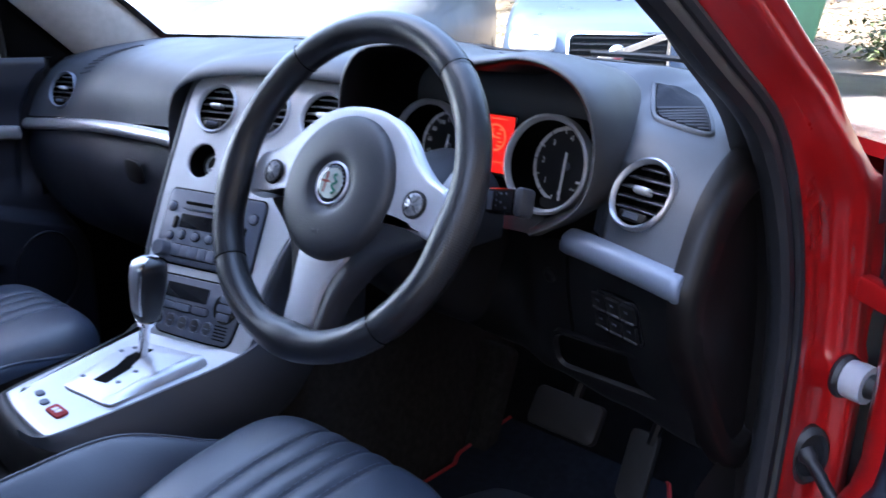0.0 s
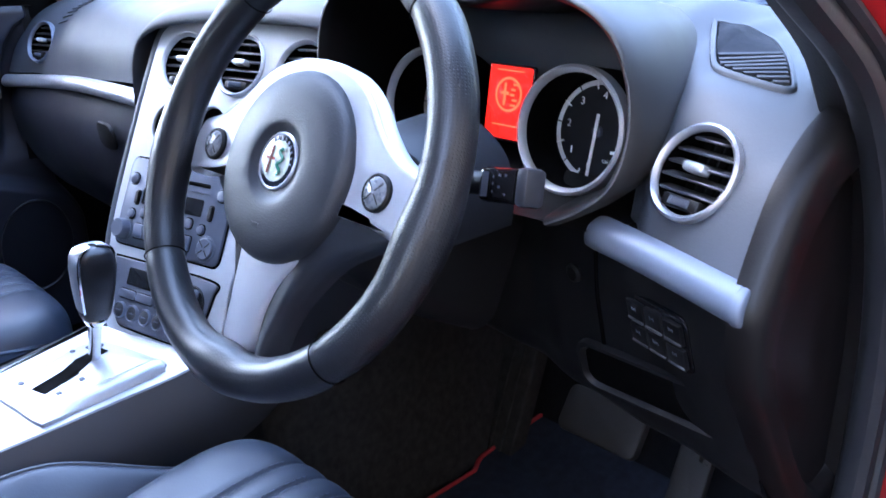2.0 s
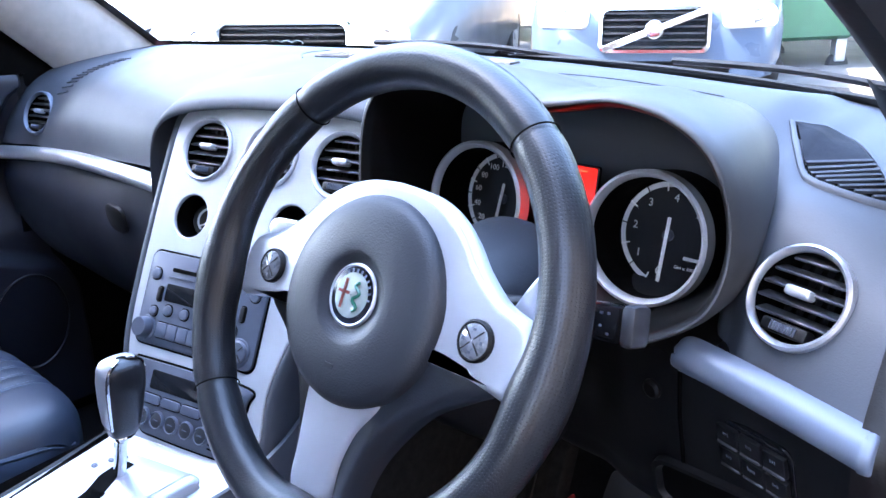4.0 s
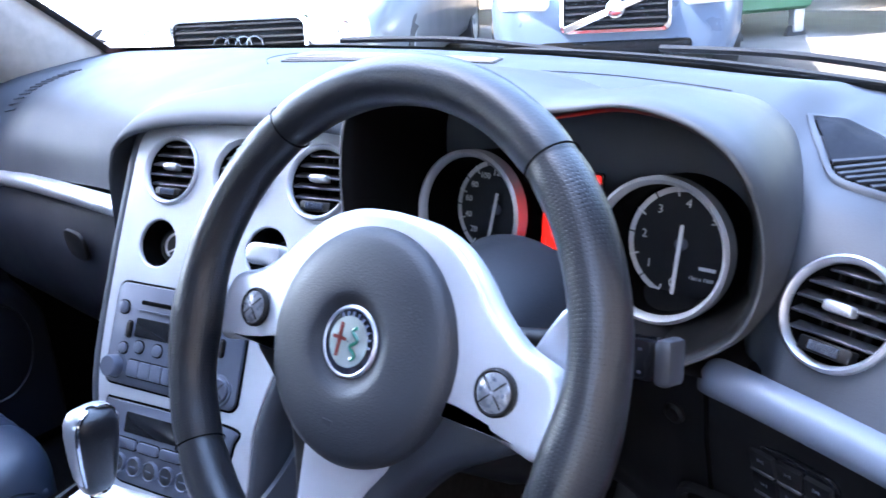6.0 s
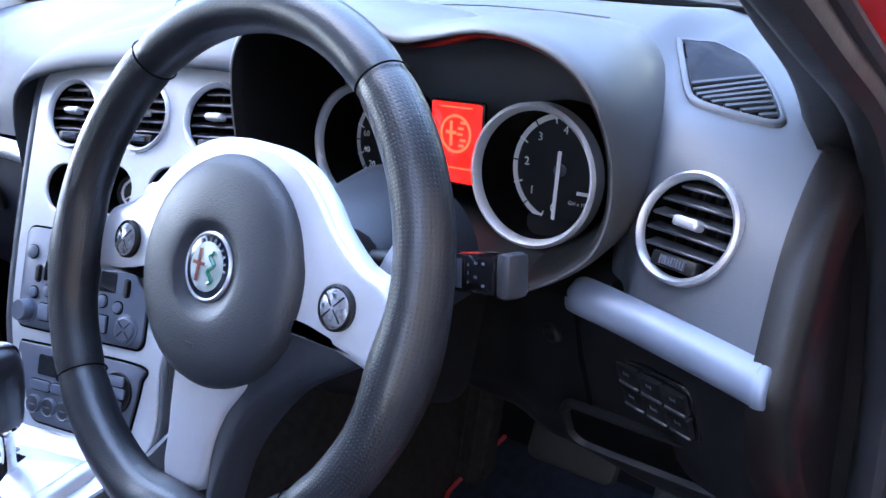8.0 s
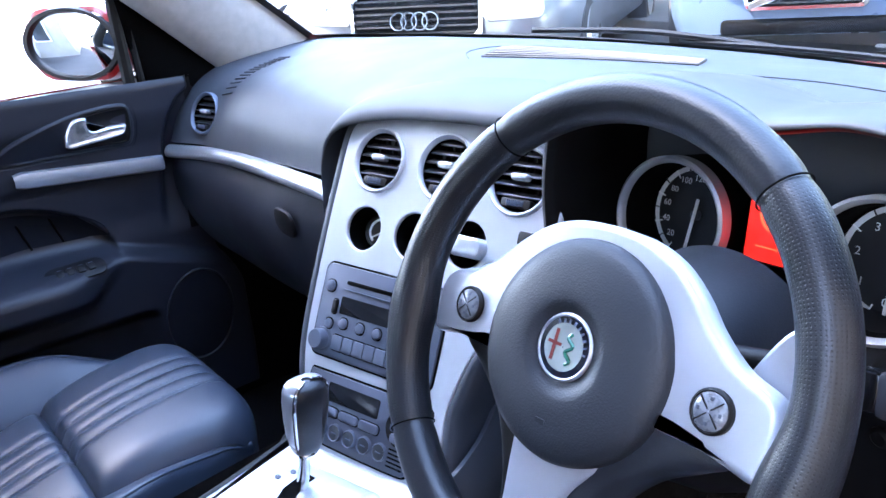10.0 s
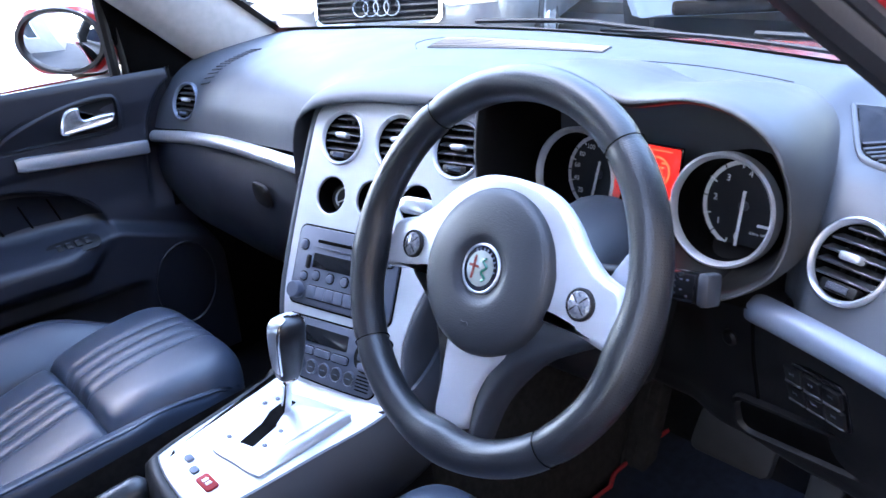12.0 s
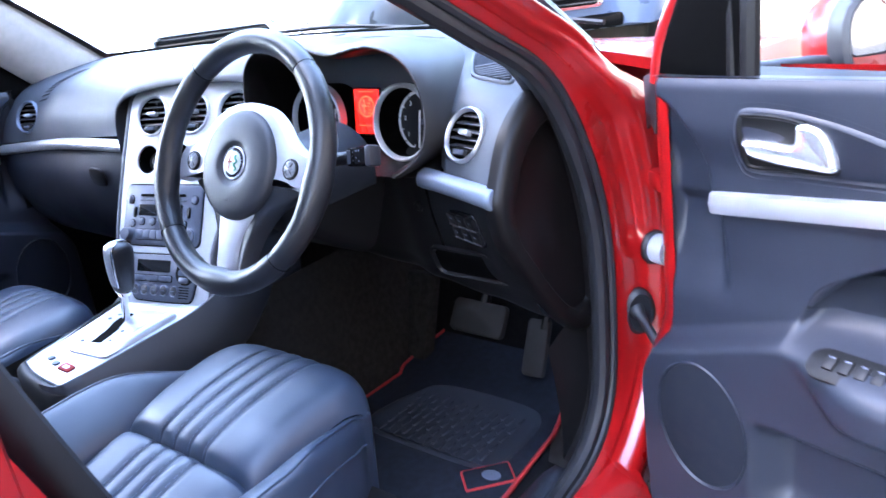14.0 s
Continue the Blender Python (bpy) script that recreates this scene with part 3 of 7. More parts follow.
# raised lip over the centre stack
bm = B()
HOOD_LIP = [(-0.118, 0.168, 0.800), (-0.112, 0.172, 0.868), (-0.088, 0.182, 0.906), (-0.02, 0.206, 0.922), (0.08, 0.228, 0.927), (0.17, 0.246, 0.925), (0.215, 0.262, 0.915)]
lp = smooth_path(HOOD_LIP, 40)
rings(bm, [[p + Vector((0, -0.028, -0.022)), p + Vector((0, -0.0295, -0.018)), p + Vector((0, -0.021, -0.008)), p + Vector((0, -0.007, 0.0005)), p + Vector((0, 0.012, 0.006)), p + Vector((0.0, 0.07, 0.008)), p + Vector((0.0, 0.14, -0.006))] for p in lp], False)
part("stack_cowl", bm, SOFT, dash, angle=80)

LOW_R = {
    0.10: [(0.255, 0.770), (0.262, 0.720), (0.272, 0.670), (0.290, 0.628), (0.330, 0.598), (0.50, 0.590)],
    0.44: [(0.250, 0.770), (0.255, 0.715), (0.262, 0.660), (0.272, 0.612), (0.310, 0.575), (0.50, 0.560)],
    0.50: [(0.238, 0.772), (0.238, 0.715), (0.250, 0.655), (0.262, 0.605), (0.300, 0.565), (0.50, 0.555)],
    0.60: [(0.214, 0.765), (0.222, 0.710), (0.242, 0.650), (0.262, 0.595), (0.300, 0.548), (0.50, 0.540)],
    0.703: [(0.184, 0.762), (0.190, 0.712), (0.214, 0.645), (0.250, 0.585), (0.300, 0.530), (0.50, 0.520)],
}
bm = B()
surface(bm, LOW_R, 0.10, 0.699, 60, 24)
lower = part("lower_panel", bm, BLACKP, dash, "black lower dash panel", angle=70)
LOW_L = {
    -0.72: [(0.182, 0.745), (0.172, 0.700), (0.190, 0.620), (0.250, 0.540), (0.34, 0.495), (0.50, 0.480)],
    -0.40: [(0.192, 0.772), (0.166, 0.710), (0.178, 0.630), (0.230, 0.550), (0.33, 0.500), (0.50, 0.480)],
    -0.10: [(0.165, 0.790), (0.158, 0.725), (0.176, 0.640), (0.230, 0.560), (0.33, 0.510), (0.50, 0.490)],
}
bm = B()
surface(bm, LOW_L, -0.72, -0.09, 50, 24)
glove = part("glovebox", bm, DOORP, dash, "slate glovebox lid", angle=70)
bm = B()
plate(bm, axes((-0.265, 0.158, 0.728), (1, -0.04, 0), (0.0, -0.12, 1)), rounded(0.056, 0.040, 0.016), 0.005, 0.002)
part("glovebox_handle", bm, BLACKP, glove)

# silver strips
SECTION = ((0.008, 0.0150), (-0.003, 0.0125), (-0.0085, 0.0060), (-0.0095, -0.0020), (-0.0075, -0.0095), (-0.001, -0.0140), (0.008, -0.0155))
bm = B()
loops = []
for k, p in enumerate(smooth_path([(0.546, 0.212, 0.7655), (0.58, 0.2045, 0.765), (0.64, 0.190, 0.7615), (0.7010, 0.1735, 0.7575)], 40)):
    f = 0.05 + 0.95 * math.sqrt(1 - (1 - min(1, k / 9)) ** 2)
    loops.append([p + Vector((0.0, 0.004 + (dy - 0.004) * f, -0.012 + (dz + 0.012) * f)) for dy, dz in SECTION])
rings(bm, loops, True, True, True)
# STRIP in place of SILVER: the shade on this side is put into the colour
stripR = part("trim_strip", bm, STRIP, dash, "satin silver trim strip", angle=60)
bm = B()
rings(bm, [[Vector((x, 0.1725 + dy * f, 0.7570 + dz * f)) for dy, dz in SECTION] for x, f in ((0.7000, 0.98), (0.7040, 1.0), (0.7068, 0.95), (0.7078, 0.8))], True, True, True)
part("end_cap", bm, STRIP, stripR, angle=60)
bm = B()
tube(bm, smooth_path([(-0.715, 0.172, 0.757), (-0.6, 0.190, 0.766), (-0.464, 0.186, 0.779), (-0.3, 0.172, 0.790), (-0.10, 0.158, 0.797)], 40), 0.0125, 14, flat=0.8)
part("trim_strip", bm, SILVER, dash, "long curved satin silver trim strip")

# side cover beside the driver's doorway
COVER = [(0.309, 0.880), (0.260, 0.865), (0.213, 0.830), (0.180, 0.775), (0.170, 0.745), (0.181, 0.692), (0.209, 0.648), (0.249, 0.587), (0.298, 0.525), (0.341, 0.488),
         (0.372, 0.482), (0.400, 0.50), (0.404, 0.60), (0.400, 0.66), (0.378, 0.77), (0.348, 0.84)]
cov = [(p.y, p.z) for p in smooth_path([(0, *p) for p in COVER + COVER[:1]], 97)][:-1]
mside = axes((0.700, 0, 0), (0, 1, 0), (0, 0, 1))


def inset(outline, d):
    out = []
    n = len(outline)
    turn = 1 if sum(a[0] * b[1] - a[1] * b[0] for a, b in zip(outline, outline[1:] + outline[:1])) > 0 else -1
    for i, (x, y) in enumerate(outline):
        a, b = outline[i - 1], outline[(i + 1) % n]
        t = Vector((b[0] - a[0], b[1] - a[1])).normalized()
        out.append((x - t.y * d * turn, y + t.x * d * turn))
    return out


bm = B()
def shrunk(f):
    return [(0.285 + (y - 0.285) * f, 0.68 + (z - 0.68) * f) for y, z in cov]


lv = [(cov, -0.004), (cov, 0.008), (shrunk(0.975), 0.018), (shrunk(0.94), 0.021), (shrunk(0.80), 0.024), (shrunk(0.775), 0.022), (shrunk(0.755), 0.013), (shrunk(0.72), 0.012), (shrunk(0.4), 0.013)]
rings(bm, [[mside @ Vector((y, z, d)) for y, z in o] for o, d in lv], True, True, True)
part("side_cover", bm, BROWNP, dash, "dark brown grained end cover of the dash", angle=50)


def air_vent(parent, m, r, label="", mat=SILVER, slats=5, deep=0.03):
    """A round vent: bezel, dark throat, slats, vanes, knob and thumbwheel."""
    bm = B()
    lathe(bm, m, [(r * 0.86, -deep), (r * 0.86, -0.001), (r * 0.885, 0.0025), (r * 0.95, 0.0045), (r, 0.0025), (r * 1.01, -0.004)], 48)
    v = part("air_vent", bm, mat, parent, label)
    bm = B()
    lathe(bm, m, [(r * 0.855, -0.001), (r * 0.85, -deep), (0.0005, -deep)], 40)
    part("throat", bm, MATTB, v)
    q = r * 0.85
    for k in range(slats):
        h = -q * 0.44 + k * (q * 1.30 / (slats - 1))
        w = math.sqrt(max(0.0, q * q - h * h)) * 1.98
        bm = B()
        box(bm, m @ Matrix.Translation((0, h, -0.0075)) @ pose(0, 0, 0, 24), w, 0.0022, 0.013, 0.0007, 1)
        part("slat", bm, SLATM, v)
    for x in (-0.45, -0.15, 0.15, 0.45):
        bm = B()
        box(bm, m @ Matrix.Translation((x * q, q * 0.1, -0.018)), 0.0014, q * 1.5, 0.008)
        part("vane", bm, BLACKP, v)
    bm = B()
    box(bm, m @ Matrix.Translation((0, q * 0.10, 0.0)), r * 0.52, r * 0.20, 0.012, 0.0028, 3)
    part("vent_knob", bm, SILVER_L, v, "silver vent knob")
    bm = B()
    box(bm, m @ Matrix.Translation((0, -q * 0.74, -0.004)), q * 1.10, q * 0.30, 0.012, 0.002)
    part("vent_base", bm, BLACKP, v)
    bm = B()
    for k in range(9):
        box(bm, m @ Matrix.Translation(((k - 4) * q * 0.07, -q * 0.74, 0.002)), q * 0.045, q * 0.2, 0.004, 0.0006, 1)
    part("thumbwheel", bm, RADIO, v)
    return v


air_vent(dash, VENT_R, 0.0390, "round driver's side vent with silver bezel")
air_vent(dash, VENT_L, 0.037, "round passenger side vent", STRIP)

# demister vent in the dash top beside the screen pillar
GR = [(0.556, 0.375), (0.566, 0.389), (0.597, 0.400), (0.630, 0.367), (0.659, 0.323), (0.663, 0.308), (0.652, 0.301), (0.620, 0.298), (0.598, 0.305), (0.580, 0.330)]
gr = [(p.x, p.y) for p in smooth_path([(x, y, 0) for x, y in GR + GR[:1]], 49)][:-1]


def grille_at(x, y, d):
    pts = smooth_path([(0, yy, zz) for yy, zz in lerp_rows(DASH, x)], 60)
    for a, b in zip(pts, pts[1:]):
        if a.y <= y <= b.y and b.y > a.y:
            return Vector((x, y, a.z + (b.z - a.z) * (y - a.y) / (b.y - a.y) + d))
    return Vector((x, y, pts[-1].z + d))


bm = B()
rings(bm, [[grille_at(x, y, d) for x, y in o] for o, d in ((inset(gr, -0.001), -0.003), (inset(gr, 0.000), 0.0022), (inset(gr, 0.0020), 0.0036), (inset(gr, 0.0040), 0.0036), (inset(gr, 0.005), -0.001))])
dem = part("demister_vent", bm, SOFT, dash, "slatted side demister vent")
# the pad is uncut here: a black face paints the dark of the throat
bm = B()
bm.faces.new([bm.verts.new(grille_at(x, y, 0.0008)) for x, y in inset(gr, 0.005)])
part("throat", bm, MATTB, dem)
inner = inset(gr, 0.006)
bm = B()
SLN = Vector((0.678, -0.735))
SL0 = SLN.dot(Vector((0.590, 0.324)))


def slat_ends(c):
    res = []
    for a, b in zip(inner, inner[1:] + inner[:1]):
        p, q = SLN.dot(Vector(a)) - c, SLN.dot(Vector(b)) - c
        if p * q < 0:
            t = p / (p - q)
            res.append((a[0] + (b[0] - a[0]) * t, a[1] + (b[1] - a[1]) * t))
    return sorted(res)


ends = slat_ends(SL0)
low = [k for k, p in enumerate(inner) if SLN.dot(Vector(p)) >= SL0]
top = inner[low[-1] + 1:] + inner[:low[0]]
top += [ends[1], ends[0]] if math.dist(top[-1], ends[1]) < math.dist(top[-1], ends[0]) else [ends[0], ends[1]]
mid = Vector((sum(p[0] for p in top) / len(top), sum(p[1] for p in top) / len(top)))
rings(bm, [[grille_at(mid.x + (x - mid.x) * f, mid.y + (y - mid.y) * f, 0.0036 + 0.0030 * (1 - f)) for x, y in top] for f in (1.0, 0.75, 0.5, 0.25, 0.02)], True, False, True)
part("cover_plate", bm, DOORC, dem)
for k in range(8):
    ends = slat_ends(SL0 + 0.0015 + 0.0072 * k)
    if len(ends) >= 2:
        a, b = (grille_at(x, y, 0.0030) for x, y in (ends[0], ends[-1]))
        bm = B()
        tube(bm, [a, a.lerp(b, 0.5), b], 0.0020, 6)
        part("slat", bm, SOFT, dem)

# small ribbed grille at the foot of the passenger side pillar
for k in range(13):
    q = grille_at(-0.585 + 0.002 * k, 0.235 + 0.0085 * k, 0.0006)
    r_ = grille_at(-0.545 + 0.002 * k, 0.235 + 0.0085 * k, 0.0006)
    bm = B()
    tube(bm, [q, q.lerp(r_, 0.5), r_], 0.0016, 6)
    part("slat", bm, SOFT, dash)

# long demister slot in the middle of the dash top


def slot_at(u, v, d=0.0):
    x = (-0.060 - 0.040 * v) * (1 - u) + (0.225 - 0.020 * v) * u
    y = (0.362 + 0.076 * v) * (1 - u) + (0.412 + 0.042 * v) * u + 0.006 * math.sin(math.pi * u)
    return grille_at(x, y, d)


bm = B()
edge = [slot_at(k / 20, 0, 0.001) for k in range(21)] + [slot_at(1, k / 6, 0.001) for k in range(1, 6)] + [slot_at(1 - k / 20, 1, 0.001) for k in range(21)] + [slot_at(0, 1 - k / 6, 0.001) for k in range(1, 6)]
tube(bm, edge, 0.0016, 6, closed=True)
cen = part("demister_slot", bm, COWL, dash, "long slatted windscreen demister slot")
# black sheet laid on the pad, painted shade for the inside of the slot
bm = B()
sheet(bm, lambda u, v: slot_at(u, v, 0.0008), 24, 6)
part("throat", bm, MATTB, cen)
for k in range(6):
    bm = B()
    tube(bm, [slot_at(u / 12, (k + 0.9) / 6.8, 0.0016) for u in range(13)], 0.0012, 6)
    part("slat", bm, SLATM, cen)
# swept line pressed into the dash top ahead of the binnacle, and the joint behind the slot
for pts in ([(0.215, 0.372), (0.26, 0.385), (0.36, 0.400), (0.44, 0.396), (0.49, 0.388)], [(-0.075, 0.352), (-0.125, 0.395), (-0.118, 0.445), (-0.03, 0.462), (0.10, 0.468)]):
    bm = B()
    tube(bm, [grille_at(q.x, q.y, 0.0) for q in smooth_path([(x, y, 0) for x, y in pts], 30)], 0.0011, 5)
    part("pad_joint", bm, BLACKP, dash)

# ---- binnacle ----
LIP = [(0.226, 0.790), (0.216, 0.835), (0.214, 0.880), (0.222, 0.920), (0.250, 0.946), (0.300, 0.953), (0.350, 0.949), (0.392, 0.940), (0.415, 0.937), (0.440, 0.941),
       (0.482, 0.948), (0.525, 0.942), (0.559, 0.923), (0.579, 0.890), (0.584, 0.850), (0.573, 0.814), (0.546, 0.790), (0.515, 0.774)]
lip = [(p.x, p.y) for p in smooth_path([(x, y, 0) for x, y in LIP], 90)]
BC = (0.40, 0.845)


def grown(d, side=0.0, fall=0.0):
    out = []
    for x, z in lip:
        k = math.hypot(x - BC[0], z - BC[1])
        dx, dz = (x - BC[0]) / k, (z - BC[1]) / k
        g = d + side * max(0, dx) ** 2
        out.append((x + dx * g, z + dz * (d + side * max(0, dx) ** 2 * 0.6) - fall * max(0, dz)))
    return out


bm = B()
for o_, mat_, nm in (([(grown(-0.016), 0.350), (grown(-0.004), 0.235), (grown(0.0), 0.207), (grown(0.003), 0.200), (grown(0.006), 0.1975)], LINING, "binnacle_lining"),):
    rings(bm, [[Vector((x, y + 0.10 * (z - 0.86) * (y < 0.3), z)) for x, z in o] for o, y in o_], False)
    part(nm, bm, mat_, dash, "black inside of the binnacle hood", angle=75)
bm = B()
lv = [(grown(0.006), 0.1975), (grown(0.008), 0.197), (grown(0.012, -0.003), 0.200), (grown(0.015, -0.004), 0.212),
      (grown(0.016, -0.006), 0.240), (grown(0.014, -0.011, 0.004), 0.285), (grown(0.008, -0.017, 0.012), 0.345), (grown(-0.002, -0.022, 0.026), 0.430)]
rings(bm, [[Vector((x, y + 0.10 * (z - 0.86) * (y < 0.3), z)) for x, z in o] for o, y in lv], False)
part("binnacle_hood", bm, HOODSKIN, dash, "twin-arched matt binnacle hood", angle=75)
bm = B()
sheet(bm, lambda u, v: (0.225 + 0.325 * u, 0.326 + 0.02 * v, 0.755 + 0.165 * v), 4, 4)
part("cluster_face", bm, MATTB, dash)
bm = B()
sheet(bm, lambda u, v: (0.215 + 0.36 * u, 0.205 + 0.13 * v - 0.01 * math.sin(math.pi * u), 0.768 + 0.018 * v), 10, 4)
part("cluster_floor", bm, BLACKP, dash)


def gauge(cx, marks, needle_deg, start, sweep, label, r=0.058):
    m = axes((cx, 0.262, 0.8315), (1, 0, 0), (0, 0.20, 0.98))
    bm = B()
    lathe(bm, m, [(r * 0.885, -0.004), (r * 0.90, 0.001), (r * 0.95, 0.004), (r, 0.002), (r * 1.0, -0.012)], 64)
    g = part("gauge", bm, SILVER_L, dash, label)
    bm = B()
    lathe(bm, m, [(r * 0.89, -0.003), (r * 0.86, -0.046), (r * 0.80, -0.046)], 48)
    lathe(bm, m, [(r * 0.99, -0.004), (r * 1.0, -0.06)], 48)
    part("cup", bm, MATTB, g)
    bm = B()
    lathe(bm, m, [(r * 0.86, -0.0465), (0.0005, -0.0465)], 48)
    part("dial", bm, DIAL, g)
    bm = B()
    arc = [math.radians(start - sweep * k / 40) for k in range(41)]
    rings(bm, [[m @ Vector((rr * r * math.cos(a), rr * r * math.sin(a), -0.0455)) for rr in (0.735, 0.815)] for a in arc[:27]], False)
    part("scale_band", bm, LABEL, g)
    for k in range(marks * 2 - 1):
        a = math.radians(start - sweep * k / (marks * 2 - 2))
        long = k % 2 == 0
        bm = B()
        box(bm, m @ Matrix.Rotation(a, 4, "Z") @ Matrix.Translation((r * (0.745 if long else 0.775), 0, -0.0450)), r * (0.15 if long else 0.08), 0.0012, 0.0006)
        part("tick", bm, DIAL if k % 2 and k < marks else WHITEP, g)
    bm = B()
    a = math.radians(needle_deg)
    box(bm, m @ Matrix.Rotation(a, 4, "Z") @ Matrix.Translation((r * 0.22, 0, -0.041)), r * 1.0, 0.0034, 0.0015, 0.0005, 1)
    part("needle", bm, NEEDLE, g)
    bm = B()
    lathe(bm, m, [(r * 0.09, -0.046), (r * 0.09, -0.043), (r * 0.07, -0.042), (0.0005, -0.042)], 20)
    part("needle_hub", bm, RADIO, g)
    return g, m


def words(text, m, size, mat, parent, name="lettering"):
    """Lettering as thin mesh, flat in the face of m."""
    cu = bpy.data.curves.new(name, "FONT")
    cu.body, cu.size, cu.align_x, cu.align_y, cu.extrude = text, size, "CENTER", "CENTER", 0.0002
    cu.resolution_u = 2
    tmp = bpy.data.objects.new("tmp", cu)
    me = bpy.data.meshes.new_from_object(tmp)
    bpy.data.objects.remove(tmp)
    me.transform(Matrix.Translation(-origin(parent)) @ m)
    me.materials.append(mat)
    ob = new(name, me)
    ob.parent = parent
    return ob


speedo, ms = gauge(0.301, 9, 262, 235, 290, "round speedometer with a silver ring")
for k, s in enumerate(("20", "40", "60", "80", "100", "120", "140", "160", "180")):
    a = math.radians(222 - 26 * k)
    words(s, ms @ Matrix.Translation((0.0345 * math.cos(a), 0.0345 * math.sin(a), -0.0452)), 0.0085, WHITEP, speedo, "numeral")
tacho, mt = gauge(0.488, 6, 268, 250, 250, "round rev counter with a silver ring")
for k, s in enumerate("012345"):
    a = math.radians(262 - 44 * k)
    words(s, mt @ Matrix.Translation((0.0335 * math.cos(a), 0.0335 * math.sin(a), -0.0452)), 0.0100, WHITEP, tacho, "numeral")
words("Giri x 1000", mt @ Matrix.Translation((0.020, -0.026, -0.0452)), 0.0045, WHITEP, tacho)
bm = B()
box(bm, mt @ Matrix.Translation((0.024, -0.017, -0.0452)), 0.014, 0.003, 0.0004)
part("script_bar", bm, WHITEP, tacho)

md = axes((0.3955, 0.290, 0.840), (1, 0, 0), (0, 0.16, 0.985))
bm = B()
plate(bm, md, rounded(0.058, 0.074, 0.003), 0.004, 0.001)
disp = part("display", bm, GLOSSB, dash, "lit red trip display between the gauges")
bm = B()
plate(bm, md @ Matrix.Translation((0, 0, 0.003)), rounded(0.054, 0.070, 0.002), 0.0014, 0.0003)
part("display_screen", bm, LCDRED, disp)
bm = B()
lathe(bm, md @ Matrix.Translation((0, 0.008, 0.0050)), [(0.017, 0), (0.015, 0.0001), (0.0145, 0)], 32)
box(bm, md @ Matrix.Translation((-0.005, 0.008, 0.0048)), 0.003, 0.022, 0.0004)
box(bm, md @ Matrix.Translation((-0.005, 0.009, 0.0048)), 0.011, 0.003, 0.0004)
for k in range(5):
    box(bm, md @ Matrix.Translation((0.006 + 0.002 * math.sin(k * 2), -0.002 + 0.005 * k, 0.0048)), 0.006, 0.0022, 0.0004)
box(bm, md @ Matrix.Translation((0, -0.022, 0.0048)), 0.034, 0.0012, 0.0004)
box(bm, md @ Matrix.Translation((0, 0.031, 0.0048)), 0.034, 0.0012, 0.0004)
part("display_figure", bm, LCDRED2, disp)

# switches, coin tray, knee panel
def low_face(x, z):
    row = lerp_rows(LOW_R, x)
    pts = smooth_path([(x, y, zz) for y, zz in row], 40)
    for a, b in zip(pts, pts[1:]):
        if b.z <= z <= a.z:
            return a.lerp(b, (a.z - z) / (a.z - b.z))
    return pts[0]


def low_frame(x, z, d=0.0):
    p, q, r = low_face(x, z), low_face(x + 0.01, z), low_face(x, z + 0.01)
    m = axes(p, q - p, r - p)
    return m @ Matrix.Translation((0, 0, d))


bm = B()
SWX, SWZ = 0.617, 0.692
plate(bm, low_frame(SWX, SWZ, 0.0), rounded(0.074, 0.056, 0.010), 0.004, 0.002)
sw = part("switch_panel", bm, GLOSSB, dash, "black panel with six push buttons")
for j in range(2):
    for i in range(3):
        bm = B()
        box(bm, low_frame(SWX, SWZ) @ Matrix.Translation((-0.022 + 0.022 * i, 0.0125 - 0.024 * j, 0.005)), 0.0205, 0.0205, 0.006, 0.002)
        part("push_button", bm, BLACKP, sw)
        bm = B()
        box(bm, low_frame(SWX, SWZ) @ Matrix.Translation((-0.022 + 0.022 * i, 0.0045 - 0.024 * j, 0.0078)), 0.019, 0.003, 0.003, 0.001, 1)
        part("button_lip", bm, STALKG, sw)
        if (i, j) == (1, 1):
            words("km", low_frame(SWX, SWZ) @ Matrix.Translation((0, -0.0075, 0.0083)), 0.006, RADIOB, sw)
        else:
            bm = B()
            mm = low_frame(SWX, SWZ) @ Matrix.Translation((-0.022 + 0.022 * i, 0.0160 - 0.024 * j, 0.0082))
            for k in range(3):
                box(bm, mm @ Matrix.Translation((-0.002 + 0.002 * k, 0, 0)), 0.0008, 0.0034 - 0.0012 * (k % 2), 0.0003)
            part("symbol", bm, STRIP, sw)
bm = B()
mt2 = low_frame(0.595, 0.620)
rings(bm, [[mt2 @ Vector((x, y, d)) for x, y in rounded(w, h, 0.015)] for w, h, d in ((0.150, 0.056, -0.001), (0.150, 0.056, 0.006), (0.142, 0.050, 0.007), (0.136, 0.044, 0.001), (0.130, 0.040, -0.03))])
tray = part("coin_tray", bm, BLACKP, dash, "recessed black coin tray")
bm = B()
plate(bm, mt2 @ Matrix.Translation((0, 0, 0.0012)), rounded(0.134, 0.044, 0.012), 0.0012, 0.0004)
part("tray_floor", bm, MATTB, tray)
bm = B()
lathe(bm, low_frame(0.520, 0.712), [(0.009, 0), (0.009, 0.003), (0.006, 0.005), (0.001, 0.004)], 18, (1, 1), True, True)
part("bonnet_release", bm, BLACKP, dash)
bm = B()
tube(bm, [low_frame(0.548, z, 0.001).translation for z in (0.742, 0.70, 0.66, 0.62, 0.59)], 0.002, 6)
part("panel_gap", bm, MATTB, dash)

# ---- steering wheel ----
HUB = Vector((0.413, 0.010, 0.8435))
MW = axes(HUB, (1, 0, 0), (0, 0.448, 0.894))
wheel = thing("steering_wheel", tuple(HUB), "black leather three-spoke steering wheel with silver spokes", "steering wheel")


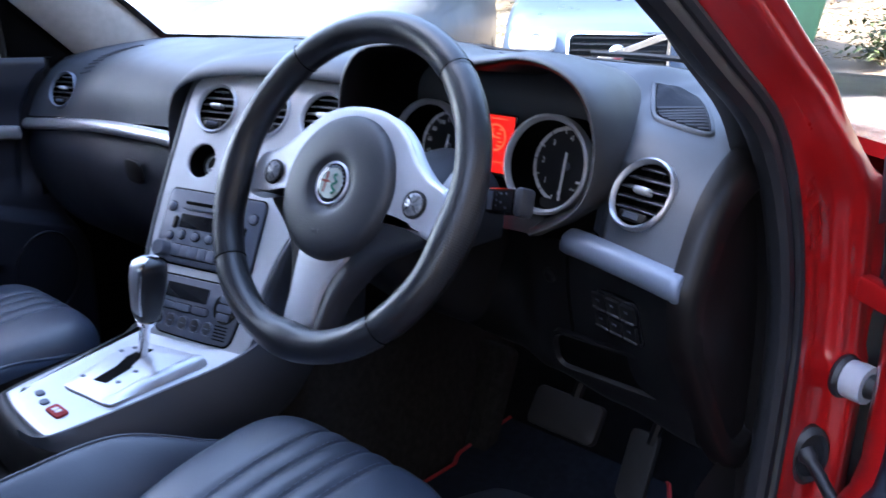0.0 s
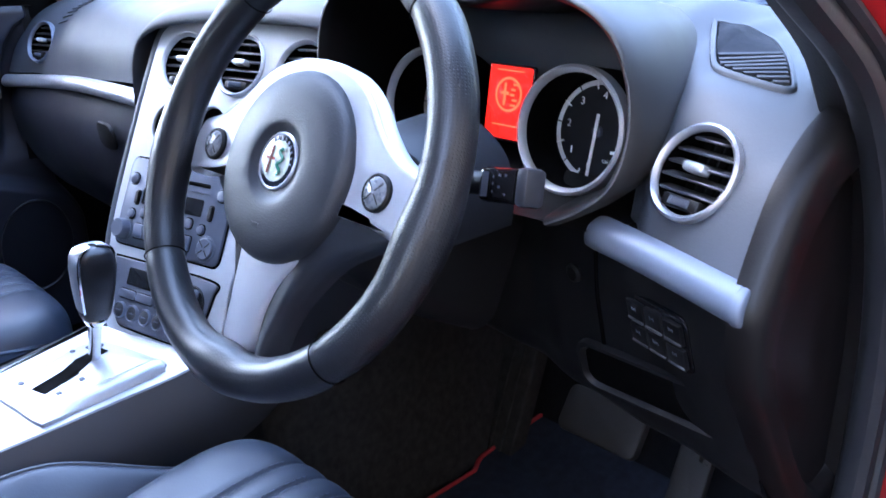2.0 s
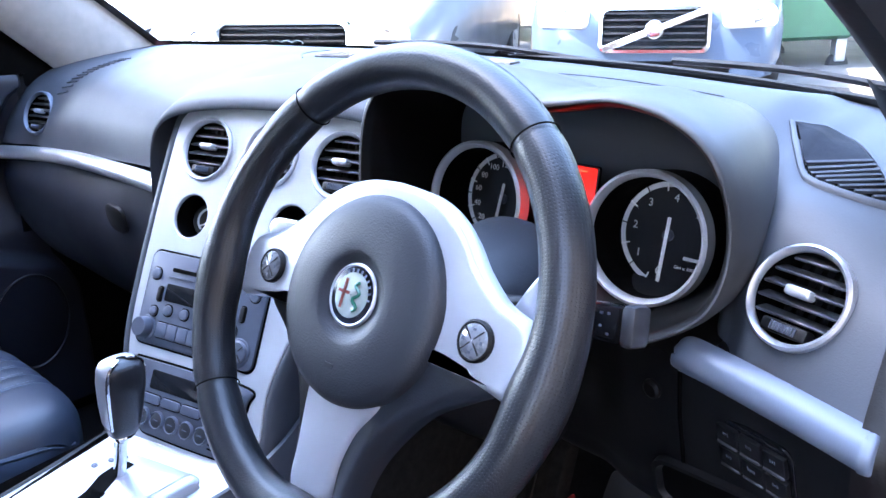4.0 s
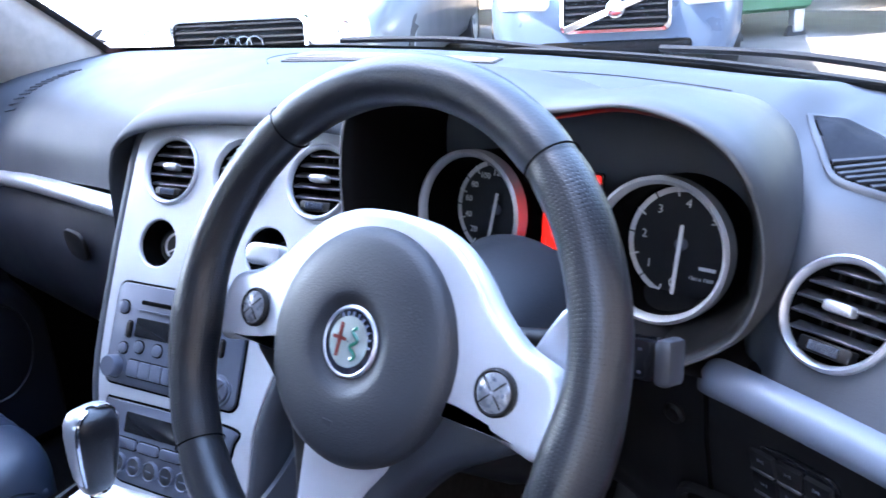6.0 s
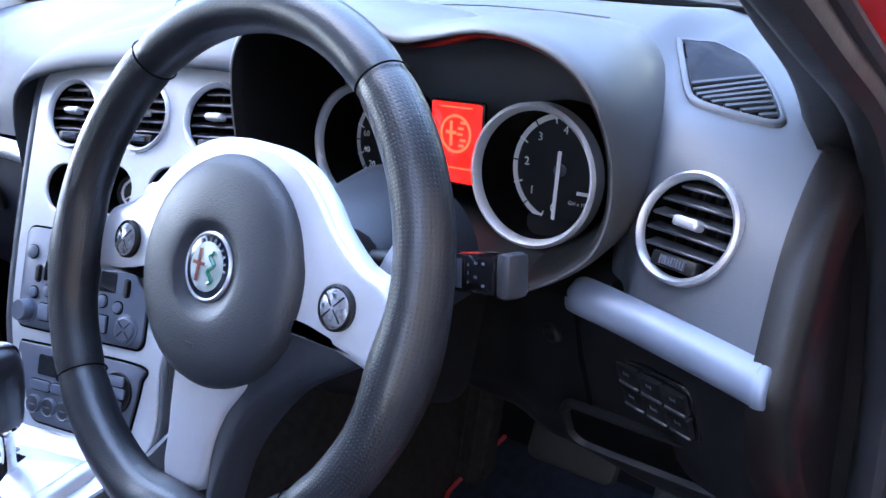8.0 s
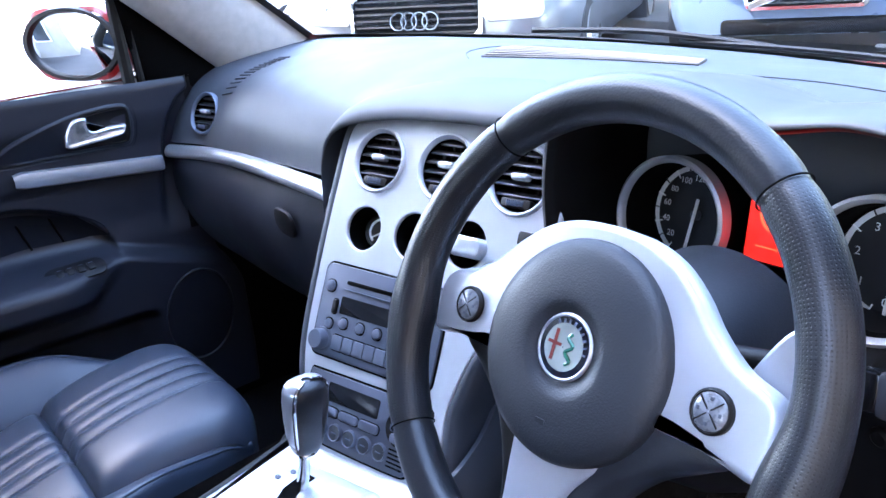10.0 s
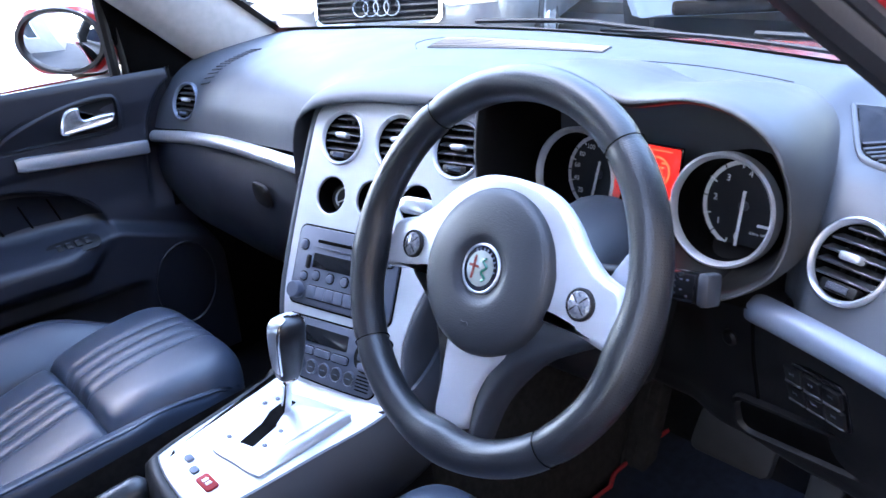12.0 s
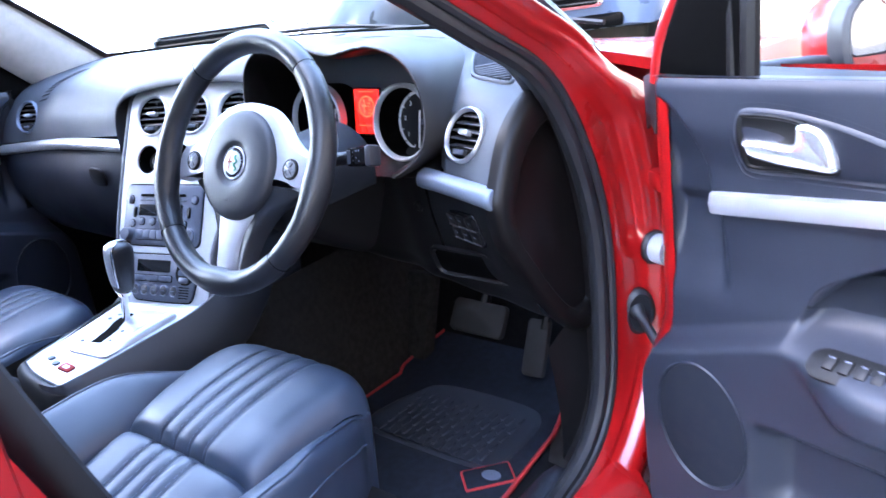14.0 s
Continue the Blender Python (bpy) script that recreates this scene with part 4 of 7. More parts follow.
def perforated():
    m = material("perforated black wheel leather", (0.011, 0.0125, 0.016), 0.34, vary=0.2, scale=22, bump=0.2, grain=700, kind="cells")
    n, l = m.node_tree.nodes, m.node_tree.links
    b = n["Principled BSDF"]
    uv = n.new("ShaderNodeUVMap")
    sc, fr, ce, le = (n.new("ShaderNodeVectorMath") for _ in range(4))
    sc.operation, fr.operation, ce.operation, le.operation = "SCALE", "FRACTION", "SUBTRACT", "LENGTH"
    sc.inputs["Scale"].default_value = 1.0
    ce.inputs[1].default_value = (0.5, 0.5, 0)
    l.new(uv.outputs[0], sc.inputs[0])
    l.new(sc.outputs[0], fr.inputs[0])
    l.new(fr.outputs[0], ce.inputs[0])
    l.new(ce.outputs[0], le.inputs[0])
    dot = n.new("ShaderNodeMapRange")
    dot.inputs[1].default_value, dot.inputs[2].default_value = 0.16, 0.26
    dot.inputs[3].default_value, dot.inputs[4].default_value = 0.0, 1.0
    l.new(le.outputs["Value"], dot.inputs[0])
    old = b.inputs["Base Color"].links[0].from_socket
    mul = n.new("ShaderNodeVectorMath")
    mul.operation = "SCALE"
    l.new(old, mul.inputs[0])
    dim = n.new("ShaderNodeMapRange")
    dim.inputs[3].default_value = 0.45
    l.new(dot.outputs[0], dim.inputs[0])
    l.new(dim.outputs[0], mul.inputs["Scale"])
    l.new(mul.outputs[0], b.inputs["Base Color"])
    bp = n.new("ShaderNodeBump")
    bp.inputs["Strength"].default_value, bp.inputs["Distance"].default_value = 0.4, 0.0005
    l.new(dot.outputs[0], bp.inputs["Height"])
    l.new(b.inputs["Normal"].links[0].from_socket, bp.inputs["Normal"])
    l.new(bp.outputs[0], b.inputs["Normal"])
    return m


PERF = perforated()
RM, RT, RIM_Z = 0.1632, 0.0162, -0.004


def rim_section(a0, a1, mat, label):
    bm = B()
    uvl = bm.loops.layers.uv.new("UVMap")
    n = max(12, int((a1 - a0) / 2.2))
    seg = 22
    grid = []
    for i in range(n + 1):
        a = math.radians(a0 + (a1 - a0) * i / n)
        end = min(i, n - i)
        pinch = 0.0012 if end == 0 else (0.0004 if end == 1 else 0.0)
        deg = math.degrees(a) % 360
        spoke = max(math.exp(-((deg - c) / 10) ** 2) for c in (-8, 188, 270, 352))
        row = []
        for j in range(seg):
            b = 2 * math.pi * j / seg
            t = RT - pinch + 0.0015 * spoke
            inner = 0.5 - 0.5 * math.cos(b)
            rad = RM + math.cos(b) * t - inner * 0.0035 * spoke
            dep = math.sin(b) * t * 1.05
            row.append(bm.verts.new(MW @ Vector((rad * math.cos(a), rad * math.sin(a), dep + RIM_Z))))
        grid.append(row)
    du = math.radians(a1 - a0) * RM / n / 0.0024
    dv = 2 * math.pi * RT / seg / 0.0024
    for i in range(n):
        for j in range(seg):
            k = (j + 1) % seg
            f = bm.faces.new((grid[i][j], grid[i + 1][j], grid[i + 1][k], grid[i][k]))
            for lp_, (p, q) in zip(f.loops, ((i, j), (i + 1, j), (i + 1, j + 1), (i, j + 1))):
                lp_[uvl].uv = (p * du, q * dv)
    bm.faces.new(grid[0])
    bm.faces.new(grid[-1][::-1])
    return part("rim_section", bm, mat, wheel, label)


rim_section(49, 131, RIMLEA, "smooth black leather rim section")
rim_section(131, 221, PERF, "worn perforated leather rim section")
rim_section(221, 313, RIMLEA, "smooth black leather rim section")
rim_section(313, 409, PERF, "perforated leather rim section")

for a_ in (49, 131, 221, 313):
    bm = B()
    a = radians(a_)
    tube(bm, [MW @ Vector(((RM + math.cos(b) * (RT + 0.0002)) * math.cos(a), (RM + math.cos(b) * (RT + 0.0002)) * math.sin(a), RIM_Z + math.sin(b) * (RT * 1.05 + 0.0002))) for b in [2 * math.pi * k / 32 for k in range(32)]], 0.0006, 6, closed=True)
    part("rim_seam", bm, MATTB, wheel)

# hub: airbag dome with a dished middle
bm = B()
MC_ = MW @ Matrix.Translation((0, -0.004, 0))
MB = MW @ Matrix.Translation((-0.001, -0.0025, -0.0024))
prof = [(0.068, -0.045), (0.0735, -0.030), (0.0750, -0.014), (0.0742, -0.006), (0.0715, -0.0012), (0.0660, 0.0018), (0.055, 0.0040), (0.040, 0.0052), (0.0335, 0.0053), (0.0300, 0.0046), (0.0265, 0.0022), (0.0235, 0.0010), (0.0005, 0.0008)]
lathe(bm, MC_, prof, 72)
hub = part("airbag_cover", bm, AIRBAG, wheel, "round grained dark airbag cover", angle=60)
bm = B()
lathe(bm, MB, [(0.0225, 0.002), (0.0225, 0.0042), (0.0210, 0.0052), (0.0200, 0.0046)], 48)
badge = part("badge", bm, SILVER, hub, "small round enamel badge in a chrome ring")
bm = B()
lathe(bm, MB, [(0.0200, 0.0046), (0.0158, 0.0052)], 40)
part("badge_ring", bm, material("dark blue enamel", (0.008, 0.011, 0.022), 0.15, vary=0.05), badge)
bm = B()
lathe(bm, MB, [(0.0158, 0.0052), (0.0005, 0.0058)], 40)
part("badge_field", bm, material("silver enamel", (0.55, 0.62, 0.58), 0.18, metal=0.6, vary=0.05), badge)
bm = B()
box(bm, MB @ Matrix.Translation((-0.007, 0, 0.0062)), 0.0022, 0.021, 0.0006)
box(bm, MB @ Matrix.Translation((-0.007, 0.001, 0.0062)), 0.011, 0.0022, 0.0006)
part("badge_mark", bm, material("red enamel", (0.16, 0.035, 0.03), 0.2, vary=0.05), badge)
bm = B()
tube(bm, [MB @ Vector((0.0055 + 0.0026 * math.sin(k * 0.9), -0.010 + 0.0014 * k, 0.0062)) for k in range(15)], 0.0013, 6)
part("badge_curl", bm, material("green enamel", (0.02, 0.13, 0.09), 0.2, vary=0.05), badge)
for k in range(9):
    bm = B()
    a = math.radians(150 - 15 * k - 30)
    box(bm, MB @ Matrix.Rotation(a - math.pi / 2, 4, "Z") @ Matrix.Translation((0, 0.0172, 0.0055)), 0.0014, 0.0026, 0.0005)
    part("badge_bar", bm, STRIP, badge)
bm = B()
for k in range(8):
    box(bm, MB @ Matrix.Translation((-0.014 + 0.004 * k, -0.0585, 0.0042)) @ pose(0, 0, 0, 32), 0.0026, 0.0036, 0.0008)
box(bm, MB @ Matrix.Translation((0, -0.051, 0.0066)) @ pose(0, 0, 0, 14), 0.008, 0.005, 0.0008)
part("airbag_marking", bm, COWL, hub)


def spoke_plate(pts, n, z, thick, edge, name, mat, label=""):
    ol = [(p.x, p.y) for p in smooth_path([(x, y, 0) for x, y in pts + pts[:1]], n)][:-1]
    bm = B()
    lv = [(ol, -thick), (ol, -edge), (inset(ol, edge * 0.35), -edge * 0.35), (inset(ol, edge), 0.0), (inset(ol, edge * 1.5), 0.0005)]
    rings(bm, [[MW @ Vector((x, y, z + d - 0.05 * max(0, math.hypot(x, y) - 0.11))) for x, y in o] for o, d in lv], True, True, True)
    return part(name, bm, mat, wheel, label, angle=60)


HALF = [(0.028, 0.0790), (0.052, 0.0705), (0.072, 0.0560), (0.089, 0.039), (0.110, 0.024), (0.134, 0.015), (0.142, 0.000), (0.141, -0.018), (0.136, -0.032), (0.118, -0.030), (0.095, -0.026), (0.072, -0.024), (0.035, -0.030)]
YOKE = [(0.0, 0.0815)] + HALF + [(0.0, -0.034)] + [(-x, y) for x, y in HALF][::-1]
spR = spL = spoke_plate(YOKE, 161, -0.008, 0.018, 0.004, "spoke_yoke", SILVER_W, "satin silver spokes round the airbag")
BOT = [(-0.034, -0.058), (-0.031, -0.085), (-0.027, -0.115), (-0.026, -0.140), (-0.018, -0.150), (0.006, -0.148), (0.016, -0.138), (0.019, -0.112), (0.026, -0.092), (0.040, -0.060)]
spoke_plate(BOT, 51, -0.010, 0.016, 0.004, "spoke", SILVER_W, "satin silver lower spoke")


def spoke_web(side, mat, low, label=""):
    """Curved filler between the lower spoke and a side spoke."""
    inner = smooth_path([(0.006, -0.005, 0), (0.010, -0.070, 0), (0.017, -0.118, 0), (0.020, -0.150, 0)], 25)
    outer = smooth_path([(0.126, -0.010, 0), (0.118, -0.030, 0), (0.098, -0.044, 0), (0.072, -0.062, 0), (0.050, -0.092, 0), (0.039, -0.118, 0), (0.035, -0.150, 0)], 25)

    def at(u, v):
        i = min(int(v * 24), 23)
        p = inner[i].lerp(inner[i + 1], v * 24 - i).lerp(outer[i].lerp(outer[i + 1], v * 24 - i), u)
        return MW @ Vector((side * p.x, p.y, low + 0.003 * math.sin(math.pi * u) - 0.008 * max(0, u - 0.55) ** 1.5 / 0.3))

    bm = B()
    slab(bm, at, 18, 24, MW.to_3x3() @ Vector((0, 0, -0.010)))
    part("spoke_web", bm, mat, wheel, label, angle=70)


spoke_web(1, COWL, -0.0145, "satin dark web beside the lower spoke")
spoke_web(-1, BLACKP, -0.020)
for sgn, host in ((1, spR), (-1, spL)):
    mb = MW @ Matrix.Translation((sgn * 0.1035, -0.0035, -0.0085))
    bm = B()
    lathe(bm, mb, [(0.0135, -0.002), (0.0135, 0.0025), (0.0120, 0.0040), (0.0112, 0.0036)], 28)
    pad_ = part("control_pad", bm, BLACKP, host, "round button pad on the spoke")
    bm = B()
    lathe(bm, mb, [(0.0112, 0.0030), (0.0090, 0.0046), (0.0005, 0.0052)], 28)
    part("pad_face", bm, PADM, pad_)
    for k in range(4):
        bm = B()
        box(bm, mb @ Matrix.Rotation(math.radians(45 + 90 * k), 4, "Z") @ Matrix.Translation((0.0060, 0, 0.0050)), 0.009, 0.0008, 0.0006)
        part("pad_split", bm, BLACKP, pad_)
        bm = B()
        box(bm, mb @ Matrix.Rotation(math.radians(90 * k), 4, "Z") @ Matrix.Translation((0.0072, 0, 0.0050)), 0.0018, 0.0022, 0.0004)
        part("pad_symbol", bm, RADIOB, pad_)
    if sgn < 0:
        continue
    pts = [(sgn * x, y) for x, y in ((0.100, 0.012), (0.118, 0.050), (0.136, 0.056), (0.146, 0.036), (0.140, 0.004), (0.120, -0.010))]
    spoke_plate(pts, 41, -0.034, 0.006, 0.002, "shift_paddle", SILVER, "grey shift paddle behind the rim")

# column shroud and stalks
column = thing("steering_column", (0.41, 0.12, 0.78), "dark plastic steering column shroud with stalk", "steering column")
bm = B()
loops = []
for off, w, h, cv in ((-0.030, 0.080, 0.080, -0.004), (-0.045, 0.100, 0.098, -0.010), (-0.10, 0.112, 0.118, -0.022), (-0.17, 0.118, 0.130, -0.030), (-0.24, 0.116, 0.128, -0.034)):
    loops.append([MW @ Vector((x - 0.006, y + cv, off)) for x, y in rounded(w, h, 0.028)])
rings(bm, loops, True, True, True)
part("shroud", bm, BLACKP, column, angle=60)
bm = B()
slab(bm, lambda u, v: Vector((0.404 + (0.062 + 0.008 * v) * math.sin(radians(-105 + 210 * u)) * (1 + 0.06 * math.sin(radians(-105 + 210 * u)) ** 2), 0.075 + 0.125 * v, 0.778 + 0.004 * v + (0.062 + 0.004 * v) * math.copysign(abs(math.cos(radians(-105 + 210 * u))) ** 0.8, math.cos(radians(-105 + 210 * u))))), 40, 10, (0, 0, -0.004))
part("upper_cowl", bm, COWL, column, "smooth slate upper column cowl", angle=70)
bm = B()
tube(bm, smooth_path([(0.455, 0.105, 0.814), (0.50, 0.107, 0.822), (0.545, 0.106, 0.828)], 10), 0.009, 10)
stalk = part("stalk", bm, BLACKP, column, "black wiper stalk with a grey end button")
mk = axes((0.552, 0.106, 0.8285), (1, 0.02, 0.12), (0, 0.3, 0.95))
bm = B()
box(bm, mk, 0.036, 0.025, 0.022, 0.004)
head = part("stalk_head", bm, GLOSSB, stalk)
bm = B()
box(bm, mk @ Matrix.Translation((0.0215, 0, 0)), 0.011, 0.028, 0.023, 0.004)
part("end_button", bm, STALKG, stalk, "grey square end button")
bm = B()
for k in range(5):
    box(bm, mk @ Matrix.Translation((-0.013 + 0.0012 * k, 0, 0.0122)), 0.0006, 0.018, 0.001)
part("knurled_ring", bm, RADIO, stalk)
bm = B()
for x, y in ((0.004, 0.010), (0.012, 0.010), (0.004, -0.002), (0.012, -0.009), (-0.004, 0.008), (-0.004, 0.001), (-0.004, -0.007)):
    box(bm, mk @ Matrix.Translation((x * 0.7, y * 0.7, 0.0122)), 0.0022 if x > 0 else 0.0009, 0.0016, 0.0004)
part("stalk_symbol", bm, RADIOB, stalk)
bm = B()
tube(bm, smooth_path([(0.37, 0.105, 0.806), (0.33, 0.108, 0.806), (0.29, 0.112, 0.806)], 10), 0.009, 10)
part("stalk", bm, BLACKP, column)

# ---- centre stack ----
TH = math.radians(12.5)
MS = axes((0.07, 0.19, 0.853), (math.cos(TH), math.sin(TH), 0), (-math.sin(TH) * 0.454, math.cos(TH) * 0.454, 0.891))
stack = thing("centre_stack", (0.07, 0.15, 0.75), "silver centre stack with round vents, radio and climate panel", "centre console")


def S(x, y, z=0.0):
    return MS @ Matrix.Translation((x, y, z))


PANEL = [(-0.1500, 0.010), (-0.1440, 0.036), (-0.118, 0.049), (-0.04, 0.052), (0.06, 0.052), (0.112, 0.050), (0.126, 0.030), (0.142, -0.010), (0.150, -0.045), (0.140, -0.085), (0.105, -0.140), (0.080, -0.185),
         (0.066, -0.240), (0.054, -0.335), (-0.106, -0.335), (-0.132, -0.280), (-0.150, -0.215), (-0.153, -0.10)]
panel = [(p.x, p.y) for p in smooth_path([(x, y, 0) for x, y in PANEL + PANEL[:1]], 145)][:-1]
HOLES = [(-0.095, 0.001, 0.0355), (0.001, 0.003, 0.0355), (0.096, 0.002, 0.0355), (-0.098, -0.078, 0.0265), (-0.026, -0.075, 0.0265), (0.046, -0.072, 0.0265)]
bm = B()
for o in (panel, *[[(cx + r * math.cos(2 * math.pi * k / 40), cy + r * math.sin(2 * math.pi * k / 40)) for k in range(40)] for cx, cy, r in HOLES]):
    vs = [bm.verts.new(MS @ Vector((x, y, 0.004))) for x, y in o]
    for a, b in zip(vs, vs[1:] + vs[:1]):
        bm.edges.new((a, b))
bmesh.ops.triangle_fill(bm, use_beauty=True, edges=bm.edges[:])
for o, sg in ((panel, 1), *[([(cx + r * math.cos(2 * math.pi * k / 40), cy + r * math.sin(2 * math.pi * k / 40)) for k in range(40)], -1) for cx, cy, r in HOLES]):
    rings(bm, [[MS @ Vector((x, y, z)) for x, y in oo] for oo, z in ((o, 0.004), (inset(o, -0.0014 * sg) if sg > 0 else inset(o, 0.0012), 0.003), (inset(o, -0.002 * sg) if sg > 0 else inset(o, 0.0016), -0.012))])
bmesh.ops.remove_doubles(bm, verts=bm.verts, dist=1e-5)
face = part("fascia", bm, SILVER_L, stack, "satin silver fascia with six round openings", angle=30)
bm = B()
lv = [(inset(panel, -0.018), -0.14), (inset(panel, -0.018), -0.014), (inset(panel, -0.015), -0.003), (inset(panel, -0.010), 0.0035), (inset(panel, -0.004), 0.0040), (inset(panel, -0.0005), 0.0015), (inset(panel, 0.003), -0.020), (inset(panel, 0.012), -0.035)]
rings(bm, [[MS @ Vector((min(x, 0.143) if y > -0.09 else x, y, z)) for x, y in o] for o, z in lv], True, True, True)
part("surround", bm, SOFT, stack, "dark soft surround of the fascia", angle=60)
for cx, cy, r in HOLES[:3]:
    air_vent(stack, S(cx, cy, 0.004), 0.0375, "round centre vent with silver rim", SILVER_L, 5, 0.03)
for i, (cx, cy, r) in enumerate(HOLES[3:]):
    m = S(cx, cy, 0.0)
    bm = B()
    lathe(bm, m, [(r * 0.99, 0.003), (r * 0.95, 0.0), (r * 0.90, -0.030), (r * 0.6, -0.030)], 36)
    cup = part("small_gauge" if i < 2 else "starter_slot", bm, MATTB, stack, "small deep-set round gauge" if i < 2 else "round starter slot with a silver key fob")
    if i < 2:
        mm = m @ Matrix.Translation((0.004, 0, -0.026)) @ pose(0, 0, 0, 0, 24, 0)
        bm = B()
        lathe(bm, mm, [(r * 0.80, 0.0), (r * 0.80, 0.002), (r * 0.70, 0.003), (r * 0.69, 0.001), (0.0005, 0.001)], 32)
        part("gauge_face", bm, DIAL, cup)
        bm = B()
        rings(bm, [[mm @ Vector((q * r * math.cos(a), q * r * math.sin(a), 0.0016)) for q in (0.52, 0.62)] for a in [math.radians(230 - 6.5 * k) for k in range(32)]], False)
        part("gauge_scale", bm, LABEL, cup)
        bm = B()
        box(bm, mm @ Matrix.Rotation(math.radians(215), 4, "Z") @ Matrix.Translation((r * 0.2, 0, 0.002)), r * 0.75, 0.0014, 0.001)
        part("gauge_needle", bm, NEEDLE, cup)
    else:
        bm = B()
        plate(bm, m @ Matrix.Translation((0.006, -0.002, -0.012)), rounded(0.044, 0.022, 0.010), 0.030, 0.006)
        part("key_fob", bm, SILVER, cup, "silver key fob in the starter slot")
bm = B()
plate(bm, S(0.122, -0.055, 0.003), rounded(0.026, 0.015, 0.003), 0.006, 0.002)
part("start_button", bm, BLACKP, stack, "black starter button")

bm = B()
plate(bm, S(-0.048, -0.177, 0.003), rounded(0.180, 0.106, 0.010), 0.0045, 0.002)
radio = part("radio", bm, RADIO, stack, "grey-blue radio with knobs and buttons")
bm = B()
plate(bm, S(-0.048, -0.177, 0.0028), rounded(0.185, 0.111, 0.012), 0.0020, 0.0005)
part("radio_gap", bm, MATTB, stack)


def fit_on(x, y, w, h, name, mat, host, r=0.002, up=0.003, base=0.0075):
    if name.endswith("button") and base < 0.008:
        bm = B()
        plate(bm, S(x, y, base), rounded(w + 0.0026, h + 0.0026, min(r + 0.001, w / 2.01, h / 2.01)), 0.0005, 0.0002)
        part("button_gap", bm, MATTB, host)
    bm = B()
    plate(bm, S(x, y, base), rounded(w, h, min(r, w / 2.01, h / 2.01)), up, min(up * 0.5, 0.0012))
    return part(name, bm, mat, host)


fit_on(-0.048, -0.142, 0.106, 0.0045, "disc_slot", MATTB, radio, 0.002, 0.0008)
fit_on(-0.048, -0.1505, 0.112, 0.0012, "slot_lip", RADIOB, radio, 0.0005, 0.0015)
fit_on(-0.052, -0.1685, 0.104, 0.020, "display_window", LCD, radio, 0.002, 0.0008)
for x in (-0.124, 0.027):
    fit_on(x, -0.150, 0.013, 0.013, "round_button", RADIOB, radio, 0.006)
for x in (-0.112, 0.015):
    fit_on(x, -0.172, 0.006, 0.016, "tall_button", BLACKP, radio, 0.002)
for k in range(4):
    fit_on(-0.094 + 0.026 * k, -0.1885, 0.012, 0.012, "round_button", RADIOB, radio, 0.006)
for x in (-0.116, 0.006):
    fit_on(x, -0.1925, 0.011, 0.011, "round_button", RADIOB, radio, 0.0055)
for k in range(6):
    fit_on(-0.0965 + 0.0165 * k, -0.2115, 0.0155, 0.017, "preset_button", RADIOB, radio, 0.002)
for x, r in ((-0.122, 0.0125), (0.020, 0.0135)):
    bm = B()
    lathe(bm, S(x, -0.2125, 0.0075), [(r * 1.15, 0), (r * 1.12, 0.001), (r * 0.95, 0.0015), (r * 0.92, 0.011 if x < 0 else 0.003), (r * 0.82, 0.0125 if x < 0 else 0.004), (0.0005, 0.0125 if x < 0 else 0.0035)], 30)
    kn = part("volume_knob" if x < 0 else "cursor_pad", bm, RADIO, radio)
    if x > 0:
        for k in range(4):
            bm = B()
            box(bm, S(x, -0.2125, 0.0115) @ Matrix.Rotation(math.radians(45 + 90 * k), 4, "Z") @ Matrix.Translation((0.007, 0, 0)), 0.009, 0.001, 0.0008)
            part("pad_split", bm, BLACKP, kn)

CL = [(p.x, p.y) for p in smooth_path([(x, y, 0) for x, y in ((-0.128, -0.247), (-0.05, -0.246), (0.043, -0.247), (0.046, -0.262), (0.040, -0.300), (0.033, -0.322), (0.01, -0.326), (-0.07, -0.326), (-0.098, -0.322), (-0.112, -0.295), (-0.128, -0.262), (-0.128, -0.247))], 73)][:-1]
bm = B()
plate(bm, S(0, 0, 0.003), CL, 0.0045, 0.002)
bm2 = B()
plate(bm2, S(0, 0, 0.0028), inset(CL, -0.0026), 0.0020, 0.0005)
part("climate_gap", bm2, MATTB, stack)
clim = part("climate_panel", bm, RADIO, stack, "grey-blue climate panel with round buttons")
fit_on(-0.056, -0.266, 0.078, 0.021, "display_window", LCD, clim, 0.002, 0.0008)
for k in range(3):
    fit_on(-0.088 + 0.031 * k, -0.2875, 0.029, 0.010, "wide_button", RADIOB, clim, 0.004)
for k in range(5):
    bm = B()
    lathe(bm, S(-0.094 + 0.0225 * k, -0.308, 0.0075), [(0.0100, 0), (0.0097, 0.003), (0.0090, 0.0038), (0.0082, 0.0030)], 22)
    part("button_ring", bm, RADIOB, clim)
    bm = B()
    lathe(bm, S(-0.094 + 0.0225 * k, -0.308, 0.0075), [(0.0082, 0.0028), (0.006, 0.0036), (0.0005, 0.0038)], 22)
    part("round_button", bm, COWL, clim)
    bm = B()
    box(bm, S(-0.094 + 0.0225 * k, -0.308, 0.0114), 0.0075, 0.0014, 0.0004)
    part("button_mark", bm, RADIOB, clim)
bm = B()
lathe(bm, S(0.018, -0.276, 0.0075), [(0.021, 0), (0.020, 0.002), (0.017, 0.0005), (0.0005, 0.0025)], 32)
fan = part("fan_control", bm, BLACKP, clim)
for k in range(3):
    fit_on(0.018, -0.264 - 0.012 * k, 0.026 - 0.004 * (k != 1), 0.010, "fan_button", RADIOB, clim, 0.003, 0.002, 0.0095)
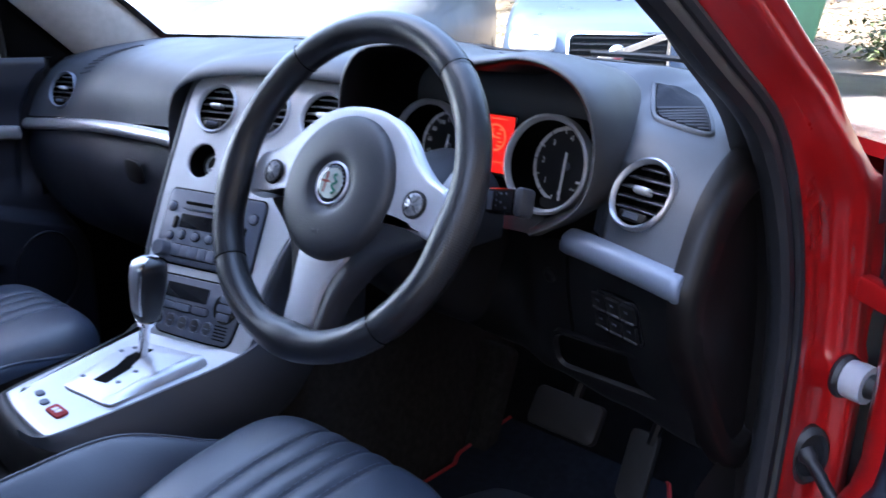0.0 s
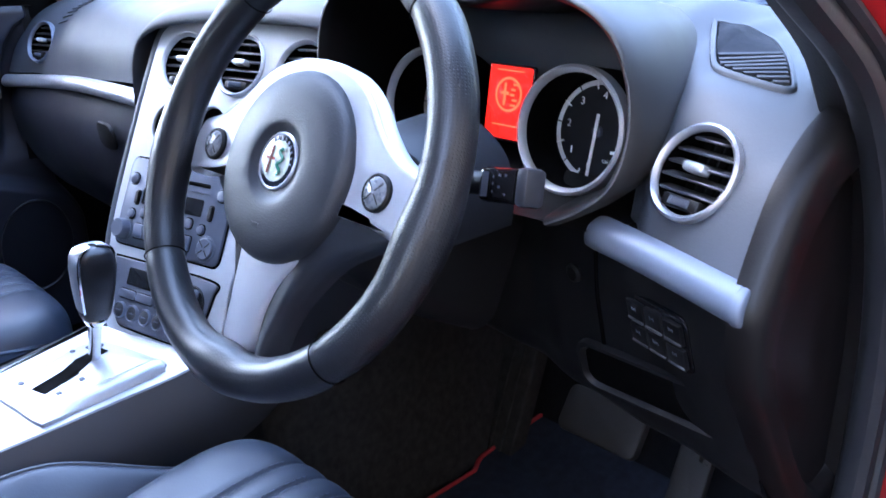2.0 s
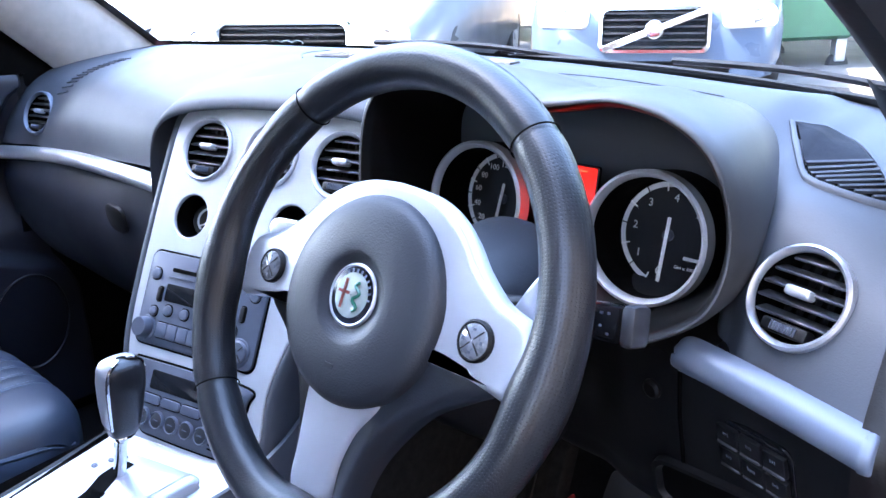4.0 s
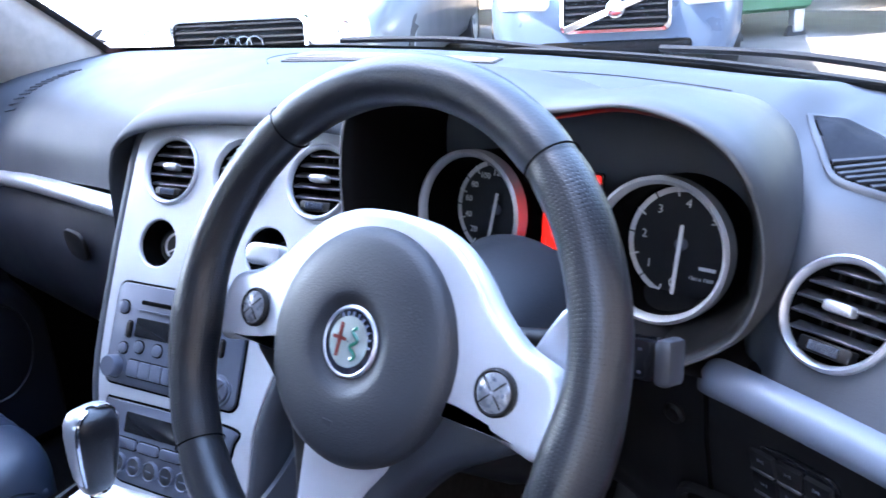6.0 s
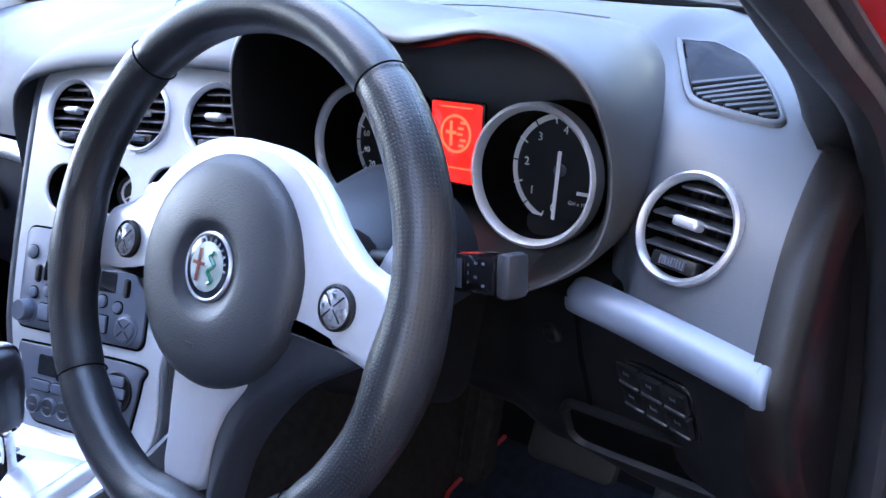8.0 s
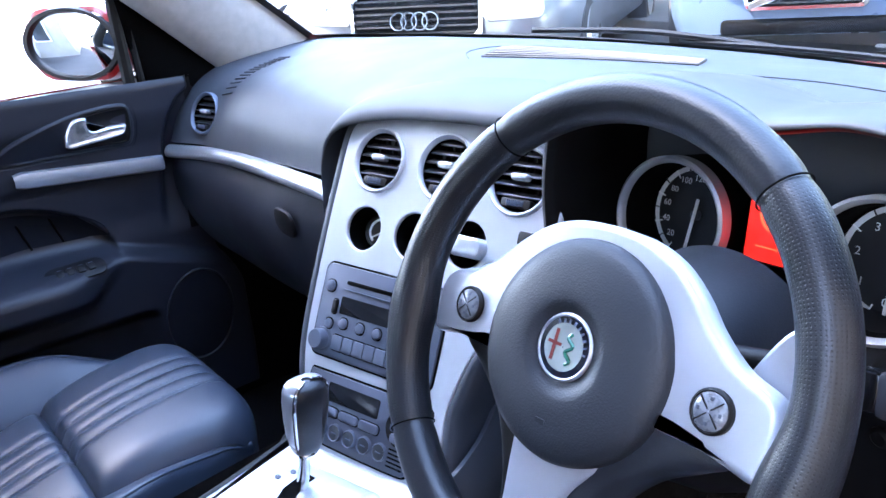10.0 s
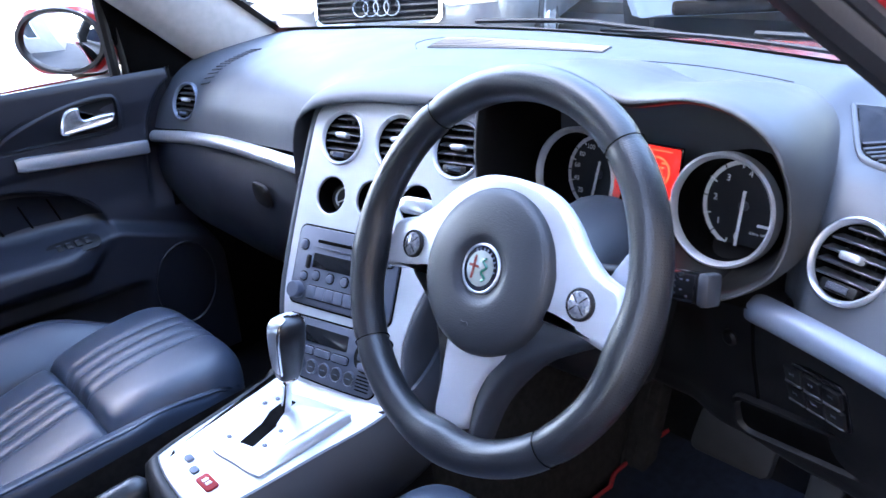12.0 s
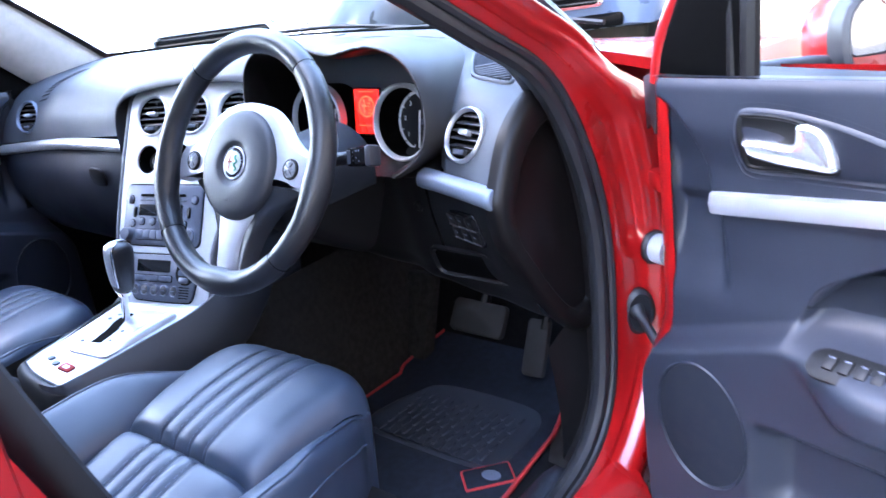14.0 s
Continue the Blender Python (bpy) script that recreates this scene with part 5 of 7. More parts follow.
for k in range(5):
    fit_on(0.018, -0.3005 - 0.0045 * k, 0.022, 0.0016, "slot", MATTB, clim, 0.0007, 0.0008)

# ---- console with the gear gate ----
MC = axes((0.072, -0.071, 0.550), (1, 0, 0), (0, 1, 0.065))
console = thing("gear_console", (0.055, -0.06, 0.40), "satin silver gear console on a dark body", "centre console")
CP = [(-0.072, -0.112), (-0.03, -0.122), (0.04, -0.127), (0.080, -0.122), (0.094, -0.09), (0.100, 0.0), (0.104, 0.10), (0.106, 0.137), (-0.112, 0.118), (-0.104, 0.07), (-0.092, 0.0), (-0.080, -0.08)]
cp = [(p.x, p.y) for p in smooth_path([(x, y, 0) for x, y in CP + CP[:1]], 97)][:-1]
bm = B()
rings(bm, [[MC @ Vector((x + w * ease(0.0, 0.07, x) * ease(0.14, 0.09, y) * ease(-0.125, -0.06, y), y, z * (1 if x < 0.03 else 1 + f * ease(-0.125, -0.06, y)) + 0.10 * max(0, y - 0.10))) for x, y in o] for o, z, w, f in ((cp, -0.008, 0.0, 0), (cp, -0.004, 0.0, 0), (cp, -0.002, 0.0, 0), (inset(cp, 0.002), 0.0, 0.0, 0), (inset(cp, 0.008), 0.0008, 0.0, 0), (inset(cp, 0.02), 0.0012, 0.0, 0))], True, False, True)
part("console_plate", bm, SILVER_L, console, "satin silver console plate", angle=50)
bm = B()
lv = [(inset(cp, -0.030), -0.26), (inset(cp, -0.030), -0.10), (inset(cp, -0.026), -0.040), (inset(cp, -0.018), -0.010), (inset(cp, -0.010), -0.003), (inset(cp, -0.004), -0.0015), (inset(cp, 0.0005), -0.004), (inset(cp, 0.004), -0.008)]
rings(bm, [[MC @ Vector((min(x, 0.100 + 0.13 * (y + 0.114), 0.136 - 0.030 * ease(0.02, 0.10, y)), y, z + 0.10 * max(0, y - 0.10))) for x, y in o] for o, z in lv], True, True, True)
part("console_body", bm, BLACKP, console, "dark padded console body", angle=60)
GP = [(-0.056, 0.040), (-0.046, 0.062), (-0.02, 0.072), (0.030, 0.084), (0.062, 0.090), (0.070, 0.070), (0.073, 0.0), (0.074, -0.040), (0.066, -0.052), (0.020, -0.058), (-0.016, -0.062), (-0.026, -0.052), (-0.045, 0.0)]
gp = [(p.x, p.y) for p in smooth_path([(x, y, 0) for x, y in GP + GP[:1]], 73)][:-1]
bm = B()
plate(bm, MC, gp, 0.006, 0.003)
gate = part("gear_gate", bm, SILVER_L, console, "silver gear gate plate with a stepped slot")
bm = B()
for k in range(1):
    rings(bm, [[MC @ Vector((0.052 + 0.022 * w + 0.004 * y, y, 0.006 + h * math.sin(math.pi * ease(-0.05, 0.02, y) * 0.5) * (1 - ease(0.080, 0.089, y) * 0.6))) for y in [-0.05 + 0.0070 * i for i in range(20)]] for w, h in ((0.0, 0.0), (0.2, 0.007), (0.55, 0.0085), (0.85, 0.004), (1.0, -0.004))], False)
part("gate_ridge", bm, SILVER_L, gate, angle=70)
# no cut in the plate: black boxes on top paint the slot's shaded inside
bm = B()
for x0, y0, x1, y1, w in ((-0.022, 0.056, -0.016, 0.024, 0.017), (-0.016, 0.030, 0.002, 0.002, 0.020), (-0.002, 0.012, 0.010, -0.030, 0.022)):
    p, q = Vector((x0, y0, 0.0062)), Vector((x1, y1, 0.0062))
    box(bm, MC @ Matrix.Translation((p + q) / 2) @ Matrix.Rotation(math.atan2(q.y - p.y, q.x - p.x), 4, "Z"), (q - p).length, w, 0.0012)
part("gate_slot", bm, MATTB, gate)
for x, y in ((-0.047, 0.030), (-0.041, 0.046), (-0.034, 0.058), (0.022, 0.012), (0.030, -0.016), (-0.022, -0.036)):
    bm = B()
    lathe(bm, MC @ Matrix.Translation((x, y, 0.006)), [(0.0045, 0), (0.004, 0.0008), (0.0005, 0.0012)], 14, (1, 0.7))
    part("gear_mark", bm, RADIO, gate)
for x, y, mat_, w in ((-0.030, -0.088, RADIO, 0.014), (-0.004, -0.094, RADIO, 0.014), (0.030, -0.094, REDTRIM, 0.032)):
    bm = B()
    plate(bm, MC @ Matrix.Translation((x, y, 0.001)), rounded(w, 0.016 if w > 0.02 else 0.010, 0.004), 0.003, 0.001)
    part("console_button", bm, mat_, console, "red hazard button" if w > 0.02 else "")
bm = B()
for k in range(2):
    box(bm, MC @ Matrix.Translation((0.026 + 0.008 * k, -0.094, 0.0045)), 0.005, 0.007, 0.0008)
part("hazard_mark", bm, WHITEP, console)

# side panel that carries the console up into the stack
bm = B()


def side_panel(u, v):
    t = smooth_path([(0.128, -0.212, 0.538), (0.166, -0.207, 0.541), (0.187, -0.180, 0.547), (0.201, -0.06, 0.558), (0.215, 0.03, 0.572), (0.206, 0.11, 0.596), (0.172, 0.20, 0.640), (0.165, 0.28, 0.66)], 41)
    k = u * 40
    i = min(int(k), 39)
    p = t[i].lerp(t[i + 1], k - i)
    drop = 0.075 + 0.05 * u
    return Vector((p.x - 0.020 * (1 - v) ** 3 + 0.004 * math.sin(math.pi * v) - 0.012 * v, p.y, p.z + 0.006 * (1 - v) ** 2 - drop * v))


slab(bm, side_panel, 40, 12, (-0.006, 0, -0.001))
part("side_panel", bm, SOFT, console, "smooth dark side panel of the console", angle=70)

lever = thing("gear_lever", (0.046, -0.015, 0.545), "chrome gear lever with black and silver knob", "gear lever")
LB, LT = Vector((0.060, -0.032, 0.552)), Vector((0.096, -0.020, 0.698))
bm = B()
tube(bm, [LB, LB.lerp(LT, 0.2), LB.lerp(LT, 0.42)], [0.0065, 0.0065, 0.0075], 16)
part("shaft", bm, CHROME, lever, "chrome shaft")
bm = B()
ml = Matrix.Translation(LB.lerp(LT, 0.42)) @ Matrix.Rotation(radians(13), 4, "Y") @ Matrix.Rotation(radians(-5), 4, "X") @ Matrix.Diagonal((0.92, 0.92, 0.85, 1.0))
loops = []
KN = ((0.0, 0.024, 0.028), (0.004, 0.029, 0.033), (0.016, 0.032, 0.038), (0.045, 0.036, 0.045), (0.072, 0.037, 0.049), (0.088, 0.036, 0.048), (0.097, 0.031, 0.042), (0.102, 0.022, 0.030), (0.104, 0.008, 0.010))


def knob_ring(h, w, d, f, a0, a1, n):
    res = []
    for k in range(n):
        a = radians(a0 + (a1 - a0) * k / n)
        res.append(ml @ Vector((w / 2 * f * math.copysign(abs(math.cos(a)) ** 0.7, math.cos(a)), -0.1 * h * 0.5 + d / 2 * f * math.copysign(abs(math.sin(a)) ** 0.7, math.sin(a)), h * (1 + 0.02 * (f > 1)))))
    return res


loops = [knob_ring(h, w, d, 1.0, 0, 360, 32) for h, w, d in KN]
rings(bm, loops, True, True, True)
knob = part("knob", bm, RIMLEA, lever, "black leather knob", angle=60)
bm = B()
rings(bm, [knob_ring(h, w, d, 1.035, 85, 308, 24) for h, w, d in KN[2:]], False)
part("knob_shell", bm, SILVER, knob, "silver shell of the knob", angle=60)
bm = B()
tube(bm, [knob_ring(h, w, d, 1.035, 308, 309, 1)[0] for h, w, d in KN[2:]], 0.0014, 6)
tube(bm, [knob_ring(h, w, d, 1.035, 85, 86, 1)[0] for h, w, d in KN[2:]], 0.0014, 6)
part("chrome_line", bm, CHROME, knob)
bm = B()
lathe(bm, ml, [(0.010, -0.010), (0.014, -0.004), (0.015, 0.0), (0.013, 0.003)], 24)
part("collar", bm, CHROME, lever)

hb = thing("handbrake", (0.02, -0.28, 0.45), "black leather handbrake lever between the seats", "handbrake")
bm = B()
tube(bm, smooth_path([(0.005, -0.45, 0.478), (0.006, -0.36, 0.495), (0.008, -0.27, 0.510), (0.010, -0.205, 0.517)], 20), [0.015] * 6 + [0.019] * 12 + [0.017, 0.010], 14)
part("grip", bm, RIMLEA, hb)
bm = B()
tube(bm, [(0.010, -0.206, 0.517), (0.0105, -0.192, 0.518)], 0.007, 12)
part("release_button", bm, CHROME, hb)
bm = B()
box(bm, pose(0.045, -0.38, 0.37), 0.22, 0.36, 0.22, 0.015)
part("rear_console", bm, BLACKP, hb)
bm = B()
box(bm, pose(0.118, -0.245, 0.452, 20, 0, 0), 0.03, 0.022, 0.08, 0.006)
buckle = single("belt_buckle", bm, BLACKP, (0.118, -0.245, 0.41), "black seat belt buckle with a red release button", "belt buckle")
bm = B()
box(bm, pose(0.118, -0.258, 0.4895, 20, 0, 0), 0.018, 0.014, 0.010, 0.002)
part("buckle_button", bm, REDTRIM, buckle, "red release button")

# ---- seats ----
FRONT_PAD = [(-0.182, 0.462), (-0.177, 0.478), (-0.162, 0.494), (-0.11, 0.509), (-0.05, 0.517), (0.0, 0.518), (0.030, 0.511), (0.046, 0.494), (0.050, 0.465), (0.044, 0.39), (0.03, 0.29)]
REAR_PAD = [(-0.176, 0.462), (-0.184, 0.476), (-0.205, 0.480), (-0.30, 0.455), (-0.42, 0.428), (-0.54, 0.41)]


def seat(cx, label, lift=0.0, half=0.158):
    s = thing("seat", (cx, -0.20, 0.26), label, "car seat", "front seats")

    def flute(x):
        """Depth of the stitched lines that part the flutes."""
        g = 0.0
        for k in range(4):
            q = abs(x - (-0.052 + 0.033 * k))
            g += math.exp(-(q / 0.0016) ** 2) * 0.0020 + math.exp(-(q / 0.0075) ** 2) * 0.0030
        return g

    def cushion(profile, u, v, nose):
        p = smooth_path([(0, y, z) for y, z in profile], 61)
        k = v * 60
        i = min(int(k), 59)
        q = p[i].lerp(p[i + 1], k - i)
        t = 2 * u - 1
        x = half * math.copysign(abs(t) ** 0.85, t)
        e = abs(x) / half
        top_ = ease(0.44, 0.49, q.z) if nose else 1.0
        y = q.y - nose * 0.032 * e ** 6 * ease(-0.06, 0.03, q.y)
        z = q.z - 0.036 * e ** 10 * top_ - flute(x) * (0.35 + 0.65 * top_) + 0.003 * math.cos(x * 14)
        return Vector((cx + x * (1 + 0.04 * ease(-0.18, 0.03, q.y)), y, z))

    for name, prof, nose, lab in (("front_panel", FRONT_PAD, 1, "fluted dark leather front cushion panel"), ("rear_panel", REAR_PAD, 0, "fluted dark leather rear cushion panel")):
        bm = B()
        sheet(bm, lambda u, v: cushion(prof, u, v, nose), 240, 50)
        pan = part(name, bm, LEATHER, s, lab, angle=85)
        for k in range(4):
            for off in (-0.0034, 0.0034):
                u = 0.5 + 0.5 * math.copysign((abs(-0.052 + 0.033 * k + off) / half) ** (1 / 0.85), -0.052 + 0.033 * k + off)
                bm = B()
                for n_ in range(26):
                    a, b = cushion(prof, u, 0.10 + 0.030 * n_ * (0.6 if nose else 1), nose), cushion(prof, u, 0.10 + (0.030 * n_ + 0.018) * (0.6 if nose else 1), nose)
                    up = Vector((0, 0, 0.0003))
                    if a.y > -0.5:
                        tube(bm, [a + up, b + up], 0.0005, 4)
                part("stitching", bm, STITCH, pan)
    for sg in (-1, 1):
        def bol(u, v, sg=sg):
            # u runs from the front to the back, v from the seam over the crest down the outside
            y = 0.016 - 0.564 * u - 0.014 * (1 - ease(0.0, 0.07, u)) * ease(0.55, 1.0, v)
            g = ease(0.0, 0.10, u)
            rise = ease(0.02, 0.30, u)
            back = 0.12 * max(0, -y - 0.20)
            cxr, cz = half + 0.005 + 0.065 * ease(0.0, 0.36, u), 0.474 + 0.042 * rise - back * 0.35
            tuck = 1 - ease(0.0, 0.07, u)
            seam = Vector((0.147, 0, 0.464 - back * 0.25 - 0.01 * tuck))
            crest = Vector((cxr, 0, cz - 0.012 * tuck))
            pts = [seam + Vector((-0.010, 0, -0.045)), seam, seam.lerp(crest, 0.5) + Vector((0, 0, 0.006 + 0.004 * rise)), crest, crest + Vector((0.012 * g, 0, -0.022)), crest + Vector((0.014 * g, 0, -0.10)), crest + Vector((0.0, 0, -0.20))]
            q = smooth_path(pts, 31)
            k = v * 30
            i = min(int(k), 29)
            q = q[i].lerp(q[i + 1], k - i)
            return Vector((cx + sg * q.x, y + 0.004 * (1 - ease(0.0, 0.03, u)), q.z))
        bm = B()
        sheet(bm, bol, 50, 36)
        b_ = part("bolster", bm, LEATHER, s, "dark leather side bolster", angle=85)
        bm = B()
        tube(bm, [bol(k / 40, 0.517) + Vector((0, 0, 0.0008)) for k in range(1, 41)], 0.0020, 6)
        part("piping", bm, LEATHER, b_)
        bm = B()
        tube(bm, [bol(k / 40, 0.717) + Vector((sg * 0.0006, 0, 0)) for k in range(1, 41)], 0.0016, 6)
        part("piping", bm, LEATHER, b_)
    bm = B()
    box(bm, pose(cx, -0.26, 0.30 - lift / 2), 0.44, 0.52, 0.13 + lift, 0.02)
    part("seat_base", bm, BLACKP, s, "black plastic seat base")
    bm = B()

    def back(u, v):
        x = -0.25 + 0.50 * u
        b2 = 0.045 * ease(0.12, 0.22, abs(x))
        z = 0.44 + 0.62 * v
        return Vector((cx + x * (1 - 0.18 * v), -0.50 - 0.26 * v + b2 + 0.01 * math.cos(x * 20), z))
    slab(bm, back, 40, 24, (0, -0.09, 0.02))
    part("backrest", bm, LEATHER, s, "dark leather backrest", angle=80)
    bm = B()
    box(bm, pose(cx, -0.80, 1.13, -14, 0, 0), 0.26, 0.09, 0.16, 0.035, 4)
    part("headrest", bm, LEATHER, s)
    s.location.z += lift
    return s


ds = seat(0.412, "dark blue-black leather driver's seat with fluted cushion", 0.025, 0.150)
ps = seat(-0.355, "dark blue-black leather passenger seat with fluted cushion")

# ---- pedals and mat ----
ped = thing("brake_pedal", (0.39, 0.52, 0.37), "worn rubber brake pedal on its arm", "pedal", "pedals")
bm = B()
mp = axes((0.385, 0.505, 0.368), (1, 0.02, -0.02), (0, 0.55, 0.83))
plate(bm, mp, rounded(0.125, 0.066, 0.012), 0.014, 0.005)
part("pad", bm, PEDAL, ped)
bm = B()
tube(bm, smooth_path([(0.39, 0.515, 0.39), (0.392, 0.55, 0.46), (0.395, 0.56, 0.60)], 12), 0.010, 8)
part("arm", bm, BLACKP, ped)
acc = thing("accelerator_pedal", (0.52, 0.50, 0.33), "worn black accelerator pedal pad", "pedal", "pedals")
bm = B()
mp = axes((0.520, 0.498, 0.335), (1, 0.05, 0.02), (0.18, 0.50, 0.85))
plate(bm, mp, rounded(0.046, 0.108, 0.008), 0.012, 0.004)
part("pad", bm, PEDAL, acc)
bm = B()
tube(bm, smooth_path([(0.530, 0.51, 0.37), (0.535, 0.55, 0.45), (0.54, 0.57, 0.58)], 12), 0.008, 8)
part("arm", bm, BLACKP, acc)
bm = B()
mp = axes((0.190, 0.525, 0.305), (1, 0, 0), (0, 0.35, 0.94))
plate(bm, mp, rounded(0.105, 0.24, 0.015), 0.03, 0.006)
rest = single("footrest", bm, TUNNELC, (0.19, 0.55, 0.235), "ribbed grey-brown footrest beside the tunnel", "footrest")
for k in range(4):
    bm = B()
    tube(bm, [mp @ Vector((-0.030 + 0.02 * k, y, 0.0305)) for y in (-0.10, 0, 0.10)], 0.0022, 6)
    part("rib", bm, TUNNELC, rest)

MAT_L = [(0.206, -0.06), (0.213, 0.24), (0.218, 0.35), (0.219, 0.42), (0.206, 0.445), (0.210, 0.50), (0.226, 0.58), (0.285, 0.600)]
MAT_R = [(0.646, -0.06), (0.638, 0.20), (0.618, 0.38), (0.578, 0.50), (0.535, 0.575), (0.46, 0.600)]


def across(line, y):
    for a, b in zip(line, line[1:]):
        if y <= b[1]:
            return a[0] + (b[0] - a[0]) * (y - a[1]) / (b[1] - a[1])
    return line[-1][0]


MAT_Y = [-0.06 + 0.66 * k / 66 for k in range(67)]
mo = [(across(MAT_L, y), y) for y in MAT_Y] + [(0.285 + 0.175 * k / 8, 0.600) for k in range(1, 8)] + [(across(MAT_R, y), y) for y in MAT_Y[::-1]]


def mat_z(x, y, d=0.0):
    return Vector((x, y, 0.246 + d + 0.35 * max(0, y - 0.42) ** 1.3))


mat_thing = thing("floor_mat", (0.42, 0.2, 0.245), "black carpet mat with red binding and rubber heel pad", "floor mat")
bm = B()
slab(bm, lambda u, v: mat_z(across(MAT_L, -0.06 + 0.66 * v) * (1 - u) + across(MAT_R, -0.06 + 0.66 * v) * u, -0.06 + 0.66 * v, 0.002), 30, 66, (0, 0, -0.008))
part("mat_carpet", bm, MATM, mat_thing, angle=60)
bm = B()
tube(bm, [mat_z(x, y, 0.001) for x, y in mo], 0.0042, 6, closed=True)
part("binding", bm, REDTRIM, mat_thing, "red mat binding")
HP = [(0.290, 0.250), (0.272, 0.285), (0.300, 0.380), (0.345, 0.425), (0.52, 0.430), (0.575, 0.405), (0.590, 0.345), (0.588, 0.250), (0.56, 0.232), (0.32, 0.232)]
hp = [(p.x, p.y) for p in smooth_path([(x, y, 0) for x, y in HP + HP[:1]], 61)][:-1]
bm = B()
rings(bm, [[mat_z(x, y, d) for x, y in o] for o, d in ((hp, 0.000), (hp, 0.0025), (inset(hp, 0.006), 0.0042), (inset(hp, 0.012), 0.0025))], True, False, True)
heel = part("heel_pad", bm, MATR, mat_thing, "ribbed rubber heel pad")
for k in range(14):
    x = 0.320 + 0.0175 * k
    bm = B()
    n_ = 5
    for j in range(n_):
        y0 = 0.255 + 0.029 * j + (0.010 if k % 2 else 0)
        box(bm, Matrix.Translation(mat_z(x, y0, 0.0032)), 0.006, 0.022, 0.004, 0.001, 1)
    part("rib", bm, MATR, heel)
bm = B()
plate(bm, Matrix.Translation((0.585, 0.225, 0.2475)) @ Matrix.Rotation(radians(48), 4, "Z"), rounded(0.085, 0.055, 0.004), 0.003, 0.001)
tab = part("mat_badge", bm, REDTRIM, mat_thing, "small red-edged badge on the mat")
bm = B()
plate(bm, Matrix.Translation((0.585, 0.225, 0.2505)) @ Matrix.Rotation(radians(48), 4, "Z"), rounded(0.078, 0.048, 0.003), 0.001, 0.0003)
part("badge_cloth", bm, MATM, tab)
bm = B()
lathe(bm, Matrix.Translation((0.590, 0.228, 0.2516)), [(0.016, 0), (0.012, 0.0012), (0.0005, 0.0014)], 24, (1.1, 0.8))
part("badge_mark", bm, RADIOB, tab)

# ---- doors ----
WING = [(0.60, 0.13), (0.735, 0.106), (0.753, 0.103), (0.784, 0.098), (0.823, 0.084), (0.850, 0.064), (0.862, 0.045), (0.870, 0.015), (0.95, 0.0)]


def table(rows, x):
    for a, b in zip(rows, rows[1:]):
        if x <= b[0]:
            return a[1] + (b[1] - a[1]) * max(0, (x - a[0]) / (b[0] - a[0]))
    return rows[-1][1]


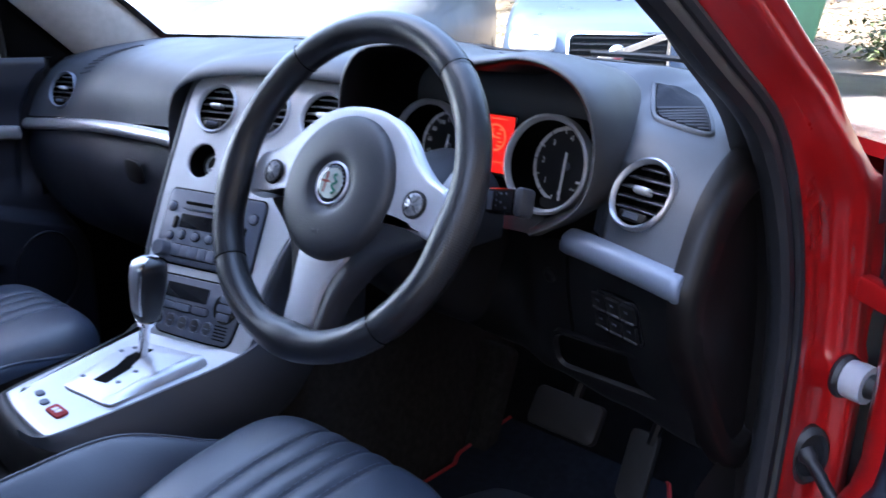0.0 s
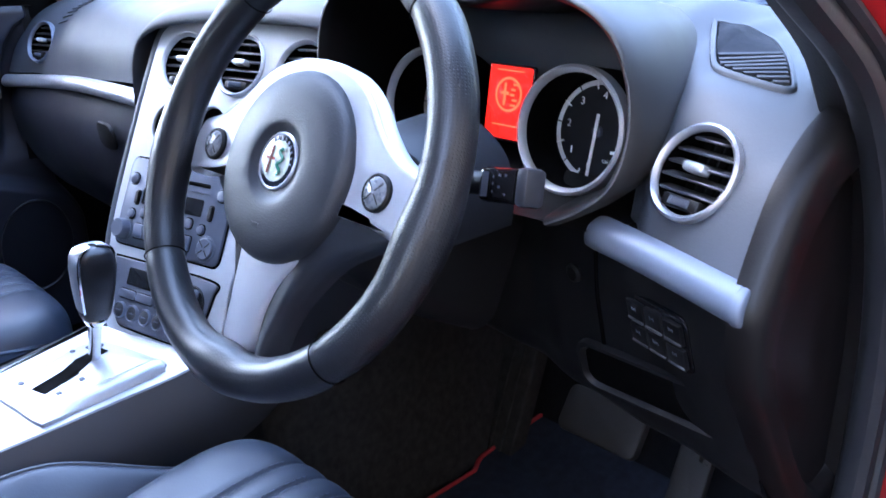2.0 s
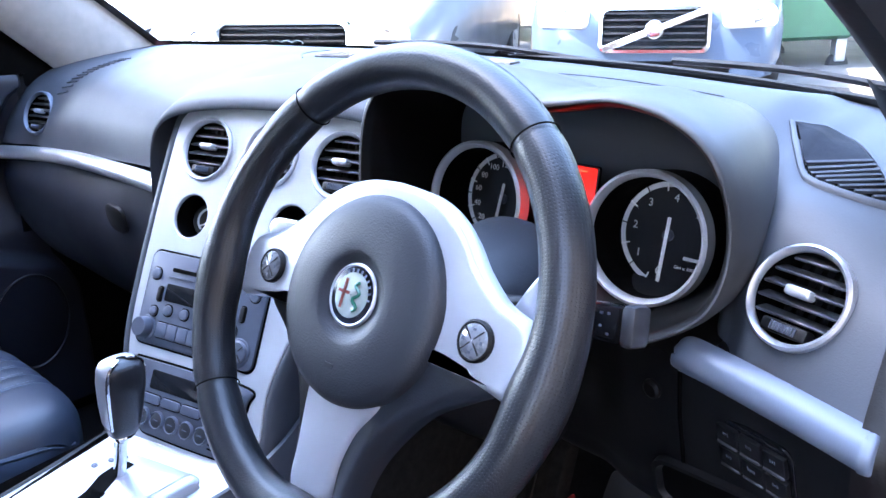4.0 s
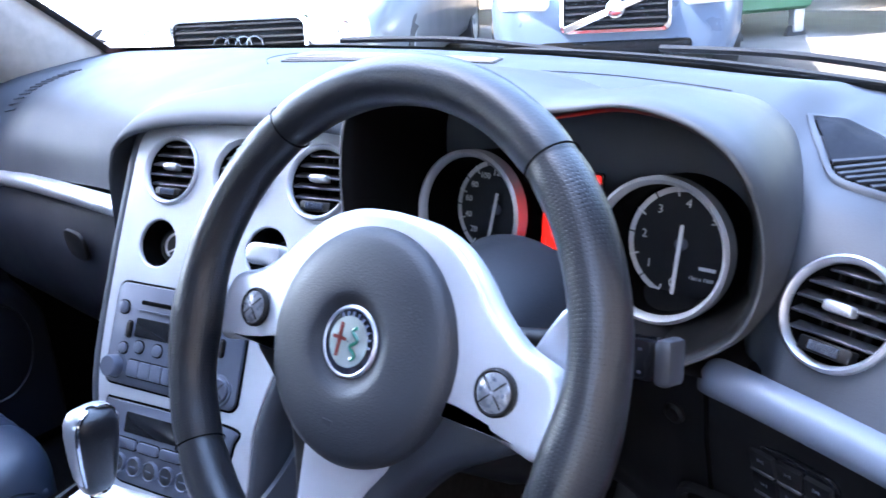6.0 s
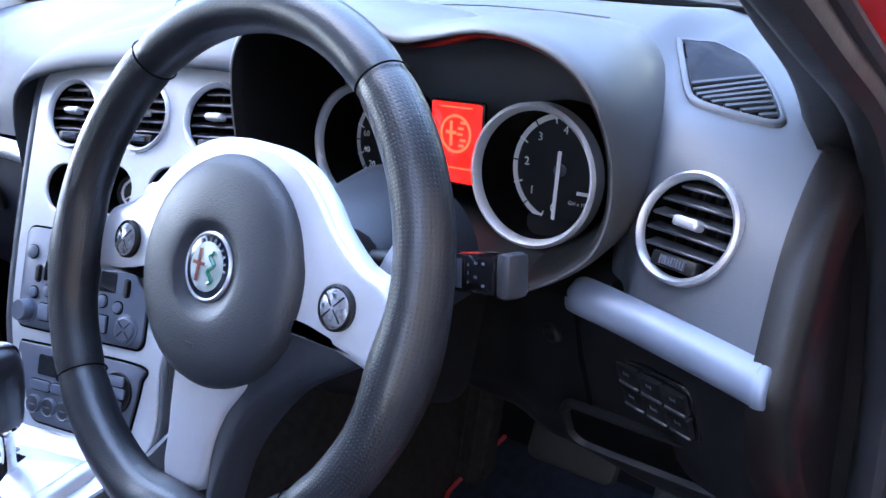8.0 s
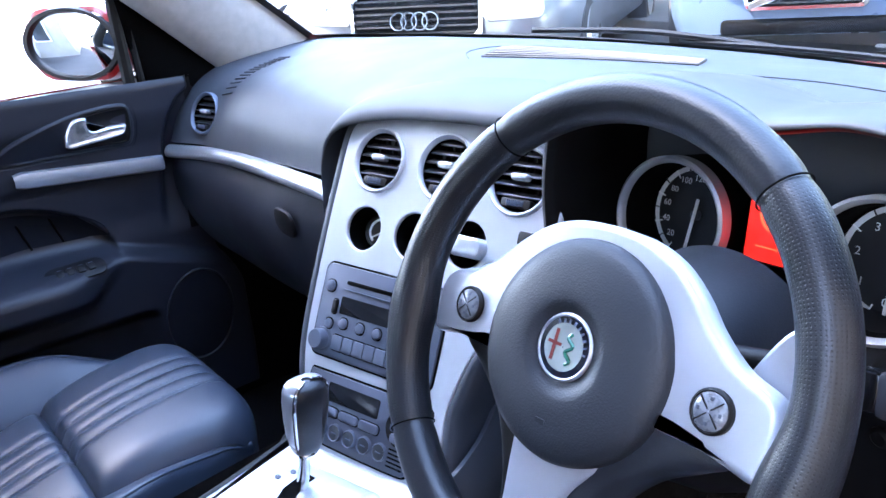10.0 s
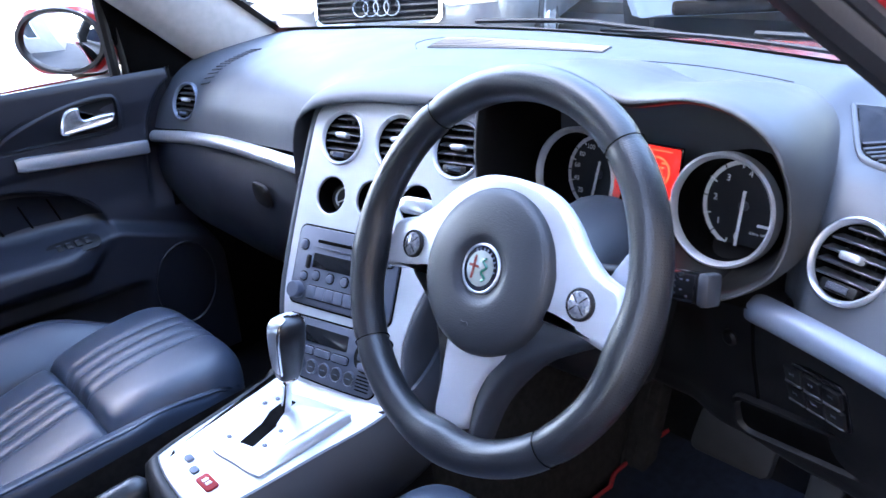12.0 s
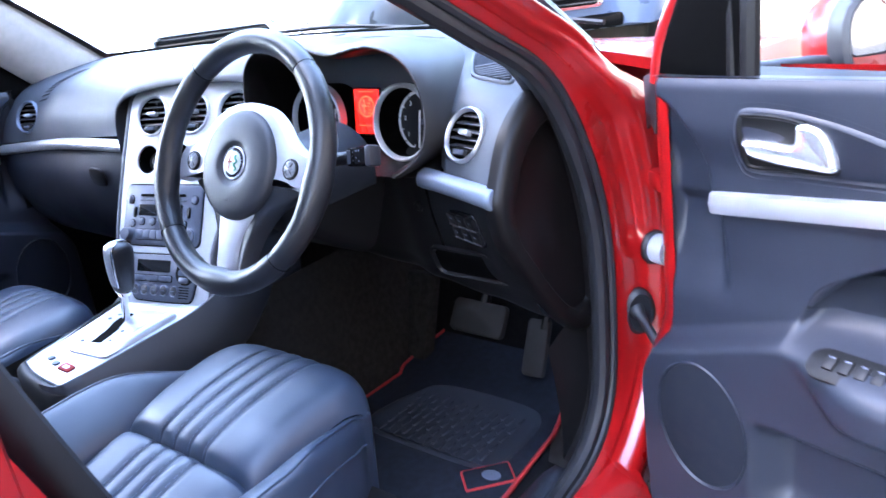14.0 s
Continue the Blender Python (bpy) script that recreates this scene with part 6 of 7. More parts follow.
def door(name, at, along_, inward, label, length, sail):
    """A front door: inner panel with strip, handle, armrest and speaker, its red shell, mirror and sail."""
    o, s_, n_ = Vector(at), Vector(along_).normalized(), Vector(inward).normalized()
    d_ = thing(name, (at[0], at[1], 0.3), label, "car door", "front doors")

    def P(s, z, d=0.0):
        return o + s_ * s + n_ * d + Vector((0, 0, z))

    def M(s, z, d=0.0):
        m = Matrix((s_, Vector((0, 0, 1)), n_)).transposed().to_4x4()
        m.translation = P(s, z, d)
        return m

    def start(z):
        """Where the inner panel begins behind the painted edge."""
        return 0.016 + 0.010 * ease(0.50, 0.60, z) - 0.022 * ease(0.56, 0.48, z) + 0.05 * max(0, 0.36 - z)

    def depth(s, z):
        front = ease(start(z), start(z) + 0.016, s)
        bulge = 0.014 * ease(0.775, 0.84, z) * ease(0.902, 0.872, z)
        sb = table(WING, z)
        wing = -0.026 * ease(sb + 0.003, sb - 0.016, s) * ease(0.60, 0.72, z)
        zl = 0.552 + 0.33 * min(max(s, 0.03), 0.215) - 0.0165
        low = 0.034 * ease(zl + 0.012, zl - 0.016, z)
        zb = 0.572 - 0.045 * ease(0.225, 0.30, s)
        arm = 0.042 * ease(0.205, 0.335, s) * ease(zb - 0.012, zb + 0.026, z) * ease(0.630, 0.575, z)
        scoop = -0.034 * ease(0.165, 0.215, s) * ease(0.492, 0.462, z) * ease(0.33, 0.40, z)
        arch = 0.0
        if z > 0.58:
            r = math.hypot((s - 0.40) / 0.192, (z - 0.585) / 0.128)
            arch = -0.022 * ease(1.0, 0.955, r) * ease(0.585, 0.635, z)
        return front * (0.016 - 0.008 * ease(0.745, 0.725, z) * ease(0.60, 0.66, z) + bulge + wing + low + arm + scoop + arch)

    def at_(u, v):
        z = 0.27 + 0.615 * v
        s0 = start(z)
        s = s0 + (length - 0.01 - s0) * u ** 1.25
        return P(s, z + 0.035 * u ** 1.25 * v, depth(s, z))

    bm = B()
    sheet(bm, at_, 190, 170)
    part("door_panel", bm, DOORP, d_, "slate grey moulded inner panel", angle=75)
    bm = B()
    sheet(bm, lambda u, v: P(0.022 + (length - 0.03) * u, 0.885 + 0.034 * u - 0.004 * v, 0.0165 - 0.03 * v), 40, 3)
    part("window_ledge", bm, DOORP, d_)
    bm = B()
    loops = []
    for s in [0.1035 + 0.245 * k / 40 for k in range(41)]:
        zc = 0.7415 + 0.105 * (s - 0.104)
        dd = depth(s, zc)
        e = 1 - 0.25 * ease(0.335, 0.3485, s)
        loops.append([P(s, zc + 0.0150 * e, dd - 0.002), P(s, zc + 0.012 * e, dd + 0.008), P(s, zc, dd + 0.011), P(s, zc - 0.011 * e, dd + 0.008), P(s, zc - 0.0150 * e, dd - 0.002)])
    rings(bm, loops, False)
    bm.faces.new([v for v in list(bm.verts)[:5]])
    part("trim_strip", bm, SILVER, d_, "satin silver door strip")
    # handle in a leaf-shaped bezel
    LEAFB = [(0.141, 0.825), (0.146, 0.853), (0.163, 0.864), (0.210, 0.864), (0.262, 0.856), (0.310, 0.843), (0.352, 0.826), (0.378, 0.806), (0.376, 0.793), (0.30, 0.789), (0.22, 0.786), (0.160, 0.783), (0.145, 0.795)]
    lf = [(p.x, p.y) for p in smooth_path([(x, y, 0) for x, y in LEAFB + LEAFB[:1]], 105)][:-1]
    bm = B()
    rings(bm, [[P(x, y, depth(x, y) + z) for x, y in o] for o, z in ((inset(lf, -0.003), 0.0002), (inset(lf, 0.001), -0.0035), (inset(lf, 0.004), 0.002), (inset(lf, 0.008), 0.003))], True, False, False)
    hs = part("handle_bezel", bm, DOORP, d_, "leaf-shaped bezel of the door handle", angle=60)
    WELL = [(0.153, 0.822), (0.154, 0.848), (0.166, 0.853), (0.212, 0.852), (0.240, 0.842), (0.253, 0.822), (0.257, 0.804), (0.244, 0.799), (0.20, 0.797), (0.163, 0.794), (0.155, 0.802)]
    wl = [(p.x, p.y) for p in smooth_path([(x, y, 0) for x, y in WELL + WELL[:1]], 67)][:-1]
    bm = B()
    rings(bm, [[P(x, y, depth(x, y) + z) for x, y in o] for o, z in ((inset(wl, -0.004), 0.001), (inset(wl, -0.002), 0.0042), (wl, 0.004), (inset(wl, 0.002), 0.0012))], True, False, True)
    part("handle_well", bm, [BLACKP], hs)
    mh = M(0, 0, depth(0.20, 0.825))
    BAR = [(0.157, 0.826), (0.185, 0.828), (0.212, 0.827), (0.219, 0.832), (0.220, 0.847), (0.229, 0.851), (0.244, 0.847), (0.254, 0.835), (0.260, 0.818), (0.261, 0.806), (0.250, 0.802), (0.228, 0.804), (0.195, 0.806), (0.168, 0.808), (0.160, 0.814)]
    br = [(p.x, p.y) for p in smooth_path([(x, y, 0) for x, y in BAR + BAR[:1]], 85)][:-1]
    bm = B()
    rings(bm, [[mh @ Vector((x, y, z + 0.004 * math.sin(math.pi * ease(0.15, 0.26, x)))) for x, y in o] for o, z in ((br, -0.004), (br, 0.002), (inset(br, 0.0015), 0.005), (inset(br, 0.0045), 0.0075), (inset(br, 0.007), 0.0065))], True, True, True)
    part("handle_lever", bm, BRIGHTC, hs, "chrome door release lever", angle=60)
    # speaker
    ms_ = M(0.104, 0.452, depth(0.104, 0.452)) @ Matrix.Rotation(radians(8), 4, "Z")
    bm = B()
    lathe(bm, ms_, [(0.090, 0.001), (0.0885, 0.0035), (0.0865, 0.001), (0.0855, -0.003)], 56, (0.74, 1.0))
    sp = part("speaker_rim", bm, DOORP, d_, "lip round the speaker")
    bm = B()
    lathe(bm, ms_, [(0.0856, 0.0006), (0.05, 0.0030), (0.0005, 0.0040)], 56, (0.74, 1.0))
    part("speaker_grille", bm, DOORC, sp, "dark oval speaker grille")
    # armrest switches
    mw = M(0.300, 0.603, depth(0.30, 0.60) - 0.001)
    bm = B()
    plate(bm, mw @ pose(0, 0, 0, -62, 0, 0), rounded(0.10, 0.040, 0.018), 0.003, 0.0015)
    swp = part("window_switches", bm, BLACKP, d_, "window switch panel on the armrest")
    for k in range(4):
        bm = B()
        box(bm, mw @ pose(0, 0, 0, -62, 0, 0) @ Matrix.Translation((-0.026 + 0.017 * k, 0.002, 0.004)), 0.012, 0.018, 0.004, 0.0015)
        part("window_switch", bm, BLACKP, swp)
        bm = B()
        box(bm, mw @ pose(0, 0, 0, -62, 0, 0) @ Matrix.Translation((-0.026 + 0.017 * k, 0.008, 0.0058)), 0.007, 0.0016, 0.0008)
        part("switch_edge", bm, RADIOB, swp)
    if sail[0][0] < 0:
        # pleats in the padded insert above the armrest
        for k in range(3):
            s0 = 0.290 + 0.052 * k
            bm = B()
            tube(bm, [P(s0 + 0.30 * (z - 0.63), z, depth(s0 + 0.30 * (z - 0.63), z) + 0.0014) for z in [0.640 + 0.0080 * i for i in range(7)]], 0.0022, 6)
            part("pleat", bm, MATTB, d_)
    # dark cloth insert in the arched recess above the armrest
    bm = B()
    loops = []
    for r in (0.0, 0.3, 0.6, 0.8, 0.93):
        loops.append([P(s, z, depth(s, z) + 0.0012) for s, z in ((0.40 + 0.192 * r * math.cos(math.pi * k / 40), 0.637 + 0.076 * r * math.sin(math.pi * k / 40)) for k in range(41))])
    rings(bm, loops, False)
    part("cloth_insert", bm, DOORC, d_, "dark cloth insert above the armrest", angle=75)
    # red shell and its front edge
    bm = B()
    loops = []
    for s in [length * k / 24 for k in range(25)]:
        loops.append([P(s, z, -0.060 - 0.075 * math.sin(math.pi * (z - 0.2) / 0.85) ** 0.8 * (0.35 + 0.65 * ease(0.0, 0.25, s))) for z in [0.24 + 0.64 * j / 16 for j in range(17)]])
    rings(bm, loops, False)
    part("door_skin", bm, RED, d_, "red outer door skin")
    bm = B()
    loops = []
    for z in [0.24 + 0.64 * j / 30 for j in range(31)]:
        w = 0.060 + 0.075 * math.sin(math.pi * (z - 0.2) / 0.85) ** 0.8 * 0.35
        s0 = start(z)
        loops.append([P(s0 + 0.012, z, 0.006), P(s0 + 0.001, z, 0.0045), P(s0 - 0.006, z, 0.001), P(s0 - 0.016, z, -0.006), P(min(-0.006, s0 - 0.018), z, -0.03), P(-0.004, z, -w)])
    rings(bm, loops, False)
    part("door_edge", bm, RED if sail[0][0] > 0 else BLACKP, d_, "painted door edge", angle=60)
    bm = B()
    for z0 in (0.24, 0.882):
        sheet(bm, lambda u, v: P(0.03 + (length - 0.03) * u, z0, 0.004 - 0.075 * v), 10, 3)
    part("door_rim", bm, BLACKP, d_)
    # sail, window frame
    bm = B()
    sl = [(p.x, p.y) for p in smooth_path([(x, y, 0) for x, y in sail], 40)] if len(sail) > 8 else sail
    plate(bm, M(0, 0, -0.012), sl, 0.014, 0.004)
    sp_ = part("mirror_sail", bm, MATTB, d_, "black mirror sail panel")
    rear = max(x for x, y in sail)
    bm = B()
    tube(bm, [P(rear - 0.004, 0.884, -0.004), P(rear - 0.004, 0.95, -0.006), P(rear - 0.006, 1.05, -0.010)], 0.011, 8)
    tube(bm, [P(rear - 0.024, 0.884, -0.002), P(rear - 0.024, 0.95, -0.004), P(rear - 0.026, 1.05, -0.008)], 0.007, 8)
    part("window_channel", bm, BLACKP, sp_, "ribbed black window channel")
    bm = B()
    fs_ = sail[0][0]
    tube(bm, smooth_path([P(fs_ - 0.014, 0.870, -0.014), P(fs_ - 0.002, 0.926, -0.016), P(fs_ + 0.028, 0.985, -0.018), P(fs_ + 0.085, 1.07, -0.022), P(0.30, 1.24, -0.05), P(0.60, 1.34, -0.08), P(length, 1.36, -0.09)], 50), 0.011, 10)
    fr = part("window_frame", bm, RED if fs_ > 0 else BLACKP, d_, "window frame")
    # mirror outside the door
    mm = M(0.27, 0.975, -0.20)
    bm = B()
    loops = []
    for k, (w, h, z) in enumerate(((0.20, 0.115, 0.0), (0.215, 0.130, -0.004), (0.222, 0.138, -0.02), (0.210, 0.130, -0.06), (0.165, 0.105, -0.095), (0.09, 0.06, -0.115), (0.01, 0.01, -0.12))):
        loops.append([Vector((x, y, z)) for x, y in rounded(w, h, min(w, h) * 0.42)])
    return d_, P, M, bm, loops


# driver's door, wide open
A15 = radians(15)
DOOR_K = 1.083
dd, DP, DM, bm, loops = door("driver_door", (0.869, 0.294, 0.0), (math.cos(A15), -math.sin(A15), 0), (-math.sin(A15), -math.cos(A15), 0), "open red driver's door with slate grey inner panel", 1.02, [(0.022, 0.884), (0.026, 0.905), (0.037, 0.935), (0.058, 0.982), (0.085, 1.035), (0.118, 1.08), (0.146, 1.10), (0.146, 0.884)])
# mirror seen from behind: glass faces the rear of the car when the door is shut
mm = axes((1.145, 0.466, 0.892), (0.76, 0.65, 0.0), (0, 0, 1)) @ pose(0, 0, 0, -9, 0, 0)
loops = [[Vector((x, y, z)) for x, y in rounded(w, h, min(w, h) * 0.42)] for w, h, z in ((0.20, 0.115, 0.0), (0.215, 0.130, -0.004), (0.222, 0.138, -0.02), (0.222, 0.137, -0.07), (0.205, 0.128, -0.115), (0.15, 0.10, -0.145), (0.08, 0.06, -0.158), (0.01, 0.01, -0.162))]
rings(bm, [[mm @ p for p in lp_] for lp_ in loops], True, False, True)
mir = part("door_mirror", bm, RED, dd, "red door mirror housing")
bm = B()
plate(bm, mm @ Matrix.Translation((0.0, 0, 0.001)), rounded(0.196, 0.112, 0.045), 0.0025, 0.0006)
part("mirror_glass", bm, MIRROR, mir, "mirror glass")
bm = B()
rings(bm, [[mm @ Vector((x, y, z)) for x, y in rounded(w, h, 0.42 * h)] for w, h, z in ((0.196, 0.112, 0.0), (0.198, 0.114, 0.007), (0.204, 0.120, 0.010), (0.218, 0.134, 0.006), (0.227, 0.143, -0.012), (0.226, 0.142, -0.024), (0.218, 0.134, -0.026))])
part("mirror_rim", bm, RUBBER, mir, "black surround of the mirror glass")
bm = B()
tube(bm, smooth_path([DP(0.07, 0.870, -0.02), DP(0.095, 0.870, -0.07), DP(0.125, 0.868, -0.13), DP(0.15, 0.862, -0.18)], 12), [0.022, 0.021, 0.020, 0.019, 0.018, 0.017, 0.017, 0.016, 0.016, 0.015, 0.015, 0.014], 12, flat=0.8)
part("mirror_foot", bm, RUBBER, mir, "black foot of the mirror")
bm = B()
slab(bm, lambda u, v: Vector((0.800 + 0.052 * u * (0.45 + 0.55 * v) + 0.008 * (1 - v), 0.428 - 0.048 * u * (0.5 + 0.5 * v) - 0.014 * (1 - v), 0.790 + (0.070 + 0.028 * u) * v + 0.010 * math.sin(math.pi * u) * (1 - v))) - Vector((0.5, 0.86, 0)) * 0.007 * math.sin(math.pi * u) * math.sin(math.pi * v), 14, 14, (0.002, 0.004, 0))
part("hinge_cover", bm, RUBBER, car, "black plastic cover at the hinge")
dd.scale = (DOOR_K, DOOR_K, DOOR_K)
dd.location = (0.831, 0.370, 0.246)

# passenger's door, shut
pd, PP, PM, bm, loops = door("passenger_door", (-0.722, 0.257, 0.0), (0, -1, 0), (1, 0, 0), "shut red passenger door with slate grey inner panel", 1.02, [(-0.060, 0.850), (-0.056, 0.884), (0.015, 0.944), (0.062, 0.984), (0.120, 1.04), (0.130, 1.05), (0.118, 0.96), (0.092, 0.870)])
mm = axes(Vector((-0.877, 0.092, 0.948)), (0.857, 0.514, 0.0), (0, 0, 1))
rings(bm, [[mm @ p for p in lp_] for lp_ in loops], True, False, True)
mir = part("door_mirror", bm, RED, pd, "red door mirror housing")
bm = B()
plate(bm, mm @ Matrix.Translation((0.0, 0, -0.002)), rounded(0.196, 0.112, 0.045), 0.0025, 0.0006)
part("mirror_glass", bm, MIRROR, mir, "mirror glass")
bm = B()
lathe(bm, mm, [(0.097, -0.001), (0.100, 0.005), (0.110, 0.005), (0.116, -0.010)], 48, (1.0, 0.59))
part("mirror_rim", bm, BLACKP, mir)
bm = B()
tube(bm, [(-0.84, 0.19, 0.910), (-0.78, 0.20, 0.90), (-0.73, 0.21, 0.895)], 0.018, 8)
part("mirror_foot", bm, RED, mir)

# ---- outside ----
bm = B()
sheet(bm, lambda u, v: ((u - 0.5) * 400, (v - 0.5) * 400, 0.0), 8, 8)
single("road", bm, ASPHALT, (0, 0, 0), "worn grey asphalt of a car park", "road", kind="structure")
bm = B()
box(bm, pose(-6, 7.4, 0.05), 30, 3.0, 0.12, 0.015)
single("pavement", bm, PAVE, (-6, 7.4, 0), "pale concrete pavement with a kerb", "pavement", kind="structure")

rnd = random.Random(5)


def wall_of_bricks(x0, x1, y, courses, z0):
    w = thing("brick_wall", ((x0 + x1) / 2, y, z0), "low grey-brown brick wall with a header capping", "wall", kind="structure")
    bm = B()
    box(bm, pose((x0 + x1) / 2, y, z0 + courses * 0.0375 + 0.05), x1 - x0, 0.19, courses * 0.075 + 0.10)
    part("mortar", bm, MORTAR, w)
    bm = B()
    box(bm, Matrix.Identity(4), 0.213, 0.215, 0.065, 0.004, 1)
    me = finish(bm, "brick", BRICKM)
    bm = B()
    box(bm, Matrix.Identity(4), 0.070, 0.235, 0.105, 0.004, 1)
    cap = finish(bm, "brick", BRICKM)
    for c in range(courses):
        x = x0 + (0.11 if c % 2 else 0.0)
        while x < x1:
            ob = new("brick", me)
            ob.parent = w
            ob.location = Vector((x, y + rnd.uniform(-0.003, 0.003), z0 + 0.0375 + 0.075 * c)) - w.location
            x += 0.223
    x = x0
    while x < x1:
        ob = new("brick", cap)
        ob.parent = w
        ob.location = Vector((x, y + rnd.uniform(-0.004, 0.004), z0 + 0.075 * courses + 0.055)) - w.location
        x += 0.080
    return w


wall_of_bricks(-0.70, 3.4, 7.05, 5, 0.0)

# earth bank behind the wall with dry leaves and tufts
bm = B()
sheet(bm, lambda u, v: (-18 + 34 * u, 7.2 + 9 * v, 0.30 + 1.5 * v + 0.25 * noise.noise(Vector((u * 22, v * 7, 0))) * v), 90, 30)
single("earth_bank", bm, SOIL, (0, 10, 0), "dry earth bank with leaf litter", "bank", kind="structure")


def leaves(name, n, mat, spot, size, label):
    """Many small bent leaves strewn by spot()."""
    vs, fs = [], []
    for k in range(n):
        p, up = spot()
        a, t = rnd.uniform(0, 6.3), rnd.uniform(-0.7, 0.9)
        l_, w_ = size * rnd.uniform(0.6, 1.4), size * rnd.uniform(0.15, 0.3)
        e = Vector((math.cos(a) * math.cos(t), math.sin(a) * math.cos(t), math.sin(t) * (1 if up else 0.5)))
        s = Vector((-math.sin(a), math.cos(a), 0)) * w_
        i = len(vs)
        vs += [p, p + e * l_ * 0.5 + s, p + e * l_ + Vector((0, 0, -l_ * 0.15)), p + e * l_ * 0.5 - s]
        fs.append((i, i + 1, i + 2, i + 3))
    me = bpy.data.meshes.new(name)
    me.from_pydata([tuple(v) for v in vs], [], fs)
    me.materials.append(mat)
    return tagged(new(name, me), label, "foliage", kind="stuff")


def on_bank():
    x, v = rnd.uniform(-9, 4), rnd.random() ** 1.5
    return Vector((x, 7.25 + 6 * v, 0.36 + 1.0 * v + 0.05)), False


def tuft_spots(cs, r, h):
    def f():
        c = rnd.choice(cs)
        q = Vector((rnd.gauss(0, r), rnd.gauss(0, r), abs(rnd.gauss(0, h))))
        return Vector(c) + q, True
    return f


leaves("leaf_litter", 9000, LEAFDRY, on_bank, 0.07, "dry fallen leaves on the bank")
leaves("shrub_leaves", 3500, LEAF, tuft_spots([(-0.9, 7.6, 0.42), (0.25, 8.4, 0.62), (1.5, 8.1, 0.5), (-4.5, 9.5, 1.0), (-6.5, 9.2, 0.9)], 0.20, 0.20), 0.085, "low green shrubs on the bank")


def tree(x, y, h, seed):
    r = random.Random(seed)
    t = thing("tree", (x, y, 0.3), "broad tree with sunlit green crown on the bank", "tree", "trees on the bank")
    bm = B()
    tube(bm, smooth_path([(x, y, 0.2), (x + 0.1, y, h * 0.3), (x - 0.1, y + 0.1, h * 0.6)], 10), [0.20 - 0.014 * k for k in range(10)], 10)
    tips = []
    for k in range(14):
        a = r.uniform(0, 6.3)
        b = Vector((x, y, h * r.uniform(0.12, 0.6)))
        e = b + Vector((math.cos(a) * h * 0.28, math.sin(a) * h * 0.28, h * r.uniform(0.12, 0.4)))
        tube(bm, smooth_path([b, b.lerp(e, 0.5) + Vector((0, 0, 0.2)), e], 7), [0.07 - 0.009 * i for i in range(7)], 6)
        tips += [b.lerp(e, 0.6), e, e + Vector((r.uniform(-0.5, 0.5), r.uniform(-0.5, 0.5), 0.4))]
    part("trunk", bm, BARK, t)
    vs, fs = [], []
    for k in range(9000):
        p = r.choice(tips) + Vector((r.gauss(0, 0.55), r.gauss(0, 0.55), r.gauss(0, 0.4)))
        d = Vector((r.uniform(-1, 1), r.uniform(-1, 1), r.uniform(-1, 0.6))).normalized() * r.uniform(0.10, 0.2)
        s = d.orthogonal().normalized() * 0.05
        i = len(vs)
        vs += [tuple(p), tuple(p + d * 0.5 + s), tuple(p + d), tuple(p + d * 0.5 - s)]
        fs.append((i, i + 1, i + 2, i + 3))
    me = bpy.data.meshes.new("crown")
    me.from_pydata([tuple(Vector(v) - t.location) for v in vs], [], fs)
    me.materials.append(LEAF)
    ob = new("crown", me)
    ob.parent = t


for k, (x, y, h) in enumerate(((-3.5, 11.5, 6.5), (-8.5, 12.5, 7.5), (-13.5, 11.0, 7.0), (2.5, 12.5, 6.5), (7.0, 11.0, 7.0), (-19, 9.0, 8), (-6.0, 10.4, 6), (-0.5, 10.6, 6), (-11, 10.4, 6.5), (4.8, 10.4, 6))):
    tree(x, y, h, 20 + k)


